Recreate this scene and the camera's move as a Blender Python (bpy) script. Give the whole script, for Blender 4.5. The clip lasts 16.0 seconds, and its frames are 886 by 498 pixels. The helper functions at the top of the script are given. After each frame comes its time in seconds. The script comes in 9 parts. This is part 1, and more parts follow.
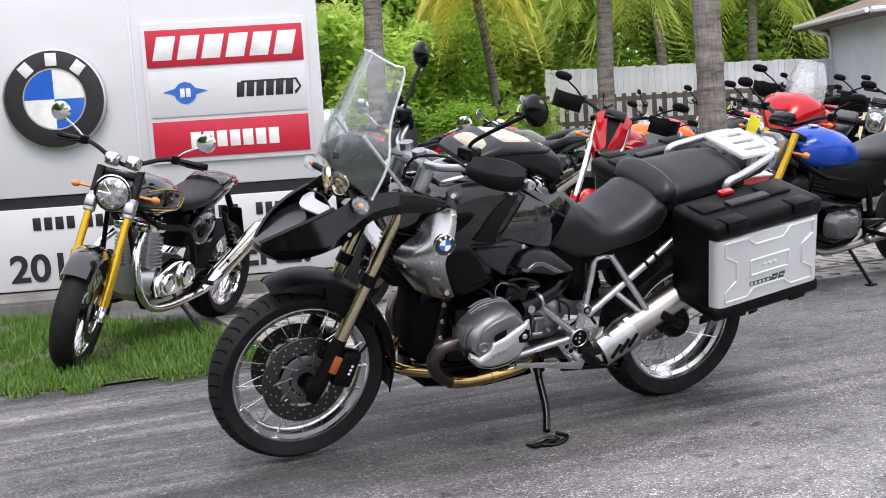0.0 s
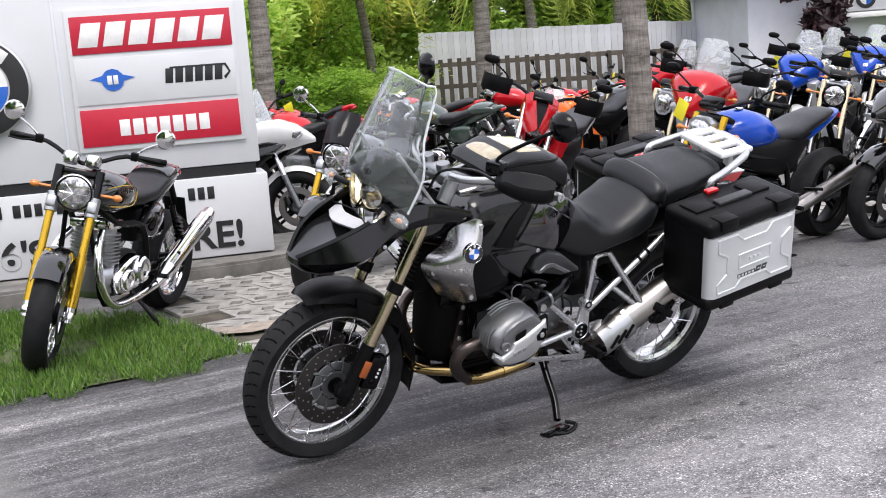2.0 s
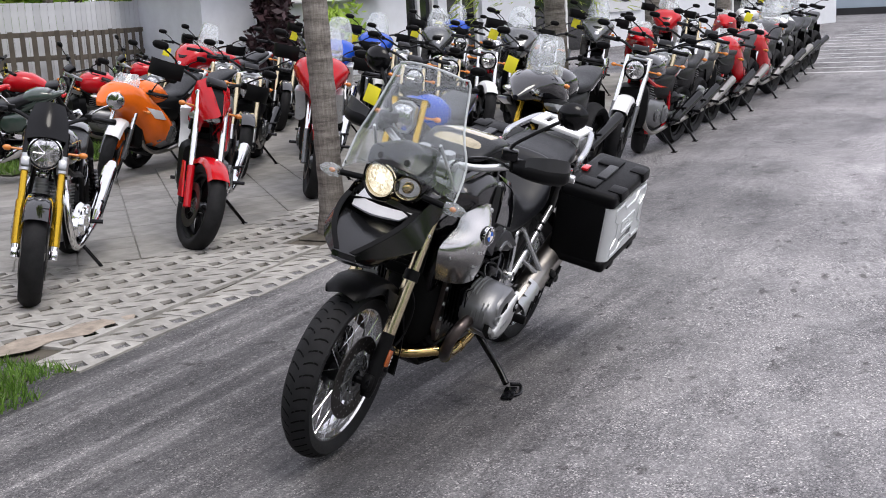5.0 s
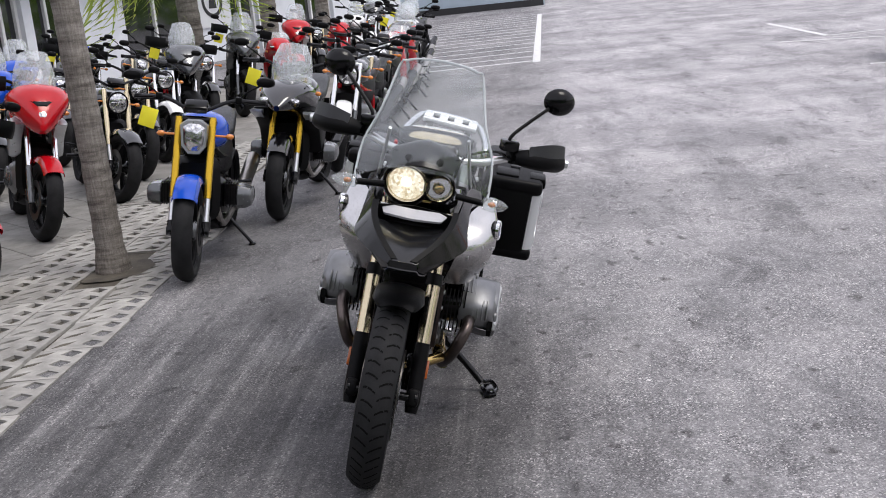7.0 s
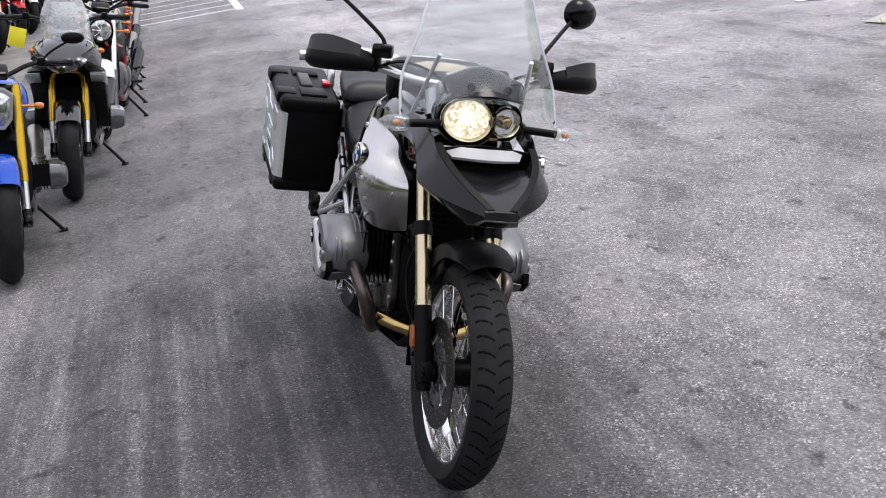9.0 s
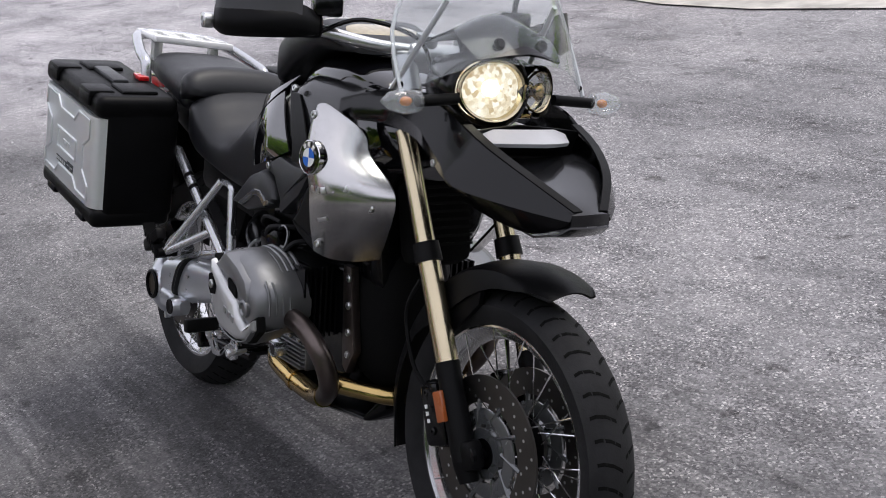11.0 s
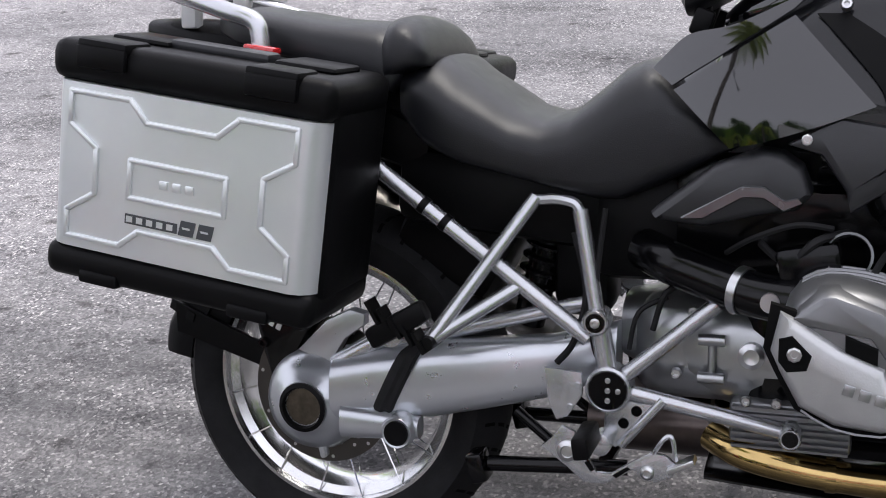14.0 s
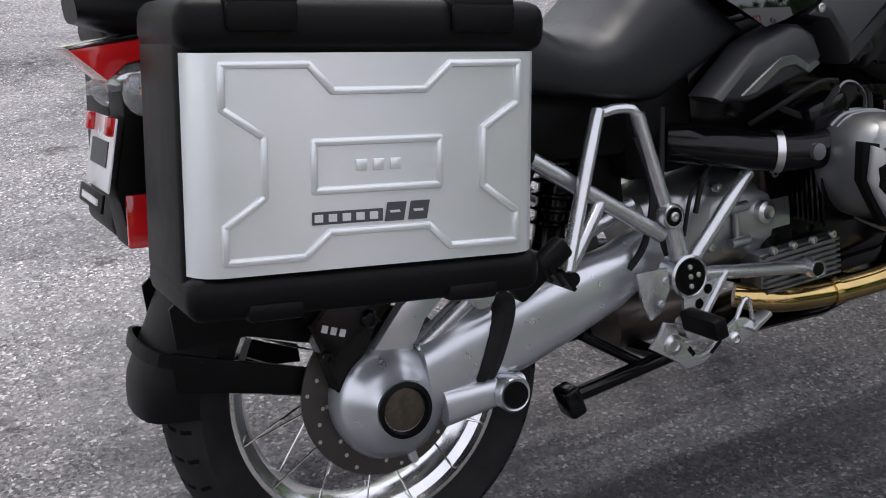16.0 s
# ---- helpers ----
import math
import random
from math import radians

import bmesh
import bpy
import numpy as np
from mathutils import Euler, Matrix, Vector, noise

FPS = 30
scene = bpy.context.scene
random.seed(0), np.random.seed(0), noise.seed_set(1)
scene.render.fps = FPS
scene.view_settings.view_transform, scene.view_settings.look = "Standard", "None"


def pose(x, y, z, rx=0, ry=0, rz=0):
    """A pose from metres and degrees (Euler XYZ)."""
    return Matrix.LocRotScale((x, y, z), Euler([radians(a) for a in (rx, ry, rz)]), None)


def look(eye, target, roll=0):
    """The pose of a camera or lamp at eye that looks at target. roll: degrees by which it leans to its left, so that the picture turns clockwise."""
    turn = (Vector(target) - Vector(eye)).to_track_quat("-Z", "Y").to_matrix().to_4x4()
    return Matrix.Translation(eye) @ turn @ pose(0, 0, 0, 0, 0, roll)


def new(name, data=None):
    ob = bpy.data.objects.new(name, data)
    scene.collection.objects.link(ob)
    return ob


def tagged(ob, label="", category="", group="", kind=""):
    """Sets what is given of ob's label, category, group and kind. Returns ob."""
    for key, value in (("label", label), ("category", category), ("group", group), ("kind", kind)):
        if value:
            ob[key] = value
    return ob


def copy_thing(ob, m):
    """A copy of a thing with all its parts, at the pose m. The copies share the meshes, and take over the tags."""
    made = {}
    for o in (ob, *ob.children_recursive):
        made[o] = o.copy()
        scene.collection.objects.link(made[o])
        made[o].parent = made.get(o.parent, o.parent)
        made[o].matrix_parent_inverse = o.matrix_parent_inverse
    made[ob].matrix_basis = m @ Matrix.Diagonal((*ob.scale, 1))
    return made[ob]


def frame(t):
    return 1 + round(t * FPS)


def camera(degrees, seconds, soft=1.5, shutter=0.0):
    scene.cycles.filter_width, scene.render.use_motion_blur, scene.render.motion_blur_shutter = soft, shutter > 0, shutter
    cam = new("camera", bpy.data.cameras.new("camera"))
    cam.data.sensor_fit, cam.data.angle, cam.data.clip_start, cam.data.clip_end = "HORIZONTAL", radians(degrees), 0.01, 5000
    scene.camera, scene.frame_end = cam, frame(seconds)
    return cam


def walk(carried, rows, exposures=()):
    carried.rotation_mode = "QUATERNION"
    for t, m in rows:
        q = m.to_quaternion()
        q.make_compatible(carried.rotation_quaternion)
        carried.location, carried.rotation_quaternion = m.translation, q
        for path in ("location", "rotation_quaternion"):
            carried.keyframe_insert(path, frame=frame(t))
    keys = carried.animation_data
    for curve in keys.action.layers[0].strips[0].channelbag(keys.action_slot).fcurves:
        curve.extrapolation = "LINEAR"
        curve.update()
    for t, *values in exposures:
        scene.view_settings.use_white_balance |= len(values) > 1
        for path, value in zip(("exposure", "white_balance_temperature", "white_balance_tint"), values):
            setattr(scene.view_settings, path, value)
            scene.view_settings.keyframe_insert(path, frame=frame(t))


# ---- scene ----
EXPO = 0.55

cam = camera(41.60, 16.0, soft=1.0)
PATH = [
    (0, (-1.778, -3.864, 1.15), (-1.0, -2.036, 0.919), -3.7),
    (0.5, (-1.805, -3.9, 1.21), (-1.016, -2.08, 0.953), -4.3),
    (1, (-1.89, -3.924, 1.31), (-1.067, -2.131, 0.979), -4.6),
    (1.5, (-2.048, -3.876, 1.351), (-1.154, -2.114, 1.042), -4.7),
    (2, (-2.352, -3.761, 1.392), (-1.358, -2.056, 1.066), -4.4),
    (2.5, (-2.713, -3.618, 1.428), (-1.527, -2.046, 1.081), -4.9),
    (3, (-3.021, -3.413, 1.469), (-1.746, -1.919, 1.091), -6.4),
    (3.5, (-3.32, -3.164, 1.52), (-1.905, -1.809, 1.12), -4.0),
    (4, (-3.601, -2.909, 1.58), (-2.04, -1.723, 1.186), -4.7),
    (4.2, (-3.693, -2.801, 1.587), (-2.103, -1.657, 1.181), -4.1),
    (6.3, (-4.302, -1.259, 1.606), (-2.409, -0.799, 1.155), -5.7),
    (6.5, (-4.32, -1.103, 1.604), (-2.414, -0.702, 1.148), -6.0),
    (7, (-4.323, -0.739, 1.64), (-2.388, -0.535, 1.177), -6.0),
    (7.5, (-4.225, -0.394, 1.643), (-2.291, -0.356, 1.137), -8.1),
    (8, (-4.103, -0.061, 1.636), (-2.182, -0.162, 1.089), -7.6),
    (8.5, (-3.922, 0.237, 1.647), (-2.03, -0.037, 1.06), -8.1),
    (9, (-3.633, 0.444, 1.627), (-1.764, 0.086, 1.014), -8.7),
    (9.2, (-3.529, 0.499, 1.621), (-1.678, 0.074, 0.993), -8.1),
    (11.3, (-2.201, 1.101, 1.469), (-0.655, 0.048, 0.762), -8.6),
    (11.5, (-2.06, 1.19, 1.461), (-0.562, 0.073, 0.749), -7.9),
    (12, (-1.693, 1.388, 1.441), (-0.34, 0.092, 0.743), -7.9),
    (12.5, (-1.294, 1.444, 1.43), (-0.083, 0.037, 0.686), -6.9),
    (13, (-0.873, 1.45, 1.43), (0.251, -0.031, 0.693), -5.2),
    (13.5, (-0.492, 1.52, 1.433), (0.467, -0.03, 0.611), -7.6),
    (14, (-0.107, 1.516, 1.408), (0.564, -0.156, 0.54), -6.6),
    (14.5, (0.271, 1.521, 1.396), (0.585, -0.241, 0.502), -3.0),
    (15, (0.635, 1.522, 1.386), (0.528, -0.257, 0.477), -2.1),
    (15.5, (0.989, 1.453, 1.365), (0.539, -0.26, 0.436), -0.8),
    (16, (1.316, 1.348, 1.336), (0.538, -0.244, 0.408), -0.8),
]
walk(cam, [(r[0], look(*r[1:])) for r in PATH], exposures=[(0.0, EXPO + 0.33), (1.5, EXPO + 0.35), (3.0, EXPO + 0.35), (4.0, EXPO + 0.22), (6.5, EXPO - 0.1), (8.0, EXPO - 0.04), (9.0, EXPO + 0.04), (11.5, EXPO - 0.14), (12.6, EXPO + 0.06), (13.6, EXPO + 0.19), (14.5, EXPO + 0.19), (15.5, EXPO + 0.05), (16.0, EXPO + 0.08)])

# ---- light ----
world = bpy.data.worlds.new("sky")
scene.world = world
world.use_nodes = True
wn, wl = world.node_tree.nodes, world.node_tree.links
wn.clear()
sky = wn.new("ShaderNodeTexSky")
sky.sky_type, sky.sun_disc = "NISHITA", False
sky.sun_elevation, sky.sun_rotation = radians(62), radians(200)
sky.air_density, sky.dust_density, sky.ozone_density = 1.0, 4.0, 1.0
cloud = wn.new("ShaderNodeMix")
cloud.data_type = "RGBA"
cloud.inputs["Factor"].default_value = 0.8
cloud.inputs["B"].default_value = (9.05, 8.98, 10.1, 1)
wb = wn.new("ShaderNodeBackground")
wb.inputs["Strength"].default_value = 0.11
wo = wn.new("ShaderNodeOutputWorld")
wl.new(sky.outputs["Color"], cloud.inputs["A"])
wl.new(cloud.outputs["Result"], wb.inputs["Color"])
wl.new(wb.outputs["Background"], wo.inputs["Surface"])
sun = new("sun", bpy.data.lights.new("sun", "SUN"))
sun.data.energy, sun.data.angle, sun.data.color = 1.2, radians(25), (1.0, 0.96, 0.9)
sun.matrix_world = look((0, 0, 30), (0 + 8 * math.sin(radians(20)), 8 * math.cos(radians(20)), 15))


# ---- materials ----
def graph(name):
    m = bpy.data.materials.new(name)
    m.use_nodes = True
    n, l = m.node_tree.nodes, m.node_tree.links
    b = n["Principled BSDF"]
    return m, n, l, b


def ramp(n, l, src, stops):
    r = n.new("ShaderNodeValToRGB")
    e = r.color_ramp.elements
    while len(e) < len(stops):
        e.new(0.5)
    for k, (p, c) in enumerate(stops):
        e[k].position, e[k].color = p, (*c, 1) if len(c) == 3 else c
    l.new(src, r.inputs["Fac"])
    return r.outputs["Color"]


def noise_tex(n, l, scale, detail=4, rough=0.6, vec=None, stretch=None):
    t = n.new("ShaderNodeTexNoise")
    t.inputs["Scale"].default_value, t.inputs["Detail"].default_value, t.inputs["Roughness"].default_value = scale, detail, rough
    co = n.new("ShaderNodeTexCoord")
    src = co.outputs["Object"]
    if stretch:
        mp = n.new("ShaderNodeMapping")
        mp.inputs["Scale"].default_value = stretch
        l.new(src, mp.inputs["Vector"])
        src = mp.outputs["Vector"]
    l.new(src, t.inputs["Vector"])
    return t.outputs["Fac"]


def mixc(n, l, fac, a, b, mode="MIX"):
    m = n.new("ShaderNodeMix")
    m.data_type, m.blend_type = "RGBA", mode
    for s, v in (("Factor", fac), ("A", a), ("B", b)):
        if isinstance(v, (int, float)):
            m.inputs[s].default_value = v
        elif isinstance(v, tuple):
            m.inputs[s].default_value = (*v, 1)
        else:
            l.new(v, m.inputs[s])
    return m.outputs["Result"]


def surface(name, col, rough=0.5, metal=0.0, var=0.12, scale=9.0, bump=0.0, bscale=120.0, coat=0.0, spec=0.5, rvar=0.08, island=0.0):
    """A painted, moulded or metal surface with broad and fine variation."""
    m, n, l, b = graph(name)
    f = noise_tex(n, l, scale, 5)
    lo = tuple(c * (1 - var) for c in col)
    hi = tuple(min(1, c * (1 + var)) for c in col)
    c = ramp(n, l, f, [(0.3, lo), (0.7, hi)])
    if island:
        info = n.new("ShaderNodeObjectInfo")
        hsv = n.new("ShaderNodeHueSaturation")
        mr = n.new("ShaderNodeMapRange")
        mr.inputs["To Min"].default_value, mr.inputs["To Max"].default_value = 1 - island, 1 + island
        l.new(info.outputs["Random"], mr.inputs["Value"])
        l.new(mr.outputs["Result"], hsv.inputs["Value"])
        l.new(c, hsv.inputs["Color"])
        c = hsv.outputs["Color"]
    l.new(c, b.inputs["Base Color"])
    g = noise_tex(n, l, scale * 4.3, 6)
    r = n.new("ShaderNodeMapRange")
    r.inputs["To Min"].default_value, r.inputs["To Max"].default_value = max(0.02, rough - rvar), min(1, rough + rvar)
    l.new(g, r.inputs["Value"])
    l.new(r.outputs["Result"], b.inputs["Roughness"])
    b.inputs["Metallic"].default_value = metal
    b.inputs["Specular IOR Level"].default_value = spec
    b.inputs["Coat Weight"].default_value = coat
    b.inputs["Coat Roughness"].default_value = 0.04
    if bump:
        h = noise_tex(n, l, bscale, 3)
        bp = n.new("ShaderNodeBump")
        bp.inputs["Strength"].default_value, bp.inputs["Distance"].default_value = bump, 0.002
        l.new(h, bp.inputs["Height"])
        l.new(bp.outputs["Normal"], b.inputs["Normal"])
    return m


def glassy(name, tint=(0.95, 0.97, 0.97), rough=0.02, see=0.8):
    """Thin clear plastic: mostly see-through, with a gloss."""
    m, n, l, b = graph(name)
    n.remove(b)
    tr = n.new("ShaderNodeBsdfTransparent")
    tr.inputs["Color"].default_value = (*tint, 1)
    gl = n.new("ShaderNodeBsdfGlossy")
    gl.inputs["Roughness"].default_value = rough
    df = n.new("ShaderNodeBsdfDiffuse")
    df.inputs["Color"].default_value = (0.75, 0.78, 0.8, 1)
    lw = n.new("ShaderNodeLayerWeight")
    lw.inputs["Blend"].default_value = 0.5
    fr = n.new("ShaderNodeMath")
    fr.operation = "POWER"
    fr.inputs[1].default_value = 3.2
    l.new(lw.outputs["Facing"], fr.inputs[0])
    gk = n.new("ShaderNodeMapRange")
    gk.inputs["To Min"].default_value, gk.inputs["To Max"].default_value = 0.05, 0.5
    l.new(fr.outputs[0], gk.inputs["Value"])
    a = n.new("ShaderNodeMixShader")
    c = n.new("ShaderNodeMixShader")
    f = noise_tex(n, l, 14, 5)
    mr = n.new("ShaderNodeMapRange")
    mr.inputs["To Min"].default_value, mr.inputs["To Max"].default_value = (1 - see) * 0.5, (1 - see) * 1.5
    l.new(f, mr.inputs["Value"])
    l.new(mr.outputs["Result"], c.inputs["Fac"])
    l.new(tr.outputs[0], c.inputs[1])
    l.new(df.outputs[0], c.inputs[2])
    l.new(gk.outputs["Result"], a.inputs["Fac"])
    l.new(c.outputs[0], a.inputs[1])
    l.new(gl.outputs[0], a.inputs[2])
    l.new(a.outputs[0], n["Material Output"].inputs["Surface"])
    return m


def glow(name, col, power, facets=0.0):
    """A lit surface; with facets it is broken up like a lamp's reflector."""
    m, n, l, b = graph(name)
    b.inputs["Base Color"].default_value = (*[c * 0.4 for c in col], 1)
    b.inputs["Roughness"].default_value = 0.15
    b.inputs["Emission Color"].default_value = (*col, 1)
    b.inputs["Emission Strength"].default_value = power
    if facets:
        v = n.new("ShaderNodeTexVoronoi")
        v.inputs["Scale"].default_value = facets
        co = n.new("ShaderNodeTexCoord")
        l.new(co.outputs["Object"], v.inputs["Vector"])
        sc_ = n.new("ShaderNodeSeparateColor")
        l.new(v.outputs["Color"], sc_.inputs[0])
        r = n.new("ShaderNodeMapRange")
        r.inputs["To Min"].default_value, r.inputs["To Max"].default_value = power * 0.6, power * 1.3
        l.new(sc_.outputs[0], r.inputs["Value"])
        l.new(r.outputs["Result"], b.inputs["Emission Strength"])
        cr = ramp(n, l, sc_.outputs[0], [(0.0, (col[0] * 0.8, col[1] * 0.62, col[2] * 0.35)), (0.5, col), (1.0, (1.0, 0.97, 0.9))])
        l.new(cr, b.inputs["Emission Color"])
    return m


M = dict(
    rubber=surface("tyre_rubber", (0.014, 0.014, 0.015), 0.7, var=0.35, scale=14, bump=0.25, bscale=200, spec=0.18),
    black=surface("black_plastic", (0.0036, 0.0036, 0.004), 0.42, var=0.2, bump=0.12, bscale=600, spec=0.11),
    satin=surface("satin_black_paint", (0.0028, 0.0028, 0.0034), 0.17, var=0.15, spec=0.26),
    beakpaint=surface("black_beak_paint", (0.003, 0.003, 0.0036), 0.13, var=0.15, rvar=0.03, spec=0.36),
    gloss=surface("gloss_black_paint", (0.003, 0.003, 0.004), 0.05, coat=1.0, var=0.15, rvar=0.02, spec=0.5),
    dark=surface("charcoal_plastic", (0.024, 0.0245, 0.027), 0.4, var=0.12, bump=0.15, bscale=700, spec=0.42),
    slate=surface("dark_grey_metallic_paint", (0.0085, 0.0088, 0.01), 0.22, 0.12, coat=0.3, var=0.1, spec=0.34),
    vinyl=surface("black_seat_vinyl", (0.0068, 0.0073, 0.0092), 0.4, var=0.15, bump=0.2, bscale=600, spec=0.4),
    silver=surface("silver_paint", (0.58, 0.6, 0.63), 0.28, 0.75, var=0.04, coat=0.25, rvar=0.02),
    alu=surface("brushed_aluminium", (0.62, 0.625, 0.63), 0.3, 1.0, var=0.05, rvar=0.05),
    panelalu=surface("satin_side_panel_aluminium", (0.52, 0.515, 0.51), 0.23, 1.0, var=0.08, rvar=0.06),
    tubepaint=surface("silver_frame_paint", (0.55, 0.56, 0.58), 0.26, 0.82, var=0.05, rvar=0.025),
    rimalu=surface("polished_rim_aluminium", (0.72, 0.725, 0.73), 0.2, 1.0, var=0.06, rvar=0.08),
    cast=surface("cast_aluminium", (0.42, 0.43, 0.44), 0.31, 0.9, var=0.14, bump=0.03, bscale=300),
    magn=surface("grey_engine_paint", (0.21, 0.213, 0.22), 0.4, 0.8, var=0.14, bump=0.03, bscale=300),
    chrome=surface("chrome", (0.78, 0.78, 0.79), 0.1, 1.0, var=0.04, rvar=0.05),
    steel=surface("stained_steel", (0.36, 0.34, 0.32), 0.32, 1.0, var=0.25, scale=6),
    gold=surface("golden_heat_stained_steel", (0.5, 0.36, 0.15), 0.13, 1.0, var=0.25, scale=7),
    blued=surface("heat_blued_steel", (0.1, 0.082, 0.076), 0.32, 0.9, var=0.4, scale=8),
    champagne=surface("champagne_anodised_tube", (0.58, 0.5, 0.34), 0.22, 1.0, var=0.05),
    yellowfork=surface("gold_anodised_tube", (0.54, 0.34, 0.025), 0.22, 0.75, var=0.06),
    disc=surface("brake_disc_steel", (0.095, 0.09, 0.085), 0.36, 0.95, var=0.15),
    edge=glassy("screen_edge_plastic", see=0.45, rough=0.1),
    guardalu=surface("grey_guard_casting", (0.55, 0.555, 0.56), 0.4, 0.7, var=0.1, bump=0.1, bscale=300),
    case=surface("pannier_aluminium_shell", (0.75, 0.775, 0.78), 0.33, 0.6, var=0.05, scale=4, bump=0.04, bscale=500),
    amber=surface("amber_plastic", (0.62, 0.2, 0.03), 0.2, coat=0.5),
    reflex=surface("dull_orange_reflector", (0.34, 0.085, 0.02), 0.25, coat=0.4),
    redl=surface("red_lens", (0.55, 0.012, 0.015), 0.12, coat=1.0),
    red=surface("red_paint", (0.45, 0.004, 0.01), 0.18, coat=0.35, var=0.1, spec=0.3),
    blue=surface("blue_paint", (0.006, 0.06, 0.42), 0.16, coat=0.35, var=0.1, spec=0.3),
    white=surface("white_paint", (0.74, 0.74, 0.74), 0.25, coat=0.6, var=0.04),
    orange=surface("orange_paint", (0.75, 0.14, 0.01), 0.2, coat=0.3, var=0.08, spec=0.3),
    green=surface("green_paint", (0.06, 0.35, 0.06), 0.3, coat=0.4),
    olive=surface("dark_green_paint", (0.03, 0.05, 0.04), 0.2, coat=0.8),
    gunmetal=surface("gunmetal_paint", (0.12, 0.125, 0.13), 0.25, 0.6, coat=0.6),
    yellow=surface("yellow_tag", (0.8, 0.72, 0.02), 0.6, var=0.05),
    logoblue=surface("emblem_blue", (0.02, 0.12, 0.55), 0.2, coat=0.8),
    logowhite=surface("emblem_white", (0.8, 0.8, 0.8), 0.25, coat=0.8),
    print=surface("grey_print", (0.05, 0.055, 0.06), 0.5),
    mirror=surface("mirror_glass", (0.85, 0.86, 0.87), 0.02, 1.0, var=0.02, rvar=0.01),
    screen=glassy("clear_windscreen", see=0.965),
    haze=glassy("dusty_clear_screen", see=0.72, rough=0.12),
    flasher=glassy("clear_flasher_lens", see=0.84, rough=0.08),
    lens=glassy("clear_lens", see=0.95, rough=0.05),
    lamp=glow("lit_headlamp", (1.0, 0.88, 0.66), 0.62, 120),
    bulb=glow("lit_bulb", (1.0, 0.92, 0.75), 6.0),
)


# ---- mesh helpers ----
def part(name, bm, material, parent, label="", angle=38):
    """One mesh object from a bmesh, under a thing or a part."""
    me = bpy.data.meshes.new(name)
    bmesh.ops.recalc_face_normals(bm, faces=bm.faces)
    bm.to_mesh(me)
    bm.free()
    me.materials.append(M[material] if isinstance(material, str) else material)
    for p in me.polygons:
        p.use_smooth = True
    me.set_sharp_from_angle(angle=radians(angle))
    ob = new(name, me)
    if parent is not None:
        ob.parent = parent
    if label:
        tagged(ob, label)
    return ob


def thing(name, m, label, category, group=""):
    ob = new(name)
    ob.empty_display_size = 0.1
    ob.matrix_world = m
    return tagged(ob, label, category, group)


def B():
    return bmesh.new()


def move(bm, m, verts=None):
    bmesh.ops.transform(bm, matrix=m, verts=verts or bm.verts)
    return bm


def box(bm, c, s, rot=(0, 0, 0), bevel=0.0, seg=2, taper=(1, 1)):
    """A box about c of size s; taper scales its top face in x and y."""
    r = bmesh.ops.create_cube(bm, size=1)
    vs = r["verts"]
    for v in vs:
        if v.co.z > 0:
            v.co.x *= taper[0]
            v.co.y *= taper[1]
        v.co = Vector((v.co.x * s[0], v.co.y * s[1], v.co.z * s[2]))
    if bevel:
        es = list({e for v in vs for e in v.link_edges})
        q = bmesh.ops.bevel(bm, geom=es + vs, offset=bevel, segments=seg, affect="EDGES", profile=0.5)
        vs = list({v for f in q["faces"] for v in f.verts} | {v for v in vs if v.is_valid})
    bmesh.ops.transform(bm, matrix=pose(*c, *rot), verts=vs)
    return vs


def rings(bm, loops, closed=True, caps=True):
    """Skin over loops of points, each with the same count."""
    vv = [[bm.verts.new(p) for p in lp] for lp in loops]
    n = len(vv[0])
    for a, b in zip(vv, vv[1:]):
        for i in range(n if closed else n - 1):
            j = (i + 1) % n
            try:
                bm.faces.new((a[i], a[j], b[j], b[i]))
            except ValueError:
                pass
    if caps and closed:
        for lp in (vv[0], vv[-1]):
            try:
                bm.faces.new(lp)
            except ValueError:
                pass
    return vv


def basis(d):
    d = Vector(d).normalized()
    return d.to_track_quat("Z", "Y").to_matrix()


def rod(bm, p, q, r, r2=None, seg=12):
    """A round bar from p to q."""
    p, q = Vector(p), Vector(q)
    m = basis(q - p)
    r2 = r if r2 is None else r2
    ring = [Vector((math.cos(2 * math.pi * k / seg), math.sin(2 * math.pi * k / seg), 0)) for k in range(seg)]
    rings(bm, [[p + m @ (v * r) for v in ring], [q + m @ (v * r2) for v in ring]])


def smooth(pts, k=6):
    """Points along a soft curve through pts."""
    p = [Vector(a) for a in pts]
    if len(p) < 3:
        return p
    out = []
    for i in range(len(p) - 1):
        a, b, c, d = p[max(i - 1, 0)], p[i], p[i + 1], p[min(i + 2, len(p) - 1)]
        for s in range(k):
            t = s / k
            out.append(0.5 * (2 * b + (c - a) * t + (2 * a - 5 * b + 4 * c - d) * t * t + (3 * b - a - 3 * c + d) * t ** 3))
    return out + [p[-1]]


def pipe(bm, pts, r, seg=10, k=5, r2=None):
    """A round tube along a soft curve; r to r2."""
    p = smooth(pts, k)
    r2 = r if r2 is None else r2
    up = None
    loops = []
    for i, a in enumerate(p):
        d = (p[min(i + 1, len(p) - 1)] - p[max(i - 1, 0)]).normalized()
        if up is None:
            up = Vector((0, 0, 1)) if abs(d.z) < 0.9 else Vector((1, 0, 0))
        s = d.cross(up).normalized()
        up = s.cross(d).normalized()
        rr = r + (r2 - r) * i / (len(p) - 1)
        loops.append([a + (s * math.cos(2 * math.pi * j / seg) + up * math.sin(2 * math.pi * j / seg)) * rr for j in range(seg)])
    rings(bm, loops)


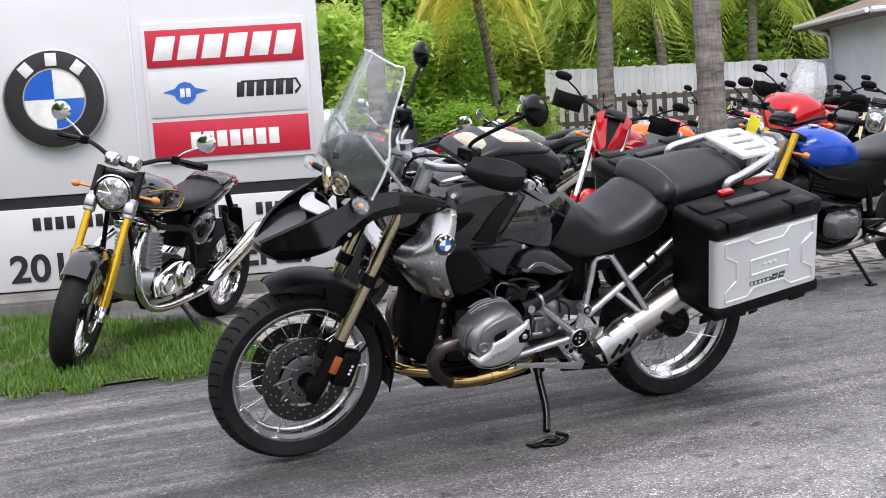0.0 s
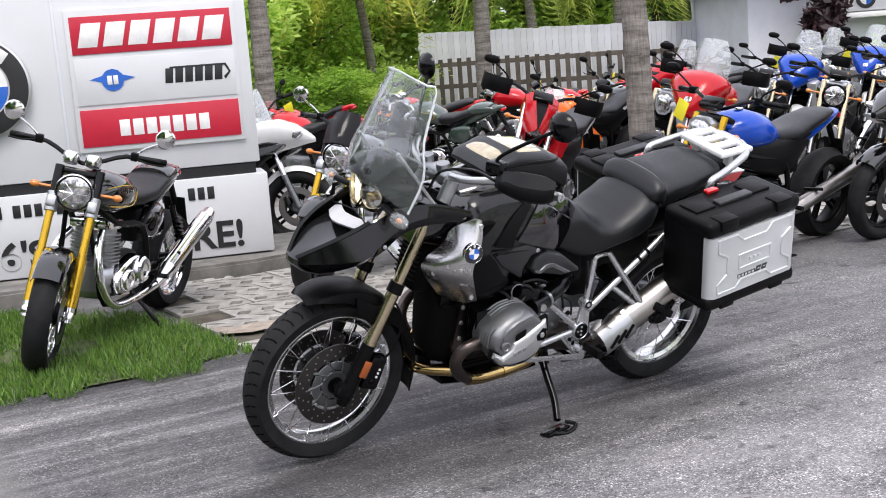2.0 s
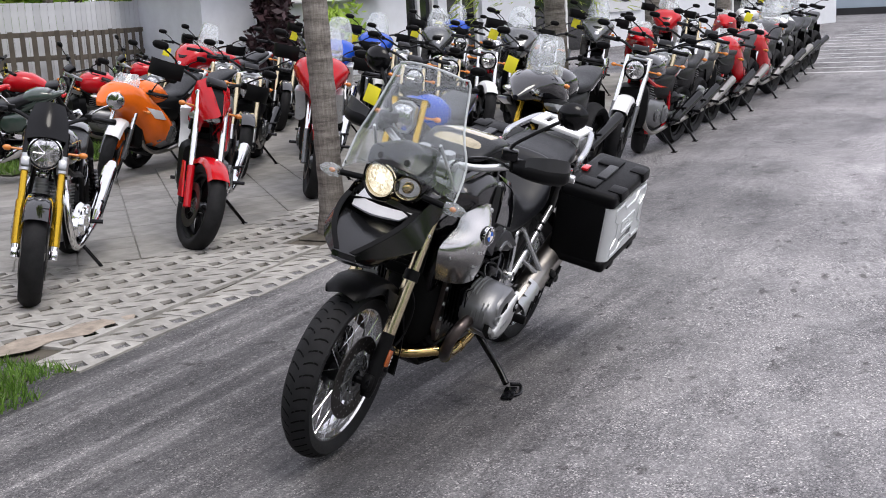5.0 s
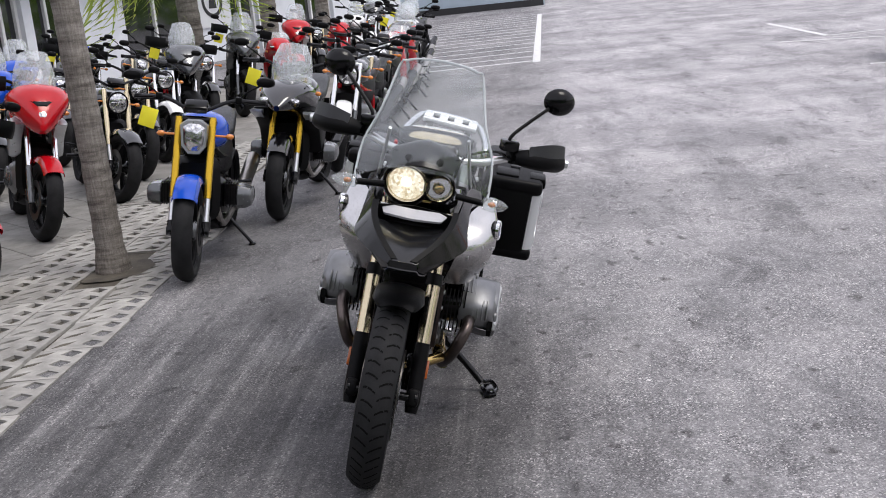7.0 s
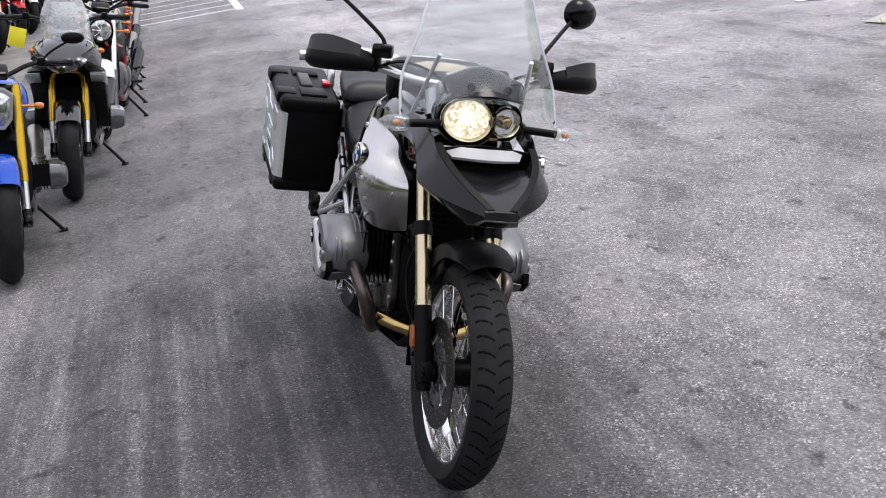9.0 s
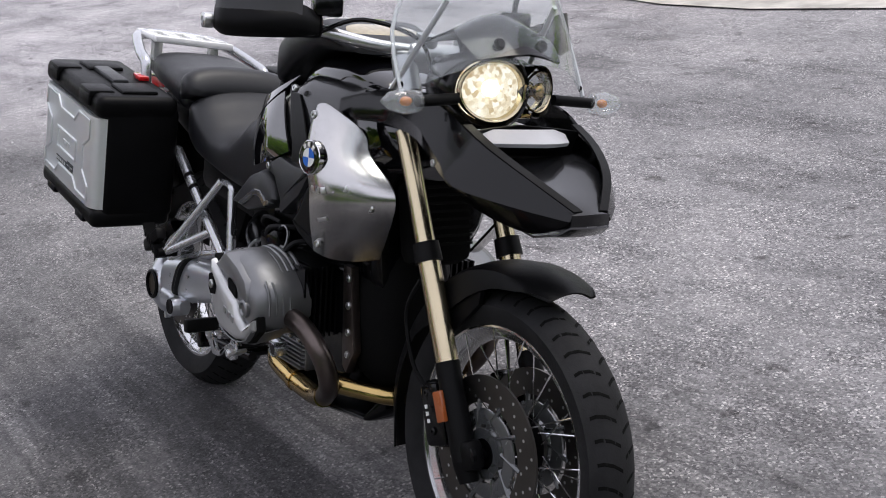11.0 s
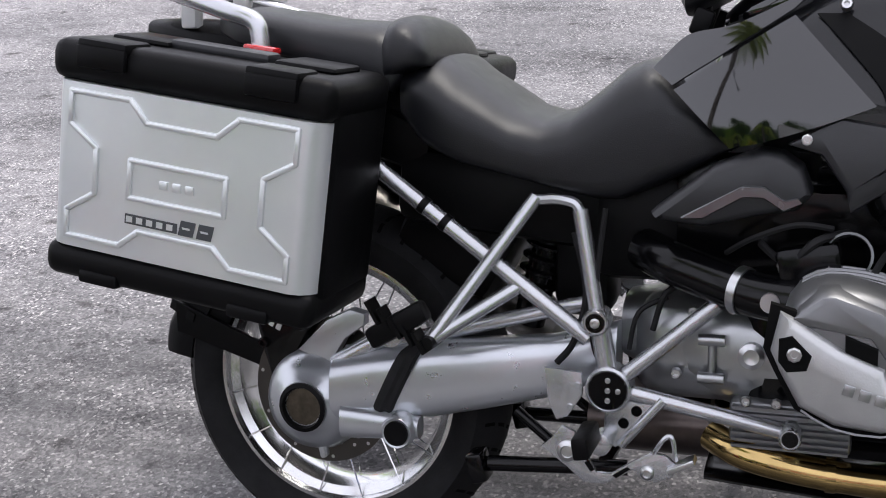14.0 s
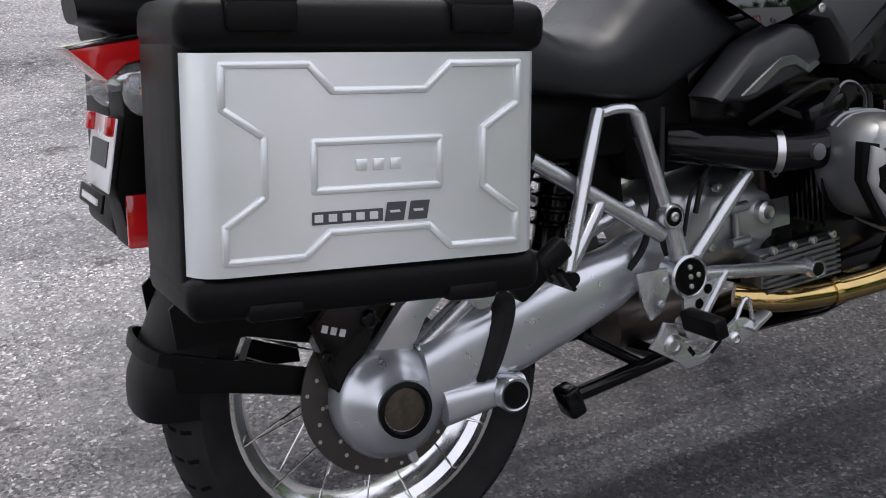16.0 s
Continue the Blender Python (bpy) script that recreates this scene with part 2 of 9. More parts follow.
def lathe(bm, prof, c, axis, seg=32, closed=False, caps=True):
    """A turned shape: prof holds (radius, offset along the axis)."""
    m = basis(axis)
    c = Vector(c)
    loops = [[c + m @ Vector((r * math.cos(2 * math.pi * k / seg), r * math.sin(2 * math.pi * k / seg), h)) for k in range(seg)] for r, h in prof]
    if closed:
        loops.append(loops[0])
    rings(bm, loops, caps=caps and not closed)
    bmesh.ops.remove_doubles(bm, verts=bm.verts, dist=1e-5)


def ball(bm, c, r, seg=14, rot=(0, 0, 0)):
    q = bmesh.ops.create_uvsphere(bm, u_segments=seg, v_segments=max(6, seg // 2), radius=1)
    bmesh.ops.transform(bm, matrix=pose(*c, *rot) @ Matrix.Diagonal((*r, 1)), verts=q["verts"])


def hull(bm, secs, n=20, ex=2.6, yoff=0.0):
    """A body along x from sections (x, z middle, half width, half height, [power])."""
    loops = []
    for s in secs:
        x, z, w, h = s[:4]
        e = s[4] if len(s) > 4 else ex
        lp = []
        for k in range(n):
            a = 2 * math.pi * k / n
            c, d = math.cos(a), math.sin(a)
            lp.append((x, yoff + w * math.copysign(abs(c) ** (2 / e), c), z + h * math.copysign(abs(d) ** (2 / e), d)))
        loops.append(lp)
    rings(bm, loops)


def saddle(bm, secs, n=44, top=2.6, low=7.0):
    """A padded seat along x from sections (x, top, bottom, half width, [power of the crown]); its sides stay upright."""
    loops = []
    for q in secs:
        x, zt, zb, w = q[:4]
        e = q[4] if len(q) > 4 else top
        zm = zb + (zt - zb) * 0.45
        lp = []
        for k in range(n):
            a = 2 * math.pi * k / n
            c, d = math.cos(a), math.sin(a)
            p, h = (e, zt - zm) if d > 0 else (low, zm - zb)
            lp.append((x, w * math.copysign(abs(c) ** (2 / p), c), zm + h * math.copysign(abs(d) ** (2 / p), d)))
        loops.append(lp)
    rings(bm, loops)


def sheet(bm, rows, thick=0.004, k=0):
    """A shell over a grid of points, with a thickness."""
    if k:
        rows = [smooth(r, k) for r in rows]
        cols = [smooth([r[i] for r in rows], k) for i in range(len(rows[0]))]
        rows = [[c[j] for c in cols] for j in range(len(cols[0]))]
    vv = [[bm.verts.new(p) for p in r] for r in rows]
    fs = []
    for a, b in zip(vv, vv[1:]):
        for i in range(len(a) - 1):
            fs.append(bm.faces.new((a[i], a[i + 1], b[i + 1], b[i])))
    bmesh.ops.recalc_face_normals(bm, faces=fs)
    bmesh.ops.solidify(bm, geom=fs, thickness=thick)


def plate(bm, outline, y, thick, bevel=0.0, bulge=0.0):
    """A flat plate with an (x, z) outline, from y outwards by thick (sign gives the side)."""
    a = [bm.verts.new((x, y, z)) for x, z in outline]
    f = bm.faces.new(a)
    q = bmesh.ops.extrude_face_region(bm, geom=[f])
    top = [v for v in q["geom"] if isinstance(v, bmesh.types.BMVert)]
    for v in top:
        v.co.y += thick
    if bevel:
        es = [e for e in {e for v in top for e in v.link_edges} if all(v in top for v in e.verts)]
        bmesh.ops.bevel(bm, geom=es, offset=bevel, segments=2, affect="EDGES", profile=0.6)


def inset(outline, d):
    """The outline moved inwards by d."""
    n_ = len(outline)
    area = sum(a[0] * b[1] - b[0] * a[1] for a, b in zip(outline, outline[1:] + outline[:1]))
    sg = 1 if area > 0 else -1
    out = []
    for i in range(n_):
        (x0, z0), (x1, z1), (x2, z2) = outline[i - 1], outline[i], outline[(i + 1) % n_]
        t = Vector((x2 - x0, z2 - z0)).normalized()
        out.append((x1 - sg * t.y * d, z1 + sg * t.x * d))
    return out


def shell(bm, outline, levels, s=1, k=3, dx=0.0):
    """A rounded cover with an (x, z) outline; levels hold (y, inset), from the inside out."""
    if k:
        ol = outline[-2:] + outline + outline[:2]
        sm = smooth([(x, 0, z) for x, z in ol], k)
        outline = [(p.x, p.z) for p in sm[2 * k:(len(outline) + 2) * k]]
    rings(bm, [[(x + dx, s * y, z) for x, z in inset(outline, d)] for y, d in levels])


def bolt(bm, c, axis, r=0.006, h=0.004):
    c, a = Vector(c), Vector(axis).normalized()
    lathe(bm, [(r, 0), (r, h * 0.7), (r * 0.8, h), (r * 0.45, h), (r * 0.4, h * 0.4)], c, a, seg=8)


def wheel(parent, c, R, w, rim_r, rim_w, axis=(0, 1, 0), rim="silver", spokes=True, steer=None, nblocks=46, name="front_wheel", arms=0, tread=True, rim_label=""):
    """A wheel: a tyre with cut tread, a rim, a hub and spokes, as parts of a bike."""
    T = steer or Matrix.Identity(4)
    bm = B()
    prof = [(rim_r - 0.004, -rim_w * 0.42), (rim_r + 0.01, -w * 0.46), ((R + rim_r) / 2 + 0.005, -w * 0.52), (R - w * 0.24, -w * 0.46), (R - w * 0.09, -w * 0.3), (R - w * 0.015, -w * 0.13), (R, 0)]
    prof = prof + [(r, -h) for r, h in prof[-2::-1]]
    lathe(bm, prof, c, axis, seg=64, caps=False)
    tyre = part(name, move(bm, T), "rubber", parent, "black rubber tyre", angle=60)
    if tread:
        bm = B()
        m = basis(axis)
        for k in range(nblocks):
            for s in (-1, 1):
                a0 = 2 * math.pi * (k + (0.5 if s > 0 else 0)) / nblocks
                lp = []
                for u, (da, h0) in enumerate(((0.0, 0.04), (0.035, 0.2), (0.05, 0.34), (0.045, 0.42))):
                    rr = R + 0.0012 + float(np.interp(-h0 * w, [p[1] for p in prof[3:7]], [p[0] - R for p in prof[3:7]]))
                    lp.append((a0 + da, s * w * h0, rr))
                wd = 0.022
                for (a, h, r), (a2, h2, r2) in zip(lp, lp[1:]):
                    q = [Vector(c) + m @ Vector((rr * math.cos(aa), rr * math.sin(aa), hh)) for aa, hh, rr in ((a, h, r), (a + wd, h, r), (a2 + wd, h2, r2), (a2, h2, r2))]
                    bm.faces.new([bm.verts.new(p) for p in q])
        part("tread_groove", move(bm, T), M["groove"], tyre)
    bm = B()
    rp = [(rim_r + 0.006, -rim_w * 0.5), (rim_r - 0.004, -rim_w * 0.5), (rim_r - 0.008, -rim_w * 0.4), (rim_r - 0.022, -rim_w * 0.33), (rim_r - 0.03, -rim_w * 0.12)]
    rp = rp + [(r, -h) for r, h in rp[::-1]]
    lathe(bm, rp + [(rim_r, rim_w * 0.35), (rim_r - 0.012, 0), (rim_r, -rim_w * 0.35)], c, axis, seg=64, closed=True)
    r = part("rim", move(bm, T), rim, tyre, rim_label)
    bm = B()
    m = basis(axis)
    if spokes:
        for k in range(32):
            s = 1 if k % 2 else -1
            a = 2 * math.pi * k / 32
            b = a + (0.42 if (k // 2) % 2 else -0.42)
            p = Vector(c) + m @ Vector(((rim_r - 0.008) * math.cos(a), (rim_r - 0.008) * math.sin(a), s * rim_w * 0.42))
            q = Vector(c) + m @ Vector((0.055 * math.cos(b), 0.055 * math.sin(b), s * 0.035))
            rod(bm, p, q, 0.0017, seg=5)
        part("spokes", move(bm, T), "chrome", tyre)
    else:
        for k in range(arms):
            a = 2 * math.pi * k / arms
            for da in (-0.11, 0.11):
                p = Vector(c) + m @ Vector(((rim_r - 0.01) * math.cos(a + da), (rim_r - 0.01) * math.sin(a + da), 0))
                q = Vector(c) + m @ Vector((0.05 * math.cos(a + da * 2), 0.05 * math.sin(a + da * 2), 0))
                rod(bm, p, q, 0.012, 0.016, seg=6)
            part("wheel_arm", move(bm, T), rim, tyre)
            bm = B()
    bm = B()
    lathe(bm, [(0.02, -0.06), (0.05, -0.055), (0.062, -0.035), (0.04, -0.025), (0.04, 0.025), (0.062, 0.035), (0.05, 0.055), (0.02, 0.06)], c, axis, seg=20)
    part("hub", move(bm, T), "black" if rim != "black" else "gunmetal", tyre)
    return tyre


def brake_disc(parent, c, axis, r0, r1, off, steer=None, holes=36):
    """A drilled brake disc with its carrier."""
    m = basis(axis)
    o = Vector(c) + m @ Vector((0, 0, off))
    bm = B()
    lathe(bm, [(r0, -0.0025), (r1, -0.0025), (r1, 0.0025), (r0, 0.0025)], o, axis, seg=48, closed=True)
    T = steer or Matrix.Identity(4)
    d = part("brake_disc", move(bm, T), "disc", parent, "drilled steel brake disc")
    bm = B()
    for k in range(holes):
        a = 2 * math.pi * k / holes
        rr = r0 + (r1 - r0) * (0.22, 0.5, 0.78)[k % 3]
        for s in (-1, 1):
            cc = o + m @ Vector((rr * math.cos(a), rr * math.sin(a), s * 0.0029))
            lp = [cc + m @ Vector((0.0034 * math.cos(2 * math.pi * q / 7), 0.0034 * math.sin(2 * math.pi * q / 7), 0)) for q in range(7)]
            bm.faces.new([bm.verts.new(p) for p in lp])
    tagged(part("drilled_face", move(bm, T), "alu", d), kind="stuff")
    bm = B()
    lathe(bm, [(0.058, -0.004), (0.082, -0.004), (0.088, -0.002), (0.088, 0.002), (0.082, 0.004), (0.058, 0.004)], o, axis, seg=36, closed=True)
    part("disc_carrier", move(bm, T), "gunmetal", d, "dark machined disc carrier ring")
    bm = B()
    lathe(bm, [(0.03, -0.006), (0.05, -0.006), (0.05, 0.006), (0.03, 0.006)], o, axis, seg=24, closed=True)
    part("carrier_hub", move(bm, T), "gunmetal", d)
    for k in range(10):
        bm = B()
        a = 2 * math.pi * k / 10
        rod(bm, o + m @ Vector((0.05 * math.cos(a + 0.3), 0.05 * math.sin(a + 0.3), 0)), o + m @ Vector(((r0 + 0.006) * math.cos(a), (r0 + 0.006) * math.sin(a), 0)), 0.0055, seg=6)
        part("carrier_arm", move(bm, T), "gunmetal", d)
    return d


# near-black that also paints the shade inside grooves, slots and openings
M["groove"] = surface("matt_recess_black", (0.004, 0.004, 0.004), 0.9, var=0.2, spec=0.1)


# ---- ground and large structure ----
def span(n, l, src, lo, hi, wobble=None, amount=0.0):
    """A soft step from 0 to 1 as src goes from lo to hi, its edge made uneven by a noise."""
    if wobble is not None:
        k = n.new("ShaderNodeMath")
        k.operation = "MULTIPLY_ADD"
        k.inputs[1].default_value, k.inputs[2].default_value = amount, -amount / 2
        l.new(wobble, k.inputs[0])
        a = n.new("ShaderNodeMath")
        l.new(src, a.inputs[0])
        l.new(k.outputs[0], a.inputs[1])
        src = a.outputs[0]
    r = n.new("ShaderNodeMapRange")
    r.interpolation_type = "SMOOTHSTEP"
    r.inputs["From Min"].default_value, r.inputs["From Max"].default_value = lo, hi
    l.new(src, r.inputs["Value"])
    return r.outputs["Result"]


def times(n, l, *src):
    out = src[0]
    for q in src[1:]:
        k = n.new("ShaderNodeMath")
        k.operation = "MULTIPLY"
        l.new(out, k.inputs[0])
        l.new(q, k.inputs[1])
        out = k.outputs[0]
    return out


def asphalt():
    """Worn grey asphalt: bright and dark aggregate, oil spots, a rubbed dark lane with tyre streaks, paler ground off
    the lane.
    """
    m, n, l, b = graph("worn_asphalt")
    co = n.new("ShaderNodeTexCoord")
    xyz = n.new("ShaderNodeSeparateXYZ")
    l.new(co.outputs["Object"], xyz.inputs[0])
    X, Y = xyz.outputs[0], xyz.outputs[1]
    vo = n.new("ShaderNodeTexVoronoi")
    vo.inputs["Scale"].default_value = 165
    l.new(co.outputs["Object"], vo.inputs["Vector"])
    bw_ = n.new("ShaderNodeSeparateColor")
    l.new(vo.outputs["Color"], bw_.inputs[0])
    stones = ramp(n, l, bw_.outputs[0], [(0.0, (0.05, 0.05, 0.053)), (0.35, (0.105, 0.103, 0.107)), (0.7, (0.158, 0.155, 0.159)), (0.91, (0.21, 0.206, 0.206)), (0.978, (0.4, 0.39, 0.38))])
    fine = noise_tex(n, l, 330, 2, 0.7)
    binder = ramp(n, l, fine, [(0.32, (0.62, 0.62, 0.63)), (0.6, (1.16, 1.16, 1.16))])
    c = mixc(n, l, 1.0, stones, binder, "MULTIPLY")
    even = noise_tex(n, l, 38, 5, 0.7)
    dust = ramp(n, l, even, [(0.35, (0.105, 0.104, 0.108)), (0.65, (0.215, 0.212, 0.214))])
    mid = noise_tex(n, l, 2.6, 6, 0.68)
    cover = span(n, l, mid, 0.38, 0.6)
    c = mixc(n, l, cover, c, mixc(n, l, 0.4, c, dust))
    broad = noise_tex(n, l, 0.55, 6, 0.62)
    tone = ramp(n, l, broad, [(0.3, (0.62, 0.62, 0.635)), (0.5, (1.0, 1.0, 1.0)), (0.7, (1.4, 1.39, 1.38))])
    c = mixc(n, l, 1.0, c, tone, "MULTIPLY")
    # paler ground away from the lane, paler again far along x
    away = span(n, l, Y, -0.2, -1.3, mid, 1.2)
    c = mixc(n, l, times(n, l, away), c, mixc(n, l, 1.0, c, (1.62, 1.61, 1.62), "MULTIPLY"))
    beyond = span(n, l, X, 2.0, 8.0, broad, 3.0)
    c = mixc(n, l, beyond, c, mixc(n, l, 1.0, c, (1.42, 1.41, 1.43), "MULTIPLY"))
    # rubbed lane with streaks along it
    lane = times(n, l, span(n, l, Y, -1.1, -0.1, mid, 0.9), span(n, l, Y, 1.8, 1.6), span(n, l, X, 2.6, 0.7, mid, 1.6))
    streak = noise_tex(n, l, 1.0, 5, 0.7, stretch=(0.25, 5.5, 1))
    st_ = ramp(n, l, streak, [(0.34, (0.4, 0.4, 0.41)), (0.5, (0.74, 0.735, 0.74)), (0.63, (1.4, 1.39, 1.37))])
    c = mixc(n, l, times(n, l, lane), c, mixc(n, l, 1.0, c, st_, "MULTIPLY"))
    track = noise_tex(n, l, 1.0, 6, 0.65, stretch=(0.12, 2.6, 1))
    tr_ = ramp(n, l, track, [(0.38, (0.72, 0.715, 0.72)), (0.5, (1.0, 1.0, 1.0)), (0.62, (1.22, 1.21, 1.2))])
    c = mixc(n, l, 0.3, c, tr_, "MULTIPLY")
    # a dark oily patch where the motorcycle stands, its ground shade painted in too
    px = n.new("ShaderNodeMath")
    px.operation = "MULTIPLY_ADD"
    px.inputs[1].default_value, px.inputs[2].default_value = 0.8, 0.05
    l.new(X, px.inputs[0])
    cv = n.new("ShaderNodeCombineXYZ")
    l.new(px.outputs[0], cv.inputs[0])
    l.new(Y, cv.inputs[1])
    ln = n.new("ShaderNodeVectorMath")
    ln.operation = "LENGTH"
    l.new(cv.outputs[0], ln.inputs[0])
    oil = span(n, l, ln.outputs["Value"], 1.0, 0.45, mid, 0.7)
    c = mixc(n, l, oil, c, mixc(n, l, 1.0, c, (0.7, 0.695, 0.7), "MULTIPLY"))
    # oil spots
    spot = noise_tex(n, l, 5.0, 3, 0.55, stretch=(1, 1.5, 1))
    sp = ramp(n, l, spot, [(0.29, (0.35, 0.34, 0.34)), (0.36, (1, 1, 1))])
    c = mixc(n, l, 0.9, c, sp, "MULTIPLY")
    # scattered drips, some of them run together
    blot = noise_tex(n, l, 7.5, 4, 0.62, stretch=(0.8, 1.25, 1))
    bl = ramp(n, l, blot, [(0.3, (0.4, 0.395, 0.4)), (0.355, (0.66, 0.655, 0.66)), (0.378, (1, 1, 1))])
    where = span(n, l, noise_tex(n, l, 0.8, 3, 0.5), 0.46, 0.56)
    c = mixc(n, l, where, c, mixc(n, l, 1.0, c, bl, "MULTIPLY"))
    # smeared dark stains
    smear = noise_tex(n, l, 1.5, 7, 0.72, stretch=(0.55, 1.5, 1))
    sm = ramp(n, l, smear, [(0.36, (0.55, 0.545, 0.55)), (0.47, (0.95, 0.95, 0.95)), (0.62, (1.12, 1.11, 1.1))])
    c = mixc(n, l, 0.85, c, sm, "MULTIPLY")
    mott = noise_tex(n, l, 13, 8, 0.75)
    mo = ramp(n, l, mott, [(0.36, (0.6, 0.595, 0.6)), (0.5, (1.0, 1.0, 1.0)), (0.64, (1.32, 1.31, 1.3))])
    c = mixc(n, l, 0.45, c, mo, "MULTIPLY")
    # dusty concrete apron ahead of the lane
    apron = times(n, l, span(n, l, X, -1.62, -1.78, mid, 0.25), span(n, l, Y, -1.0, -0.4, mid, 0.8))
    c = mixc(n, l, apron, c, mixc(n, l, 0.5, c, mixc(n, l, mid, (0.12, 0.118, 0.116), (0.26, 0.25, 0.24))))
    l.new(c, b.inputs["Base Color"])
    b.inputs["Roughness"].default_value = 0.8
    b.inputs["Specular IOR Level"].default_value = 0.35
    bp = n.new("ShaderNodeBump")
    bp.inputs["Strength"].default_value, bp.inputs["Distance"].default_value = 0.45, 0.004
    l.new(fine, bp.inputs["Height"])
    l.new(bp.outputs["Normal"], b.inputs["Normal"])
    return m


def flat(name, pts, z, material, label="", kind="structure", thick=0.0, parent=None):
    """A flat piece of ground with the given outline."""
    bm = B()
    f = bm.faces.new([bm.verts.new((x, y, z)) for x, y in pts])
    if thick:
        q = bmesh.ops.extrude_face_region(bm, geom=[f])
        for v in q["geom"]:
            if isinstance(v, bmesh.types.BMVert):
                v.co.z -= thick
    return tagged(part(name, bm, material, parent), label, kind=kind)


M["asphalt"] = asphalt()
M["concrete"] = surface("stained_concrete", (0.24, 0.23, 0.215), 0.85, var=0.35, scale=2.2, bump=0.5, bscale=90)
M["paint"] = surface("worn_white_road_paint", (0.62, 0.62, 0.62), 0.7, var=0.2, scale=12)
M["kerb"] = surface("dirty_kerb_concrete", (0.17, 0.163, 0.152), 0.9, var=0.45, scale=5, bump=0.6, bscale=80)
M["soil"] = surface("sandy_soil", (0.075, 0.065, 0.05), 0.95, var=0.4, scale=7, bump=0.6, bscale=80)
M["lawn"] = surface("lawn_earth", (0.07, 0.085, 0.035), 0.95, var=0.5, scale=9, bump=0.6, bscale=70)
M["stucco"] = surface("white_stucco", (0.66, 0.68, 0.72), 0.85, var=0.06, scale=3, bump=0.4, bscale=60)
M["fencewhite"] = surface("weathered_white_boards", (0.62, 0.63, 0.66), 0.8, var=0.14, scale=3, island=0.1)
M["fencedark"] = surface("weathered_dark_wood", (0.09, 0.075, 0.06), 0.85, var=0.3, scale=6, island=0.2)
M["signwhite"] = surface("white_sign_panel", (0.62, 0.63, 0.65), 0.4, var=0.04, scale=2)
M["signred"] = surface("red_sign_panel", (0.5, 0.015, 0.04), 0.4, var=0.05)
M["ink"] = surface("black_lettering", (0.012, 0.012, 0.014), 0.5)
M["glassdark"] = surface("dark_window_glass", (0.012, 0.013, 0.015), 0.06, var=0.2, coat=1.0, rvar=0.02)
M["roof"] = surface("brown_shingles", (0.2, 0.15, 0.12), 0.9, var=0.3, scale=8, bump=0.5)


def bark():
    """Grey palm bark with fibrous rings."""
    m, n, l, b = graph("palm_bark")
    ring = noise_tex(n, l, 1.0, 5, 0.7, stretch=(4, 4, 26))
    fib = noise_tex(n, l, 1.0, 5, 0.7, stretch=(90, 90, 9))
    c = ramp(n, l, ring, [(0.32, (0.085, 0.075, 0.065)), (0.48, (0.19, 0.172, 0.155)), (0.66, (0.29, 0.27, 0.245))])
    c = mixc(n, l, 0.7, c, ramp(n, l, fib, [(0.35, (0.55, 0.54, 0.53)), (0.65, (1.25, 1.24, 1.22))]), "MULTIPLY")
    l.new(c, b.inputs["Base Color"])
    b.inputs["Roughness"].default_value = 0.95
    b.inputs["Specular IOR Level"].default_value = 0.2
    bp = n.new("ShaderNodeBump")
    bp.inputs["Strength"].default_value, bp.inputs["Distance"].default_value = 0.9, 0.012
    l.new(mixc(n, l, 0.5, ring, fib), bp.inputs["Height"])
    l.new(bp.outputs["Normal"], b.inputs["Normal"])
    return m


M["bark"] = bark()
M["treebark"] = surface("dark_bark", (0.06, 0.05, 0.04), 0.95, var=0.4, scale=6, bump=0.8)

bm = B()
n = 60
g = [-400 + 800 * k / n for k in range(n + 1)]
vs = [[bm.verts.new((x, y, 0)) for x in g] for y in g]
for j in range(n):
    for i in range(n):
        bm.faces.new((vs[j][i], vs[j][i + 1], vs[j + 1][i + 1], vs[j + 1][i]))
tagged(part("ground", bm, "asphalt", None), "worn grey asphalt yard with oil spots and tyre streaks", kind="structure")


# ---- the black and silver adventure touring motorcycle ----
LEAN, STEER = 15.3, 1.8
RAKE = radians(25.7)
head = Vector((-0.8415, 0, 0))
head_way = Vector((math.sin(RAKE), 0, math.cos(RAKE)))
ST = Matrix.Translation(head) @ Matrix.Rotation(radians(STEER), 4, head_way) @ Matrix.Translation(-head)
FIT = pose(0.006, -0.024, 0.004, LEAN, 0, 0.8) @ Matrix.Diagonal((0.98, 0.985, 1.0, 1))
gs = thing("touring_motorcycle", FIT, "black and silver adventure touring motorcycle leaning on its side stand", "motorcycle")
FA, RA = (-0.755, 0.02, 0.317), (0.767, -0.012, 0.311)


def st(bm):
    return move(bm, ST)


fw = wheel(gs, FA, 0.318, 0.108, 0.246, 0.075, steer=ST, rim="rimalu", name="front_wheel", rim_label="polished aluminium wire-spoked rim")
for s in (-1, 1):
    brake_disc(fw, FA, (0, 1, 0), 0.1, 0.153, s * 0.062, steer=ST, holes=48)
rw = wheel(gs, RA, 0.32, 0.148, 0.227, 0.115, rim="rimalu", name="rear_wheel", nblocks=40, rim_label="polished aluminium wire-spoked rim")
brake_disc(rw, RA, (0, 1, 0), 0.09, 0.132, 0.1, holes=30)

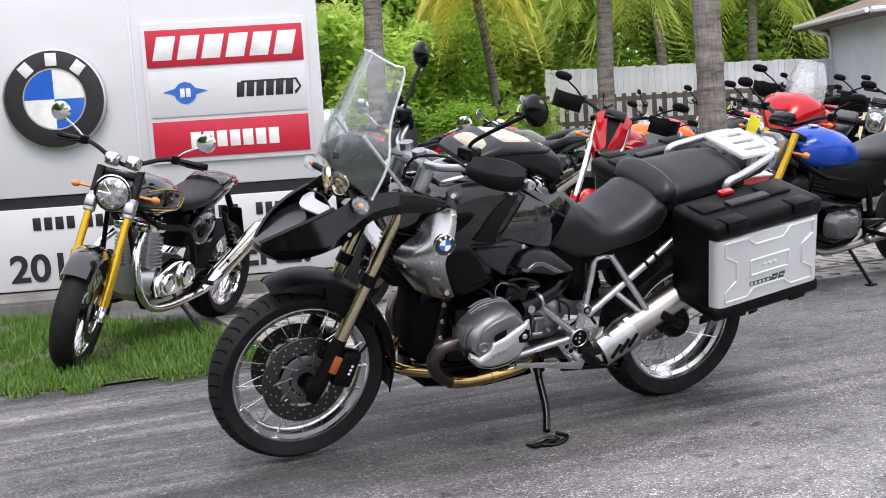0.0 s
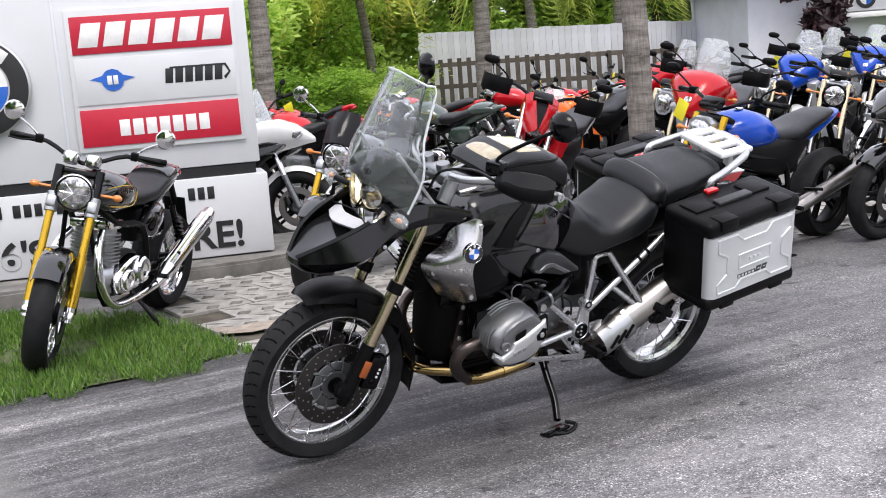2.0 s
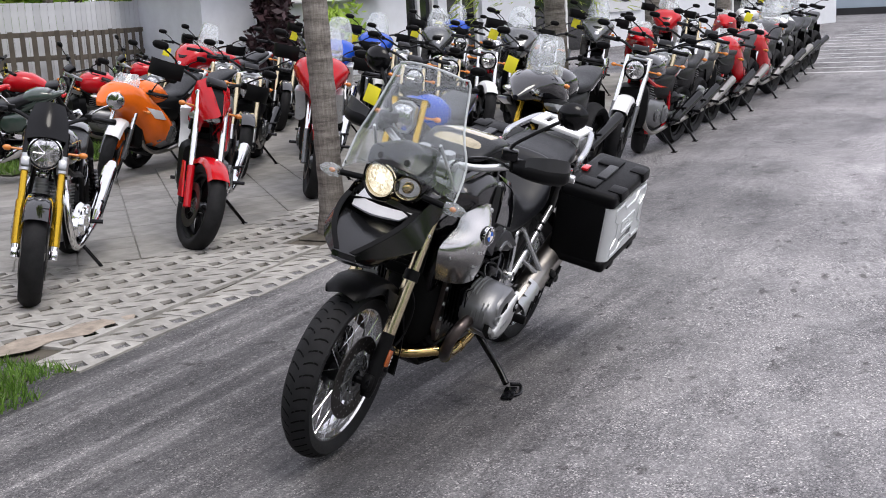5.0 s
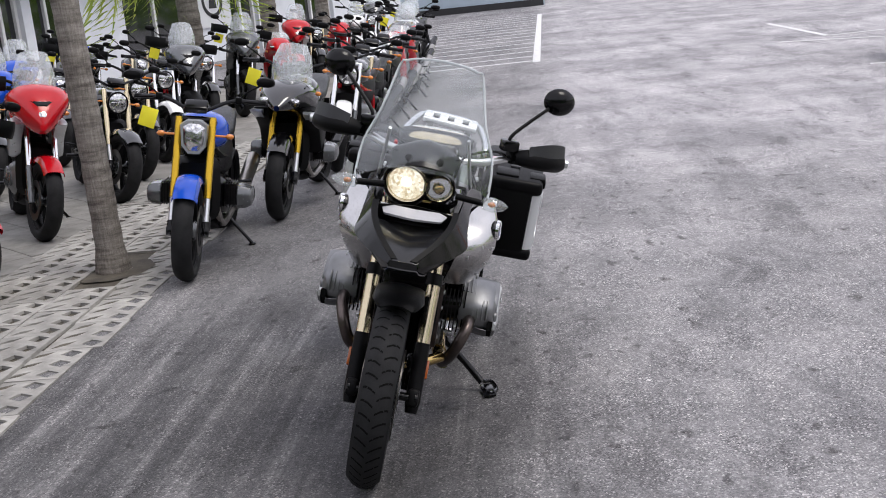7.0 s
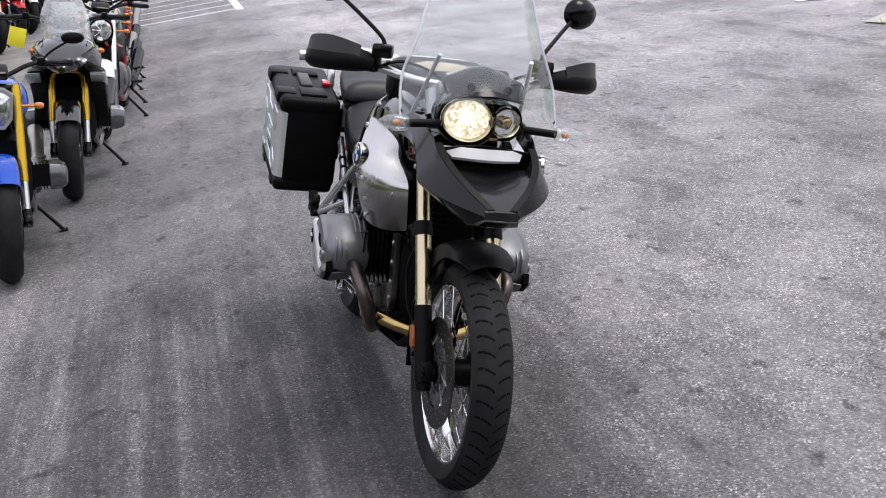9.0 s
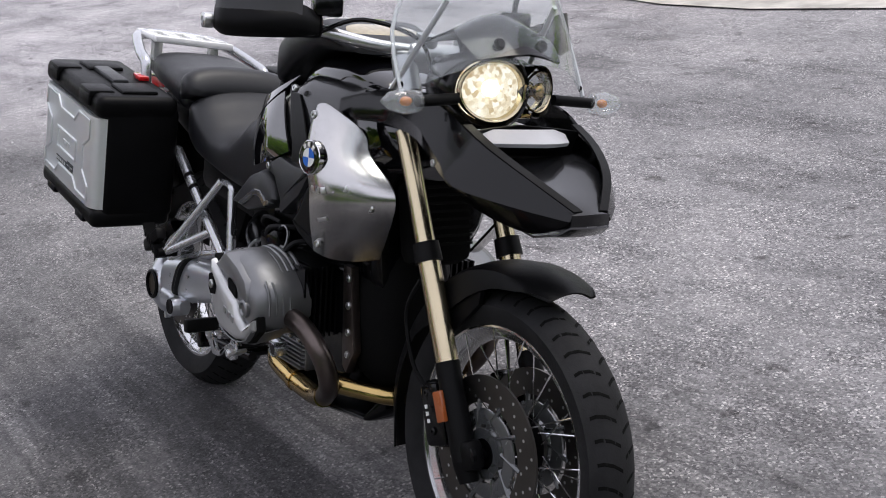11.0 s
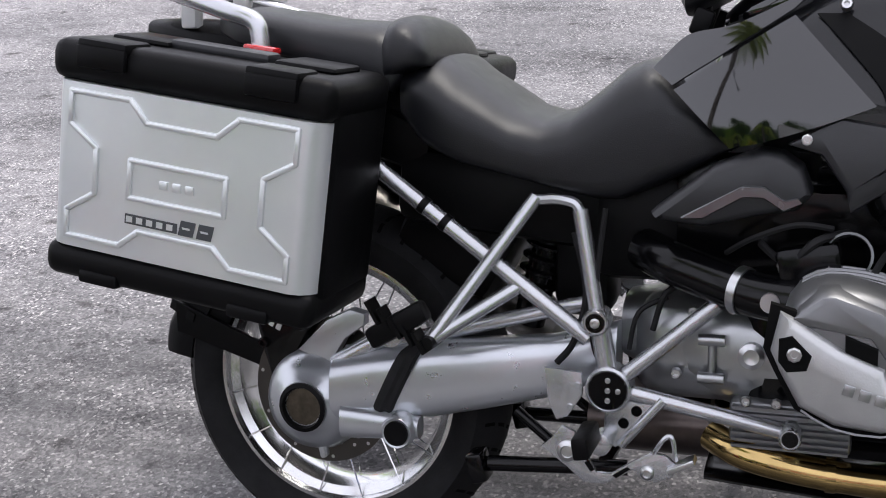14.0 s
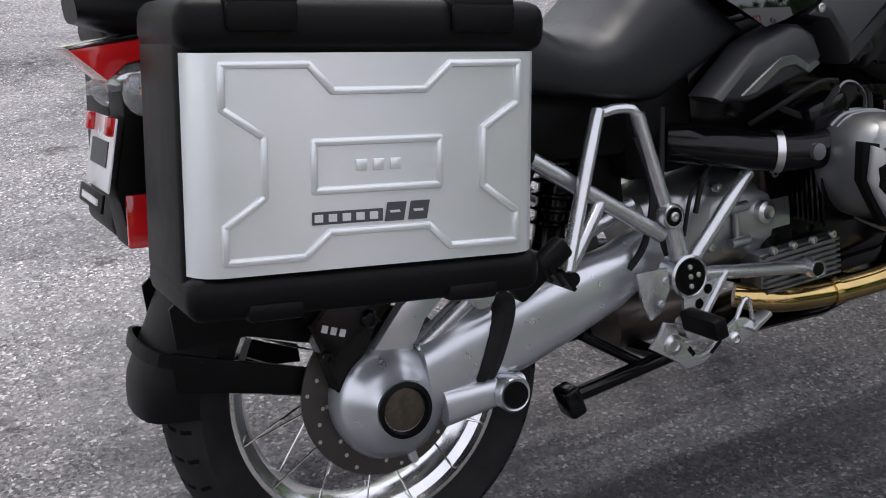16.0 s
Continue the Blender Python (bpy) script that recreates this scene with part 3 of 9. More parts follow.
# fork
for s in (-1, 1):
    def leg(z, y=0.1, dx=0.0):
        return (-0.735 + (z - 0.30) * math.tan(RAKE) + dx, s * (y + 0.005) + 0.01, z)
    bm = B()
    rod(bm, leg(0.46), leg(0.665), 0.0235, 0.0235, 20)
    rod(bm, leg(0.655), leg(0.9), 0.0205, 0.0205, 20)
    f = part("fork_leg", st(bm), "champagne", gs, "champagne anodised fork tube")
    bm = B()
    rod(bm, leg(0.262), leg(0.30), 0.02, 0.027, 16)
    rod(bm, leg(0.30), leg(0.475), 0.0265, 0.025, 16)
    box(bm, leg(0.315, 0.1, -0.02), (0.05, 0.04, 0.06), (0, 25, 0), 0.012)
    part("fork_slider", st(bm), "black", f)
    bm = B()
    rod(bm, leg(0.655), leg(0.69), 0.029, 0.027, 16)
    part("fork_collar", st(bm), "black", f)
    bm = B()
    box(bm, leg(0.395, 0.128, 0.012), (0.028, 0.012, 0.062), (0, 25, 0), 0.004)
    part("reflector", st(bm), "reflex", f, "dull orange side reflector")
    bm = B()
    box(bm, leg(0.36, 0.085, 0.08), (0.075, 0.05, 0.135), (0, 20, 0), 0.016)
    box(bm, leg(0.40, 0.085, 0.06), (0.04, 0.06, 0.05), (0, 20, 0), 0.01)
    for q in (0.33, 0.4):
        bolt(bm, leg(q, 0.11, 0.08), (0, s, 0), 0.008, 0.006)
    part("brake_caliper", st(bm), "satin", f, "black four-piston brake caliper")
    bm = B()
    for k in range(3):
        box(bm, leg(0.345 + k * 0.013, 0.1115, 0.092), (0.008, 0.002, 0.008), (0, 20, 0))
    part("caliper_print", st(bm), "logowhite", f)
    bm = B()
    pipe(bm, [leg(0.62, 0.115, 0.02), leg(0.55, 0.125, 0.08), leg(0.45, 0.12, 0.1), leg(0.40, 0.1, 0.09)], 0.0045, 6)
    part("brake_hose", st(bm), "black", f)
bm = B()
rod(bm, (FA[0], -0.1, FA[2]), (FA[0], 0.125, FA[2]), 0.014, seg=16)
for s in (-1, 1):
    lathe(bm, [(0.013, 0), (0.022, 0.002), (0.022, 0.01), (0.012, 0.014)], (FA[0], s * 0.108 + 0.01, FA[2]), (0, s, 0), 16)
part("axle", st(bm), "satin", fw)

# front mudguard
bm = B()
rows = []
for a, r, d, w in ((110, 0.362, 0.008, 0.05), (105, 0.366, 0.014, 0.07), (97, 0.369, 0.034, 0.077), (87, 0.369, 0.045, 0.078), (74, 0.366, 0.062, 0.078), (60, 0.356, 0.07, 0.078), (47, 0.348, 0.06, 0.076), (34, 0.343, 0.04, 0.074), (18, 0.342, 0.035, 0.072), (2, 0.341, 0.032, 0.07), (-17, 0.341, 0.02, 0.066)):
    cs, sn = math.cos(radians(a)), math.sin(radians(a))
    g = lambda q, y: (FA[0] + (r - q) * cs, y + 0.01, FA[2] + (r - q) * sn)
    rows.append([g(d, -w - 0.008), g(0.012, -w), g(0.002, -w * 0.55), g(-0.003, 0), g(0.002, w * 0.55), g(0.012, w), g(d, w + 0.008)])
sheet(bm, rows, 0.004, 2)
mg = part("front_mudguard", st(bm), "black", gs, "matt black plastic front mudguard")
for s in (-1, 1):
    bm = B()
    plate(bm, [(-0.705, 0.655), (-0.60, 0.60), (-0.585, 0.53), (-0.62, 0.52), (-0.70, 0.60)], s * 0.078, s * 0.01, 0.003)
    part("mudguard_bracket", st(bm), "black", mg)

def sweep(bm):
    """Sweeps the lamp's outer edges back."""
    for v in bm.verts:
        v.co.x += 2.4 * v.co.y ** 2 + 0.045
        v.co.z -= 0.006
    return bm


# beak
for s in (-1, 1):
    up = [(-0.905, 0.04, 0.812), (-0.84, 0.1, 0.864), (-0.76, 0.135, 0.908), (-0.69, 0.143, 0.94), (-0.64, 0.149, 0.963), (-0.55, 0.155, 0.985), (-0.45, 0.168, 0.985), (-0.33, 0.2, 0.955)]
    mid = [(-0.905, 0.05, 0.797), (-0.83, 0.128, 0.815), (-0.728, 0.185, 0.836), (-0.68, 0.182, 0.868), (-0.64, 0.179, 0.893), (-0.57, 0.176, 0.932), (-0.46, 0.184, 0.948), (-0.34, 0.208, 0.932)]
    low = [(-0.895, 0.045, 0.785), (-0.83, 0.072, 0.763), (-0.748, 0.11, 0.78), (-0.68, 0.138, 0.813), (-0.635, 0.15, 0.843), (-0.57, 0.165, 0.9), (-0.47, 0.175, 0.918), (-0.36, 0.2, 0.915)]
    g = lambda pts: [(x, s * y, z) for x, y, z in pts]
    bm = B()
    sheet(bm, [smooth(g(up), 3), smooth(g(mid), 3), smooth(g(low), 3)], 0.005)
    bk = part("beak_side", bm, "beakpaint", gs, "gloss black beak fairing side")
    bm = B()
    sheet(bm, [smooth(g([(x, y - 0.02, z + 0.004) for x, y, z in up[:4]]), 3), smooth(g([(x, y + 0.001, z + 0.003) for x, y, z in up[:4]]), 3)], 0.004)
    part("beak_edge", bm, "black", bk)
    bm = B()
    bolt(bm, (-0.655, s * 0.18, 0.868), (0, s, 0), 0.007)
    part("fairing_bolt", bm, "alu", bk)
bm = B()
sheet(bm, [[(-0.906, -0.042, 0.808), (-0.916, 0, 0.81), (-0.906, 0.042, 0.808)], [(-0.86, -0.08, 0.838), (-0.868, 0, 0.832), (-0.86, 0.08, 0.838)], [(-0.79, -0.108, 0.872), (-0.785, 0, 0.858), (-0.79, 0.108, 0.872)], [(-0.72, -0.122, 0.89), (-0.70, 0, 0.88), (-0.72, 0.122, 0.89)]], 0.006, 2)
sheet(bm, [[(-0.905, -0.045, 0.788), (-0.914, 0, 0.788), (-0.905, 0.045, 0.788)], [(-0.833, -0.07, 0.76), (-0.836, 0, 0.756), (-0.833, 0.07, 0.76)], [(-0.68, -0.115, 0.812), (-0.68, 0, 0.812), (-0.68, 0.115, 0.812)]], 0.004, 2)
sheet(bm, [[(-0.906, -0.045, 0.808), (-0.916, 0, 0.811), (-0.906, 0.045, 0.808)], [(-0.905, -0.046, 0.788), (-0.914, 0, 0.789), (-0.905, 0.046, 0.788)]], 0.004, 2)
part("beak_nose", bm, "slate", gs, "satin black beak nose")
bm = B()
sheet(bm, [[(-0.72, -0.12, 0.882), (-0.70, 0, 0.872), (-0.72, 0.12, 0.882)], [(-0.69, -0.125, 0.88), (-0.66, 0, 0.88), (-0.69, 0.125, 0.88)], [(-0.70, -0.135, 0.93), (-0.68, 0, 0.94), (-0.70, 0.135, 0.93)]], 0.004, 2)
part("oil_cooler_duct", bm, "black", gs)
bm = B()
box(bm, (-0.405, 0, 0.74), (0.09, 0.15, 0.26), (0, 12, 0), 0.03)
oc = part("oil_cooler", bm, "groove", gs, "black oil cooler and inner fairing")
for k in range(9):
    bm = B()
    box(bm, (-0.464 + 0.0033 * k, 0, 0.665 + k * 0.017), (0.01, 0.13, 0.006), (0, 12, 0))
    part("cooler_fin", bm, "black", oc)
bm = B()
sheet(bm, [[(-0.674, -0.115, 0.932), (-0.71, 0.0, 0.936), (-0.664, 0.12, 0.932)], [(-0.725, -0.09, 0.912), (-0.76, 0.0, 0.915), (-0.72, 0.1, 0.912)]], 0.008, 3)
part("light_strip", bm, surface("pale_grey_plastic", (0.42, 0.42, 0.44), 0.35), gs, "pale strip below the headlamp")

# headlamp
bm = B()
for cy, r, sq in ((0.048, 0.078, 0.92), (-0.064, 0.05, 1.0)):
    loops = [[(x, cy + r * q * math.cos(a), 1.008 + r * q * sq * math.sin(a)) for a in [2 * math.pi * k / 28 for k in range(28)]] for x, q in ((-0.55, 0.6), (-0.60, 0.92), (-0.67, 1.02), (-0.705, 1.04), (-0.709, 1.0), (-0.70, 0.9))]
    rings(bm, loops, caps=False)
box(bm, (-0.60, 0, 1.01), (0.12, 0.18, 0.11), (0, 0, 0), 0.02)
box(bm, (-0.66, -0.02, 0.968), (0.06, 0.10, 0.024), (0, -8, 0), 0.008)
hl = part("headlamp", sweep(bm), "satin", gs, "black twin headlamp housing")
bm = B()
lathe(bm, [(0.001, -0.05), (0.028, -0.045), (0.05, -0.025), (0.0625, 0.0)], (-0.692, 0.048, 1.008), (-1, 0, 0), 28)
for v in bm.verts:
    v.co.y = 0.048 + (v.co.y - 0.048) * 1.1
    v.co.z = 1.008 + (v.co.z - 1.008) * 0.95
part("reflector_bowl", sweep(bm), "lamp", hl, "lit main headlamp")
bm = B()
ball(bm, (-0.69, 0.048, 1.012), (0.012, 0.018, 0.016), 12)
part("bulb", sweep(bm), "bulb", hl)
for cy, r, sq in ((0.048, 0.0705, 0.86), (-0.064, 0.046, 0.9)):
    bm = B()
    rings(bm, [[(x, cy + r * q * math.cos(a), 1.008 + r * q * sq * math.sin(a)) for a in [2 * math.pi * k / 28 for k in range(28)]] for x, q in ((-0.695, 0.86), (-0.706, 0.89), (-0.709, 0.96), (-0.704, 1.0))], caps=False)
    part("lamp_rim", sweep(bm), "champagne", hl, "pale gold rim inside the lamp")
bm = B()
lathe(bm, [(0.001, -0.04), (0.02, -0.035), (0.036, -0.018), (0.046, 0.0)], (-0.692, -0.064, 1.008), (-1, 0, 0), 24)
part("reflector_bowl", sweep(bm), "chrome", hl)
bm = B()
for cy, r, sq in ((0.048, 0.07, 0.86), (-0.064, 0.046, 0.9)):
    rings(bm, [[(x, cy + r * q * math.cos(a), 1.008 + r * q * sq * math.sin(a)) for a in [2 * math.pi * k / 28 for k in range(28)]] for x, q in ((-0.7, 1.0), (-0.712, 0.8), (-0.718, 0.4), (-0.72, 0.05))], caps=False)
part("lamp_lens", sweep(bm), "lens", hl)
bm = B()
ball(bm, (-0.704, -0.064, 1.008), (0.012, 0.018, 0.018), 12)
part("bulb_cap", sweep(bm), "gold", hl)
bm = B()
box(bm, (-0.704, -0.03, 0.962), (0.008, 0.03, 0.01), (0, 0, 0), 0.003)
part("parking_lamp", sweep(bm), "gold", hl)

# instrument cowl and clear screen
bm = B()
sheet(bm, [[(-0.665, -0.1, 1.06), (-0.69, 0, 1.075), (-0.665, 0.1, 1.06)], [(-0.61, -0.115, 1.10), (-0.635, 0, 1.12), (-0.61, 0.115, 1.10)], [(-0.56, -0.09, 1.11), (-0.57, 0, 1.145), (-0.56, 0.09, 1.11)], [(-0.44, -0.08, 1.08), (-0.44, 0, 1.09), (-0.44, 0.08, 1.08)]], 0.005, 3)
box(bm, (-0.52, -0.03, 1.09), (0.06, 0.13, 0.07), (0, 30, 0), 0.015)
part("instrument_cowl", bm, "satin", gs)
bm = B()
W = lambda r: [(x, -y, z) for x, y, z in r] + [(x, y, z) for x, y, z in r[-2::-1]]
sheet(bm, [W([(-0.60, 0.225, 0.99), (-0.665, 0.12, 1.045), (-0.685, 0, 1.055)]), W([(-0.545, 0.22, 1.10), (-0.635, 0.12, 1.135), (-0.655, 0, 1.14)]),
           W([(-0.525, 0.178, 1.21), (-0.595, 0.1, 1.228), (-0.612, 0, 1.232)]), W([(-0.467, 0.142, 1.36), (-0.515, 0.085, 1.39), (-0.525, 0, 1.398)])], 0.004, 4)
sc = part("windscreen", bm, "screen", gs, "tall clear plastic windscreen")
bm = B()
pipe(bm, [(-0.60, -0.225, 0.99), (-0.545, -0.22, 1.10), (-0.525, -0.178, 1.21), (-0.467, -0.142, 1.36), (-0.49, -0.12, 1.377), (-0.515, -0.085, 1.39), (-0.525, 0, 1.398), (-0.515, 0.085, 1.39), (-0.49, 0.12, 1.377), (-0.467, 0.142, 1.36), (-0.525, 0.178, 1.21), (-0.545, 0.22, 1.10), (-0.60, 0.225, 0.99)], 0.0042, 6, 3)
part("screen_edge", bm, "edge", sc)
for s in (-1, 1):
    bm = B()
    lathe(bm, [(0.012, 0), (0.012, 0.005), (0.008, 0.009), (0.002, 0.009)], (-0.66, s * 0.052, 1.09), (-1, 0, 0.35), 10)
    part("screen_bolt", bm, "black", sc)
    bm = B()
    bolt(bm, (-0.59, s * 0.222, 1.005), (-0.4, s, 0), 0.007)
    part("screen_bolt", bm, "black", sc)
for s in (-1, 1):
    bm = B()
    rod(bm, (-0.595, s * 0.132, 1.165), (-0.46, s * 0.16, 0.985), 0.006, seg=8)
    part("screen_bracket", bm, "alu", gs, "silver windscreen stay")

# indicators
for s in (-1, 1):
    bm = B()
    rod(bm, (-0.63, s * 0.12, 0.985), (-0.64, s * 0.215, 0.98), 0.011, seg=10)
    i = part("indicator", bm, "black", gs)
    bm = B()
    hull(bm, [(-0.042, 0, 0.008, 0.008), (-0.034, 0, 0.02, 0.02), (0, 0, 0.025, 0.024), (0.03, 0, 0.016, 0.016), (0.047, 0, 0.003, 0.003)], 14, 2.0)
    move(bm, pose(-0.642, s * 0.248, 0.98, 0, 0, 90 * s))
    k = part("indicator_lens", bm, "flasher", i)
    bm = B()
    ball(bm, (-0.642, s * 0.242, 0.98), (0.009, 0.013, 0.009), 12)
    part("indicator_bulb", bm, "amber", i, "amber bulb behind a clear lens")

def lean_in(bm, side):
    """Draws the upper part of a side panel in towards the tank's crown."""
    for v in bm.verts:
        v.co.y -= side * 0.36 * max(0.0, v.co.z - 0.835)
    return bm


def tank_skin(bm, top, low, side):
    """A curved panel lying on the tank's rounded flank, between two (x, z) edges."""
    a, b = smooth([(x, 0, z) for x, z in top], 6), smooth([(x, 0, z) for x, z in low], 6)
    n_ = 8
    rows = []
    for k in range(n_ + 1):
        rows.append([])
        for i in range(25):
            f = i / 24
            p = along(a, f).lerp(along(b, f), k / n_)
            p.y = side * (0.214 - 1.6 * max(0.0, p.z - 0.77) ** 2 - 1.7 * max(0.0, p.x + 0.02) ** 2)
            rows[-1].append(p)
    sheet(bm, rows, 0.004)


def along(pts, f):
    """The point at the share f of a chain of points."""
    u = f * (len(pts) - 1)
    i = min(int(u), len(pts) - 2)
    return pts[i].lerp(pts[i + 1], u - i)


# tank, side covers, tank bag
bm = B()
hull(bm, [(-0.47, 0.87, 0.11, 0.07), (-0.40, 0.88, 0.14, 0.095), (-0.30, 0.85, 0.155, 0.135), (-0.18, 0.83, 0.16, 0.168), (-0.06, 0.825, 0.155, 0.165), (0.04, 0.815, 0.14, 0.145), (0.11, 0.80, 0.115, 0.105), (0.17, 0.775, 0.10, 0.085), (0.23, 0.745, 0.08, 0.04)], 28, 2.9)
tk = part("fuel_tank", bm, "gloss", gs, "gloss black fuel tank")
for s in (-1, 1):
    bm = B()
    shell(bm, [(0.098, 0.878), (0.032, 0.926), (-0.064, 0.983), (-0.121, 0.992), (-0.22, 0.986), (-0.30, 0.96), (-0.325, 0.90), (-0.345, 0.835), (-0.38, 0.78), (-0.375, 0.757), (-0.32, 0.63), (-0.20, 0.62), (-0.13, 0.66), (-0.104, 0.72), (-0.04, 0.745), (0.03, 0.76), (0.075, 0.80)],
          [(0.09, 0.0), (0.13, 0.0), (0.168, 0.006), (0.188, 0.018), (0.198, 0.034), (0.201, 0.05)], s, 3)
    part("tank_shell", lean_in(bm, s), "slate", tk, "dark grey satin tank side")
    bm = B()
    tank_skin(bm, [(0.152, 0.836), (0.1, 0.868), (0.03, 0.912), (-0.016, 0.939)], [(0.066, 0.758), (0.02, 0.768), (-0.06, 0.793), (-0.128, 0.818)], s)
    part("tank_inset", bm, "gloss", tk, "gloss black tank inset", angle=60)
    bm = B()
    tank_skin(bm, [(0.187, 0.866), (0.164, 0.889), (0.13, 0.915), (0.06, 0.93), (-0.045, 0.978)], [(0.155, 0.8425), (0.12, 0.864), (0.09, 0.882), (0.05, 0.907), (-0.014, 0.948)], s)
    part("tank_shoulder", bm, "gloss", tk, "gloss black strip along the tank's shoulder", angle=60)
    bm = B()
    tank_skin(bm, [(-0.086, 0.94), (-0.146, 0.899), (-0.197, 0.849), (-0.228, 0.811)], [(-0.045, 0.941), (-0.089, 0.894), (-0.134, 0.84), (-0.148, 0.796)], s)
    part("tank_side_cover", bm, "black", tk, "matt black curved band on the tank", angle=60)
    bm = B()
    shell(bm, [(-0.014, 0.765), (-0.052, 0.788), (-0.085, 0.802), (-0.153, 0.791), (-0.223, 0.79), (-0.234, 0.786), (-0.182, 0.726), (-0.102, 0.673), (-0.094, 0.702), (-0.06, 0.751)], [(0.14, 0.0), (0.2, 0.0), (0.21, 0.003), (0.2135, 0.012)], s, 0)
    sw_ = part("tank_swoosh", bm, "dark", tk, "matt charcoal curved trim")
    bm = B()
    bolt(bm, (-0.04, s * 0.2135, 0.773), (0, s, 0), 0.008, 0.005)
    part("trim_bolt", bm, "alu", sw_)
    bm = B()
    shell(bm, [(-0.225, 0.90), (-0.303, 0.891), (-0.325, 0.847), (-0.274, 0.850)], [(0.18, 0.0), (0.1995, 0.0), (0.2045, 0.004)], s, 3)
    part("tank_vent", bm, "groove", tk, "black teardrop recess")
    bm = B()
    bolt(bm, (-0.083, s * 0.172, 0.95), (0, s, 0.35), 0.009, 0.01)
    part("tank_bolt", bm, "alu", tk)
    bm = B()
    shell(bm, [(-0.24, 0.79), (-0.36, 0.78), (-0.33, 0.70), (-0.29, 0.625), (-0.22, 0.62), (-0.14, 0.66), (-0.17, 0.70)], [(0.12, 0.0), (0.195, 0.0), (0.205, 0.01), (0.207, 0.02)], s, 2)
    part("lower_cover", bm, "black", tk)
    bm = B()
    shell(bm, [(0.176, 0.664), (0.087, 0.732), (0.018, 0.756), (-0.008, 0.752), (-0.036, 0.733), (-0.05, 0.695), (-0.03, 0.672), (0.03, 0.662), (0.1, 0.645), (0.16, 0.652)], [(0.13, 0.0), (0.192, 0.0), (0.2, 0.004), (0.205, 0.011)], s, 0)
    ab = part("airbox_cover", bm, "dark", gs, "charcoal airbox side cover")
    bm = B()
    shell(bm, [(0.131, 0.66), (0.047, 0.707), (0.014, 0.707), (-0.014, 0.688), (-0.031, 0.693), (-0.038, 0.684), (-0.012, 0.672), (0.016, 0.69), (0.044, 0.69), (0.1, 0.658)], [(0.19, 0.0), (0.2075, 0.0), (0.21, 0.002)], s, 0)
    part("airbox_trim", bm, "gunmetal", ab, "lighter grey edge trim")
    # metal side panel with its emblem
    bm = B()
    cols = [[(-0.315, 0.247, 0.935), (-0.322, 0.266, 0.885), (-0.34, 0.28, 0.835), (-0.362, 0.282, 0.775), (-0.335, 0.262, 0.70), (-0.296, 0.228, 0.63)],
            [(-0.325, 0.251, 0.94), (-0.348, 0.268, 0.888), (-0.375, 0.28, 0.838), (-0.405, 0.274, 0.775), (-0.39, 0.25, 0.715), (-0.325, 0.205, 0.618)],
            [(-0.335, 0.248, 0.944), (-0.375, 0.235, 0.892), (-0.405, 0.245, 0.843), (-0.45, 0.225, 0.785), (-0.448, 0.205, 0.73), (-0.36, 0.165, 0.616)],
            [(-0.345, 0.24, 0.945), (-0.395, 0.18, 0.893), (-0.418, 0.175, 0.848), (-0.478, 0.155, 0.79), (-0.484, 0.15, 0.742), (-0.39, 0.12, 0.624)]]
    sheet(bm, [[(x, s * y, z) for x, y, z in r] for r in cols], 0.006, 4)
    pn = part("side_panel", bm, "panelalu", gs, "brushed aluminium radiator-style side panel", angle=50)
    for x, y, z in ((-0.327, 0.256, 0.92), (-0.33, 0.236, 0.652), (-0.462, 0.19, 0.748)):
        bm = B()
        bolt(bm, (x, s * y, z), (-0.1, s, 0.1), 0.009, 0.007)
        part("panel_bolt", bm, "alu", pn)
    def on_panel(u, v):
        """A point of the panel and its outward frame; u runs forward, v down."""
        def at(u_, v_):
            a, b = min(int(u_), 2), min(int(v_), 4)
            f, g_ = u_ - a, v_ - b
            q = [Vector(cols[a + i_][b + j_]) * (1 - abs(i_ - f)) * (1 - abs(j_ - g_)) for i_ in (0, 1) for j_ in (0, 1)]
            w = q[0] + q[1] + q[2] + q[3]
            return Vector((w.x, s * w.y, w.z))
        p, e1, e2 = at(u, v), (at(u + 0.1, v) - at(u - 0.1, v)).normalized(), (at(u, v - 0.1) - at(u, v + 0.1)).normalized()
        nn = e1.cross(e2).normalized()
        if nn.y * s < 0:
            nn = -nn
        e3 = nn.cross(e1).normalized()
        return Matrix.Translation(p + nn * 0.0022) @ Matrix((e1, nn, e3)).transposed().to_4x4()

    for u, v, w_, h_ in [(0.35 + 0.34 * k, 2.95, 0.011, 0.013) for k in range(5)] + [(0.65, 3.45, 0.026, 0.02), (1.25, 3.45, 0.026, 0.02), (0.75, 3.95, 0.028, 0.01)]:
        bm = B()
        box(bm, (0, -0.001, 0), (w_, 0.004, h_), (0, 0, 0), 0.0016)
        part("embossed_mark", move(bm, on_panel(u, v)), "alu", pn)
    ax = Vector((-0.15, s, 0.05))
    c0 = Vector((-0.368, s * 0.282, 0.839))
    bm = B()
    lathe(bm, [(0.034, -0.012), (0.034, 0.004), (0.032, 0.007), (0.020, 0.0075), (0.018, 0.0085)], c0, ax, 32)
    em = part("emblem", bm, "gloss", pn, "round black, blue and white emblem")
    bm = B()
    lathe(bm, [(0.035, -0.004), (0.035, 0.006), (0.0335, 0.0075), (0.0325, 0.006)], c0, ax, 32, closed=True)
    part("emblem_ring", bm, "chrome", em)
    mm = basis(ax)
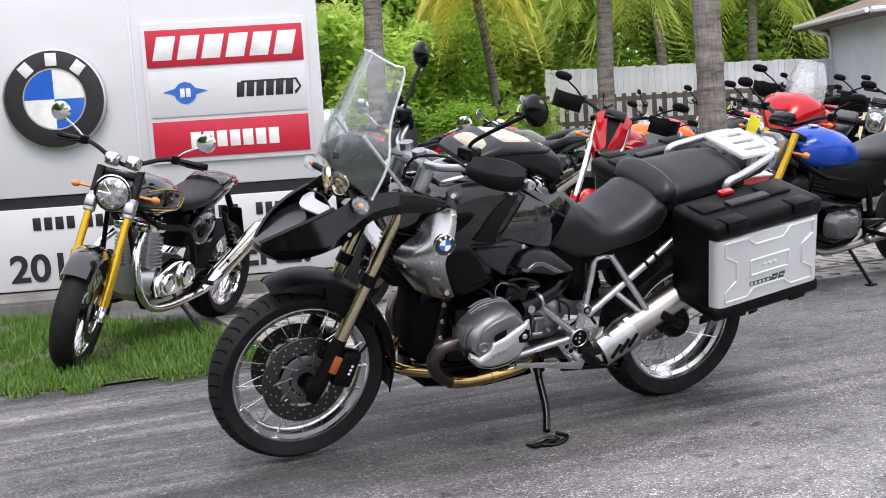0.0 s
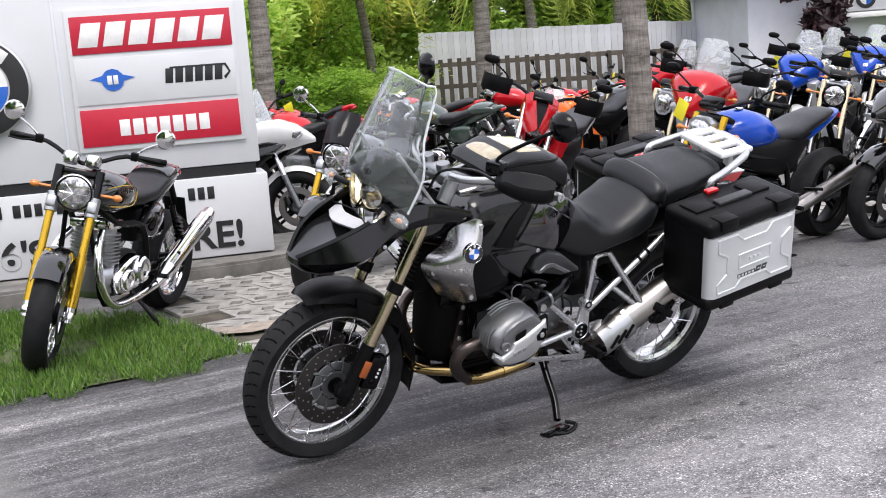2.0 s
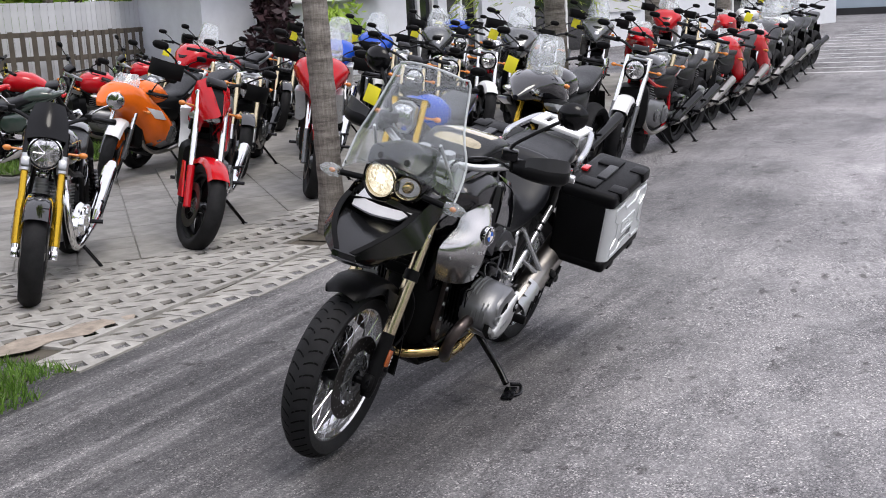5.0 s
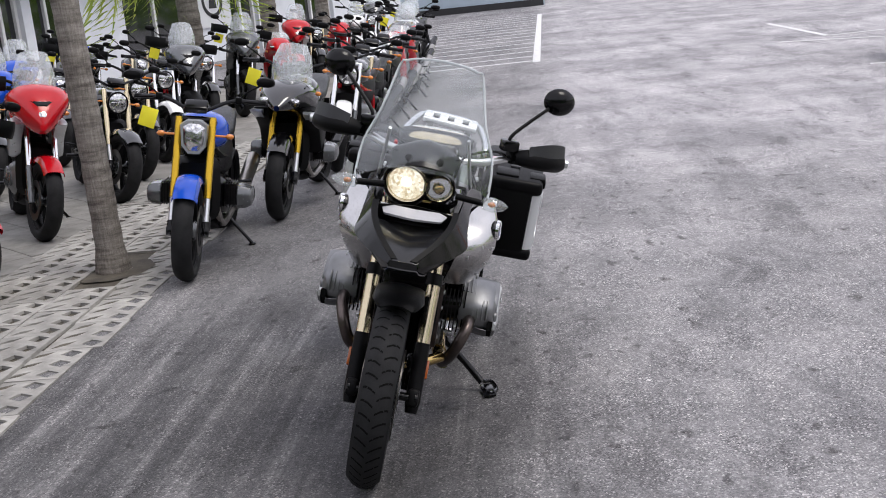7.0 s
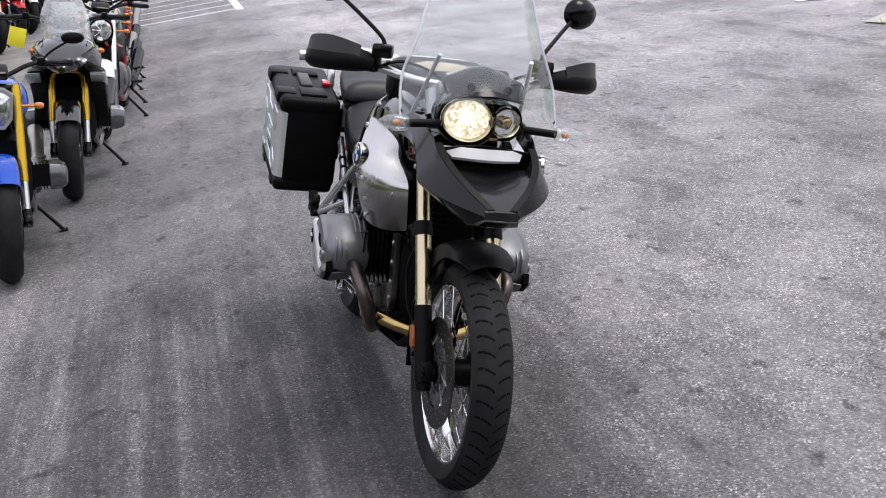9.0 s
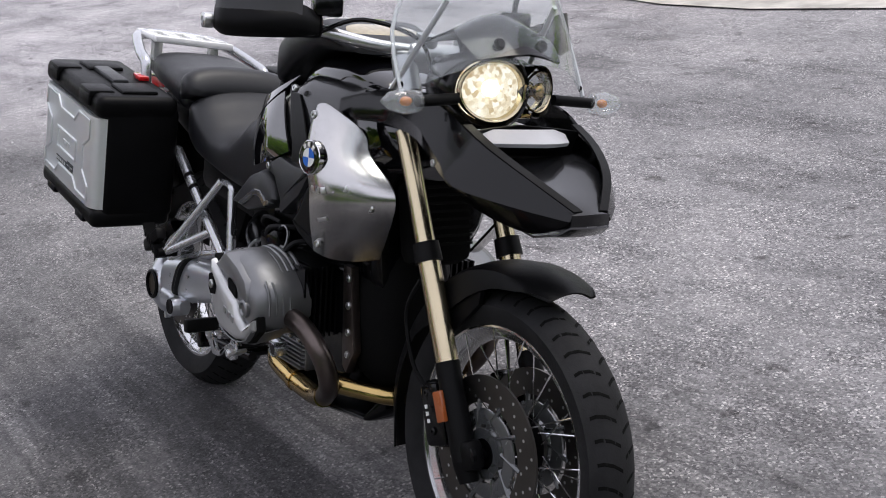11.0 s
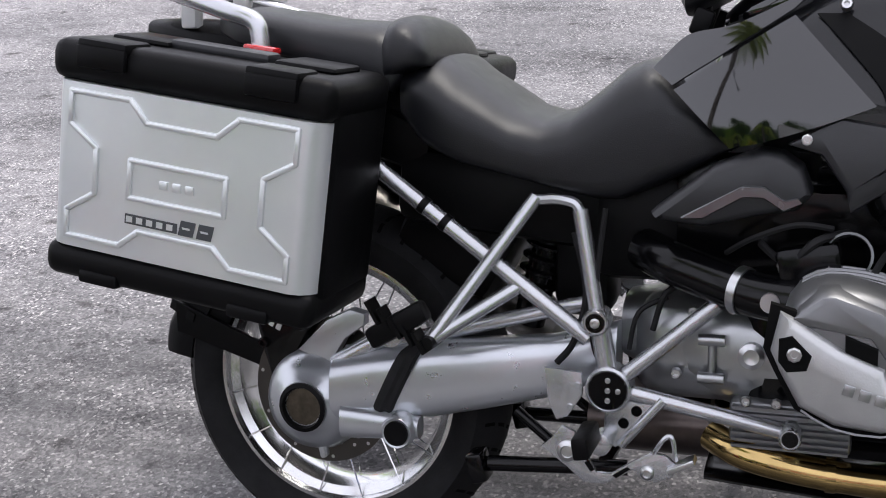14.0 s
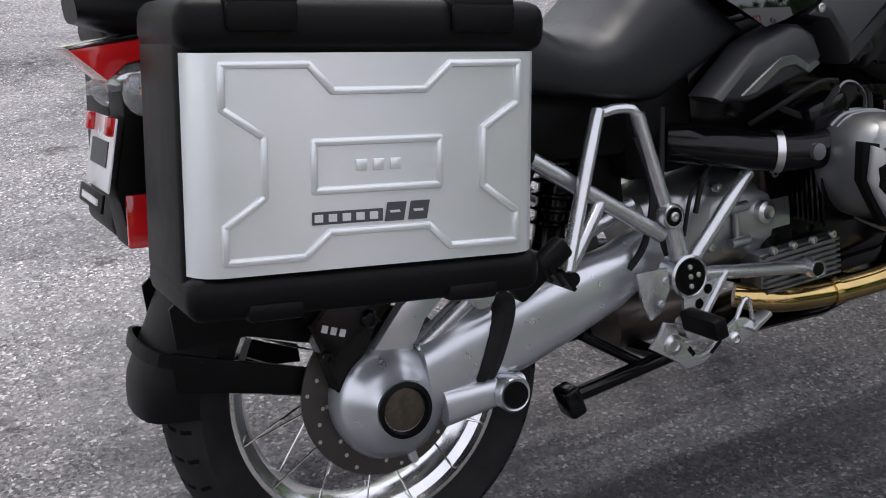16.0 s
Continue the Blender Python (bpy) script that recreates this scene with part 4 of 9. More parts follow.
    for tone, qs in (("logoblue", (0, 2)), ("logowhite", (1, 3))):
        for q in qs:
            bm = B()
            a0 = q * math.pi / 2
            pts = [c0 + mm @ Vector((0, 0, 0.009))] + [c0 + mm @ Vector((0.019 * math.cos(a0 + k * math.pi / 16), 0.019 * math.sin(a0 + k * math.pi / 16), 0.009)) for k in range(9)]
            bm.faces.new([bm.verts.new(p) for p in pts])
            part("emblem_quarter", bm, tone, em)
    for a in (130, 90, 50):
        bm = B()
        q = radians(a)
        d3 = (mm @ Vector((0, 0, 0.0085))) + Vector((s * 0.0265 * math.cos(q), 0, 0.0265 * math.sin(q)))
        box(bm, tuple(c0 + d3), (0.007, 0.002, 0.009), (0, (90 - a) * s, 0))
        part("emblem_block", bm, "logowhite", em)
bm = B()
hull(bm, [(-0.34, 0.96, 0.07, 0.015), (-0.31, 0.963, 0.1, 0.035), (-0.2, 0.973, 0.122, 0.055), (-0.1, 0.976, 0.122, 0.059), (-0.02, 0.966, 0.112, 0.05), (0.05, 0.945, 0.09, 0.035), (0.09, 0.93, 0.06, 0.015)], 28, 2.6)
part("tank_crest", bm, "gloss", tk, "gloss black crest of the tank", angle=60)
bm = B()
hull(bm, [(-0.225, 1.047, 0.11, 0.008), (-0.20, 1.056, 0.13, 0.018), (-0.1, 1.073, 0.14, 0.037), (0.04, 1.042, 0.13, 0.055), (0.12, 1.003, 0.12, 0.057), (0.145, 0.988, 0.11, 0.05), (0.155, 0.985, 0.08, 0.03)], 28, 4.2)
bag = tagged(part("tank_bag", bm, "vinyl", None), "black tank bag with a clear map window on the fuel tank", "bag")
bag.matrix_world = FIT
bm = B()
hull(bm, [(-0.19, 1.07, 0.09, 0.005), (-0.17, 1.08, 0.10, 0.01), (-0.08, 1.10, 0.105, 0.012), (0.02, 1.093, 0.095, 0.01), (0.09, 1.072, 0.07, 0.004)], 20, 3)
part("map_window", bm, surface("cream_map_sheet", (0.4, 0.34, 0.22), 0.15, var=0.3, scale=22, coat=1.0), bag, "cream map under clear plastic")
bm = B()
pipe(bm, [(-0.2, 0.125, 1.055), (-0.1, 0.142, 1.075), (0.06, 0.13, 1.07), (0.14, 0, 1.045), (0.06, -0.13, 1.07), (-0.1, -0.142, 1.075), (-0.2, -0.125, 1.055)], 0.006, 6)
part("zip", bm, "black", bag)
for s in (-1, 1):
    bm = B()
    box(bm, (0.11, s * 0.06, 0.97), (0.012, 0.03, 0.12), (0, -20, 0), 0.004)
    part("strap", bm, "black", bag)
    bm = B()
    box(bm, (0.12, s * 0.1, 0.93), (0.03, 0.02, 0.04), (0, -20, 0), 0.006)
    part("buckle", bm, "black", bag)

# seats
perch = pose(0, 0, 0.948, 3, 0, 0) @ pose(0, 0, -0.96)
bm = B()
saddle(bm, [(0.6, 0.858, 0.83, 0.11), (0.585, 0.872, 0.79, 0.15), (0.55, 0.886, 0.748, 0.166), (0.525, 0.882, 0.735, 0.17), (0.495, 0.858, 0.722, 0.172), (0.462, 0.838, 0.713, 0.171), (0.43, 0.818, 0.706, 0.169), (0.404, 0.8, 0.7, 0.166), (0.36, 0.789, 0.689, 0.162), (0.315, 0.802, 0.677, 0.158), (0.273, 0.835, 0.667, 0.154, 2.8), (0.235, 0.866, 0.666, 0.152, 3.0), (0.205, 0.876, 0.677, 0.15, 3.2), (0.175, 0.872, 0.69, 0.148, 3.4), (0.13, 0.832, 0.712, 0.146, 3.6), (0.09, 0.79, 0.735, 0.143, 3.6), (0.062, 0.76, 0.75, 0.135, 3.6)])
part("rider_seat", bm, "vinyl", gs, "black textured rider seat", angle=70)
bm = B()
saddle(bm, [(0.935, 0.965, 0.94, 0.08), (0.92, 0.974, 0.925, 0.118), (0.87, 0.977, 0.905, 0.142), (0.8, 0.968, 0.888, 0.152), (0.735, 0.956, 0.87, 0.157), (0.68, 0.952, 0.855, 0.16), (0.625, 0.948, 0.838, 0.162), (0.598, 0.938, 0.832, 0.161), (0.584, 0.91, 0.85, 0.15)])
pil = part("pillion_seat", move(bm, perch), "vinyl", gs, "black textured pillion seat", angle=70)
bm = B()
saddle(bm, [(0.614, 0.935, 0.86, 0.15), (0.604, 0.956, 0.85, 0.166), (0.588, 0.958, 0.858, 0.168), (0.57, 0.95, 0.866, 0.167), (0.556, 0.936, 0.87, 0.162), (0.546, 0.917, 0.872, 0.152), (0.538, 0.898, 0.875, 0.132)])
part("seat_roll", move(bm, perch), "vinyl", pil, "raised smooth front roll of the seat", angle=70)

# tail, rack and grab rails
bm = B()
hull(bm, [(0.55, 0.80, 0.12, 0.05), (0.7, 0.86, 0.13, 0.045), (0.9, 0.90, 0.12, 0.04), (1.05, 0.92, 0.09, 0.03), (1.1, 0.93, 0.06, 0.02)], 20, 3)
part("tail_unit", bm, "black", gs)
rack = pose(0, 0, 0.96, 4, 0, 0) @ pose(0, 0, -0.965)
for s in (-1, 1):
    bm = B()
    pipe(bm, [(0.806, s * 0.186, 0.862), (0.808, s * 0.187, 0.91), (0.82, s * 0.187, 0.936), (0.87, s * 0.182, 0.952), (0.97, s * 0.158, 0.982), (1.04, s * 0.13, 1.0), (1.085, s * 0.06, 1.008), (1.09, 0, 1.008)], 0.0155, 10)
    gr = part("grab_rail", move(bm, rack), "tubepaint", gs, "silver grab rail round the pillion seat")
    bm = B()
    pipe(bm, [(0.60, s * 0.2, 0.79), (0.66, s * 0.205, 0.812), (0.80, s * 0.2, 0.862)], 0.009, 8)
    part("case_rail", bm, "tubepaint", gr)
bm = B()
box(bm, (0.935, 0, 0.998), (0.045, 0.25, 0.02), (0, -5, 0), 0.006)
lr = part("luggage_rack", move(bm, rack), "white", gs, "silver-white luggage rack plate")
bm = B()
box(bm, (1.07, 0, 1.01), (0.03, 0.25, 0.02), (0, -5, 0), 0.006)
part("rack_bar", move(bm, rack), "white", lr)
for k in range(4):
    bm = B()
    box(bm, (1.005, -0.105 + k * 0.07, 1.004), (0.14, 0.042, 0.018), (0, -5, 0), 0.006)
    part("rack_slat", move(bm, rack), "white", lr)
for y in (-0.09, 0.09):
    bm = B()
    box(bm, (0.99, y, 0.965), (0.03, 0.03, 0.07), (0, 0, 0), 0.006)
    part("rack_foot", move(bm, rack), "white", lr)

# subframe
for s in (-1, 1):
    y = s * 0.162
    tip = (0.508, 0.24, 0.46) if s > 0 else (0.534, -0.24, 0.414)
    bm = B()
    rod(bm, (0.63, y, 0.718), (0.275, y, 0.458), 0.0135)
    fr = part("subframe", bm, "tubepaint", gs, "silver tubular steel subframe")
    for p, q, r in (((0.26, y, 0.488), (0.292, y * 0.92, 0.655), 0.0125), (tip, (0.362, y * 0.9, 0.672), 0.0115), (tip, (0.385, y, 0.535), 0.0115),
                    ((0.26, y, 0.497), (0.24, y, 0.384), 0.0165), ((0.24, y, 0.384), (0.08, y * 0.93, 0.522), 0.0125), ((0.205, y, 0.377), (-0.033, y * 0.95, 0.333), 0.0125)):
        bm = B()
        rod(bm, p, q, r)
        part("tube", bm, "tubepaint", fr)
    bm = B()
    pipe(bm, [(0.29, y * 0.92, 0.645), (0.3, y * 0.92, 0.664), (0.33, y * 0.91, 0.67), (0.352, y * 0.9, 0.668), (0.364, y * 0.9, 0.668)], 0.0085, 8)
    part("tube", bm, "tubepaint", fr)
    for z, x, r, rc_ in ((0.488, 0.261, 0.021, 0.015), (0.384, 0.24, 0.036, 0.03), (0.333, -0.033, 0.017, 0.012)):
        bm = B()
        lathe(bm, [(r, -0.02), (r, 0.019), (r * 0.9, 0.022), (r * 0.84, 0.019)], (x, y, z), (0, s, 0), 24)
        part("pivot_boss", bm, "tubepaint", fr)
        bm = B()
        lathe(bm, [(rc_, 0.0), (rc_, 0.0205), (0.001, 0.0205)], (x, y, z), (0, s, 0), 20)
        part("pivot_cap", bm, "satin", fr)
    for k in range(4):
        bm = B()
        a = k * math.pi / 2
        bolt(bm, (0.24 + (0.016 * math.cos(a) if k else 0), y + s * 0.0205, 0.384 + (0.016 * math.sin(a) if k else 0)), (0, s, 0), 0.0045, 0.003)
        part("pivot_bolt", bm, "alu", fr)
    bm = B()
    bolt(bm, (0.261, y + s * 0.0205, 0.488), (0, s, 0), 0.008, 0.003)
    part("pivot_bolt", bm, "alu", fr)
    bm = B()
    for q in (0.45, 0.55):
        a, b = Vector((0.63, y, 0.718)), Vector((0.275, y, 0.458))
        c = a.lerp(b, q - 0.22)
        rod(bm, c, c + (b - a).normalized() * 0.012, 0.0148)
    part("cable_tie", bm, "black", fr)
    # rider peg bracket, pedals and peg
    bm = B()
    plate(bm, [(0.247, 0.346), (0.207, 0.366), (0.19, 0.362), (0.168, 0.376), (0.158, 0.368), (0.212, 0.302), (0.23, 0.289), (0.249, 0.305)], y, s * 0.007, 0.002)
    pk = part("peg_bracket", bm, "tubepaint", gs, "silver footpeg bracket and pedal")
    bm = B()
    rod(bm, (0.156, y + s * 0.006, 0.372), (0.222, y + s * 0.006, 0.294), 0.008)
    part("bracket_tube", bm, "tubepaint", pk)
    for x, z in ((0.197, 0.351), (0.217, 0.33)):
        # dark discs laid on the bracket stand for shaded holes
        bm = B()
        lathe(bm, [(0.0085, 0), (0.001, 0)], (x, y + s * 0.0078, z), (0, s, 0), 14)
        part("lightening_hole", bm, "groove", pk)
    bm = B()
    if s > 0:
        plate(bm, [(0.342, 0.291), (0.322, 0.309), (0.309, 0.327), (0.288, 0.32), (0.285, 0.293), (0.268, 0.281), (0.253, 0.257), (0.23, 0.258), (0.197, 0.281), (0.166, 0.298), (0.146, 0.295), (0.132, 0.284), (0.136, 0.262), (0.163, 0.251), (0.18, 0.254), (0.196, 0.268), (0.238, 0.241), (0.273, 0.239), (0.3, 0.262)], y + 0.03, 0.008, 0.002)
    else:
        plate(bm, [(0.26, 0.29), (0.1, 0.315), (-0.02, 0.33), (-0.03, 0.315), (0.1, 0.295), (0.25, 0.265)], y - 0.03, -0.008, 0.002)
    pd = part("pedal", bm, "tubepaint", pk)
    if s > 0:
        for q in ([(0.272, 0.272), (0.262, 0.258), (0.256, 0.262), (0.266, 0.277)], [(0.228, 0.256), (0.205, 0.272), (0.2, 0.269), (0.222, 0.252)]):
            # dark inlays paint the shade of the pedal's slots
            bm = B()
            plate(bm, q, y + 0.0375, 0.001)
            part("pedal_slot", bm, "groove", pd)
        for x, z, r in ((0.299, 0.288, 0.017), (0.174, 0.266, 0.011)):
            bm = B()
            lathe(bm, [(r, 0), (r, 0.004), (r * 0.6, 0.007), (r * 0.55, 0.004), (0.001, 0.005)], (x, y + 0.037, z), (0, 1, 0), 18)
            part("pedal_bolt", bm, "alu", pd)
        bm = B()
        pipe(bm, [(0.166, y + 0.035, 0.296), (0.148, y + 0.035, 0.323), (0.137, y + 0.035, 0.322), (0.131, y + 0.035, 0.288)], 0.004, 6)
        part("pedal_loop", bm, "tubepaint", pd)
    bm = B()
    box(bm, (0.122, y + s * 0.036, 0.284 if s > 0 else 0.312), (0.045, 0.03, 0.009), (0, 28 if s > 0 else 0, 0), 0.002)
    part("pedal_tip", bm, "alu", pd)
    bm = B()
    box(bm, (0.262, y + s * 0.075, 0.322), (0.026, 0.09, 0.034), (0, 8, 0), 0.005)
    part("rider_peg", bm, "black", pk, "black rubber rider footpeg")
    bm = B()
    lathe(bm, [(0.018, -0.02), (0.018, 0.012), (0.012, 0.014)], (0.25, y + s * 0.02, 0.3), (0, s, 0), 14)
    part("peg_boss", bm, "tubepaint", pk)
    bm = B()
    plate(bm, [(0.342, 0.412), (0.282, 0.408), (0.28, 0.372), (0.304, 0.336), (0.322, 0.329), (0.335, 0.356)], y + s * 0.012, s * 0.006, 0.002)
    bolt(bm, (0.288, y + s * 0.017, 0.388), (0, s, 0), 0.006)
    bolt(bm, (0.3, y + s * 0.017, 0.352), (0, s, 0), 0.006)
    part("heel_guard", bm, "tubepaint", gs, "silver heel guard")
    # folded pillion peg
    tx, ty, tz = tip
    bm = B()
    box(bm, (tx + 0.05, ty + s * 0.012, tz + 0.024), (0.11, 0.03, 0.034), (0, 30, 0), 0.008)
    for k in range(5):
        box(bm, (tx + 0.012 + k * 0.019, ty + s * 0.012, tz + 0.006 + k * 0.011 - 0.006), (0.006, 0.034, 0.038), (0, 30, 0))
    rod(bm, (tx, ty - s * 0.03, tz - 0.004), (tx, ty + s * 0.022, tz - 0.002), 0.011)
    part("pillion_peg", bm, "black", gs, "folded black pillion footpeg")

# engine
bm = B()
box(bm, (-0.12, 0, 0.44), (0.34, 0.24, 0.28), (0, 0, 0), 0.04, 3)
en = part("engine", bm, "satin", gs, "black engine block")
for nm, c_, d_, q in (("oil_pan", (-0.14, 0, 0.32), (0.30, 0.20, 0.10), 0), ("air_box", (-0.05, 0, 0.66), (0.42, 0.22, 0.20), 0), ("front_housing", (-0.30, 0, 0.63), (0.12, 0.2, 0.2), 8)):
    bm = B()
    box(bm, c_, d_, (0, q, 0), 0.035)
    part(nm, bm, "satin", en)
bm = B()
box(bm, (0.09, 0, 0.43), (0.26, 0.21, 0.17), (0, 0, 0), 0.05, 3)
part("gearbox", bm, "cast", en, "cast aluminium gearbox housing")
bm = B()
hull(bm, [(-0.03, 0.43, 0.122, 0.087), (0.06, 0.43, 0.122, 0.092), (0.16, 0.44, 0.10, 0.077), (0.24, 0.45, 0.07, 0.05)], 24, 3)
part("gearbox_cover", bm, "cast", en)
for s in (-1, 1):
    for z in (0.40, 0.46):
        bm = B()
        rod(bm, (0.07, s * 0.128, z), (0.11, s * 0.128, z), 0.009)
        part("gearbox_lug", bm, "cast", en)
    bm = B()
    rod(bm, (0.09, s * 0.122, 0.40), (0.09, s * 0.122, 0.46), 0.006)
    part("gearbox_lug", bm, "cast", en)
    bm = B()
    lathe(bm, [(0.02, -0.01), (0.02, 0.016), (0.012, 0.02), (0.004, 0.018)], (0.03, s * 0.118, 0.44), (0, s, 0), 16)
    part("filler_plug", bm, "alu", en)
    for k, (x, z) in enumerate(((-0.005, 0.50), (0.06, 0.508), (0.12, 0.50), (0.145, 0.40), (0.0, 0.36))):
        bm = B()
        bolt(bm, (x, s * 0.112, z), (0, s, 0), 0.009, 0.01)
        part("gearbox_bolt", bm, "alu", en)
for s in (-1, 1):
    bm = B()
    box(bm, (-0.03, s * 0.11, 0.335), (0.18, 0.06, 0.075), (0, 0, 0), 0.01)
    part("sump", bm, "magn", en, "finned grey engine sump")
    for k in range(7):
        bm = B()
        box(bm, (-0.03, s * 0.135, 0.305 + k * 0.01), (0.17, 0.03, 0.004))
        part("fin", bm, "magn", en)
    for k in range(4):
        bm = B()
        bolt(bm, (-0.10 + k * 0.045, s * 0.145, 0.375), (0, s, 0), 0.008, 0.008)
        part("sump_bolt", bm, "alu", en)
    bm = B()
    plate(bm, [(-0.255, 0.585), (-0.29, 0.585), (-0.32, 0.40), (-0.29, 0.345), (-0.27, 0.36)], s * 0.11, s * 0.02, 0.006)
    part("front_cover_edge", bm, "blued", en)
    for z in (0.56, 0.5, 0.44, 0.39):
        bm = B()
        bolt(bm, (-0.285 - (0.585 - z) * 0.06, s * 0.129, z), (0, s, 0), 0.009, 0.006)
        part("cover_bolt", bm, "alu", en)
bm = B()
hull(bm, [(-0.385, 0.50, 0.05, 0.12), (-0.365, 0.48, 0.085, 0.15), (-0.32, 0.47, 0.105, 0.165), (-0.27, 0.47, 0.115, 0.15)], 20, 3)
part("front_cover", bm, "groove", en)
bm = B()
hull(bm, [(-0.375, 0.31, 0.05, 0.05), (-0.33, 0.25, 0.10, 0.012), (-0.1, 0.225, 0.12, 0.012), (0.1, 0.23, 0.10, 0.012)], 16, 3)
part("bash_plate", bm, "satin", gs, "dark engine bash plate")

# boxer cylinders
for s, dx in ((1, 0.0), (-1, -0.045)):
    bm = B()
    rod(bm, (-0.13 + dx, s * 0.1, 0.495), (-0.13 + dx, s * 0.24, 0.495), 0.07, seg=20)
    cy = part("cylinder", bm, "satin", gs, "finned boxer engine cylinder")
    for k in range(7):
        bm = B()
        box(bm, (-0.13 + dx, s * (0.125 + k * 0.0145), 0.495), (0.19 + 0.004 * k, 0.005, 0.16), (0, 0, 0), 0.0)
        part("fin", bm, "satin", cy)
    bm = B()
    shell(bm, [(-0.02, 0.57), (-0.075, 0.603), (-0.157, 0.592), (-0.215, 0.556), (-0.245, 0.524), (-0.25, 0.47), (-0.225, 0.425), (-0.16, 0.408), (-0.09, 0.412), (-0.04, 0.44), (-0.015, 0.50)],
          [(0.205, 0.004), (0.212, 0.0), (0.285, 0.0), (0.318, 0.006), (0.338, 0.016), (0.346, 0.03), (0.349, 0.055)], s, 3, dx)
    K = pose(-0.105 + dx, 0, 0.505) @ Matrix.Diagonal((0.92, 0.945, 0.92, 1)) @ pose(0.105 - dx, 0, -0.505)
    move(bm, K)
    hd = part("cylinder_head_cover", bm, "magn", cy, "grey boxer cylinder head cover", angle=50)
    bm = B()
    shell(bm, [(-0.03, 0.544), (-0.043, 0.565), (-0.07, 0.587), (-0.089, 0.589), (-0.147, 0.57), (-0.186, 0.547), (-0.2, 0.519), (-0.2, 0.498), (-0.155, 0.498), (-0.133, 0.529), (-0.089, 0.535)], [(0.29, -0.004), (0.324, 0.0), (0.333, 0.005), (0.335, 0.012)], s, 0, dx)
    part("head_panel", bm, "magn", hd, "raised angular panel of the head cover")
    for k in range(7):
        bm = B()
        pipe(bm, [(-0.038 + dx, s * (0.215 + 0.015 * k), 0.588 - 0.0006 * k * k), (-0.075 + dx, s * (0.215 + 0.015 * k), 0.6045 - 0.0006 * k * k), (-0.15 + dx, s * (0.215 + 0.015 * k), 0.5975 - 0.0006 * k * k), (-0.2 + dx, s * (0.215 + 0.015 * k), 0.57 - 0.0006 * k * k)], 0.0042, 6, 3)
        part("head_fin", move(bm, K), "magn", hd)
    for k in range(4):
        bm = B()
        pipe(bm, [(-0.222 + dx, s * (0.315 - 0.018 * k), 0.552 - 0.004 * k), (-0.247 + dx, s * (0.315 - 0.018 * k), 0.524 - 0.004 * k), (-0.2525 + dx, s * (0.315 - 0.018 * k), 0.475)], 0.0035, 6, 3)
        part("head_fin", move(bm, K), "magn", hd)
    # guard plate with a skirt round its lower edge
    bm = B()
    shell(bm, [(-0.012, 0.567), (-0.033, 0.557), (-0.098, 0.517), (-0.157, 0.492), (-0.166, 0.468), (-0.205, 0.444), (-0.246, 0.468), (-0.25, 0.445), (-0.212, 0.412), (-0.156, 0.40), (-0.092, 0.406), (-0.042, 0.43), (-0.014, 0.48), (-0.0, 0.51)],
          [(0.338, 0.002), (0.343, 0.0), (0.353, 0.0), (0.36, 0.005), (0.364, 0.014)], s, 0, dx)
    gd = part("cylinder_guard", move(bm, K), "guardalu", cy, "pale grey aluminium cylinder guard")
    bm = B()
    shell(bm, [(-0.0, 0.574), (-0.033, 0.563), (-0.098, 0.523), (-0.157, 0.498), (-0.17, 0.474), (-0.205, 0.45), (-0.25, 0.474), (-0.256, 0.443), (-0.214, 0.406), (-0.156, 0.394), (-0.09, 0.40), (-0.038, 0.424), (-0.008, 0.478), (0.008, 0.51)],
          [(0.325, 0.0), (0.329, -0.003), (0.344, -0.003), (0.346, 0.003)], s, 0, dx)
    part("guard_gasket", move(bm, K), "groove", gd, "black rubber edge behind the guard")
    bm = B()
    low = [(-0.245, 0.448), (-0.214, 0.416), (-0.156, 0.398), (-0.09, 0.404), (-0.045, 0.428)]
    sheet(bm, [[(x + dx, s * 0.356, z - 0.004) for x, z in low], [(x + dx, s * 0.32, z - 0.014) for x, z in low], [(x * 0.94 - 0.008 + dx, s * 0.262, z - 0.006) for x, z in low]], 0.003, 2)
    part("guard_skirt", move(bm, K), "magn", gd, "grey lower skirt of the guard")
    bm = B()
    lathe(bm, [(0.021, -0.03), (0.021, 0.004), (0.016, 0.007), (0.013, 0.002), (0.001, 0.002)], (-0.194 + dx, s * 0.352, 0.484), (0, s, 0), 20)
    part("plug_cap", move(bm, K), "magn", hd)
    # closed dark inlays stand for the shaded pocket and guard opening
    bm = B()
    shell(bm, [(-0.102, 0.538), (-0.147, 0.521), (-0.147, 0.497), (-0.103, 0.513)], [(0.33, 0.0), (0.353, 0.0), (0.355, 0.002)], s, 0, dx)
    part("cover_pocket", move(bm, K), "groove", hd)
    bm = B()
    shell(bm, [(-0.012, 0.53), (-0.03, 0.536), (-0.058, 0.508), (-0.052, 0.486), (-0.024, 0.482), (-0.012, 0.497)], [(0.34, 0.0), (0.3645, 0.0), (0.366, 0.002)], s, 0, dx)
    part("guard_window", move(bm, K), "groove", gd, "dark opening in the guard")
    bm = B()
    bolt(bm, (-0.034 + dx, s * 0.365, 0.509), (0, s, 0), 0.011, 0.006)
    part("guard_bolt", move(bm, K), "alu", gd)
    for k in range(3):
        bm = B()
        box(bm, (-0.11 - 0.022 * k + dx, s * 0.3645, 0.462 - 0.006 * k), (0.016, 0.003, 0.016), (0, -15, 0), 0.0012)
        part("embossed_mark", move(bm, K), "cast", gd)
    # intake
    bm = B()
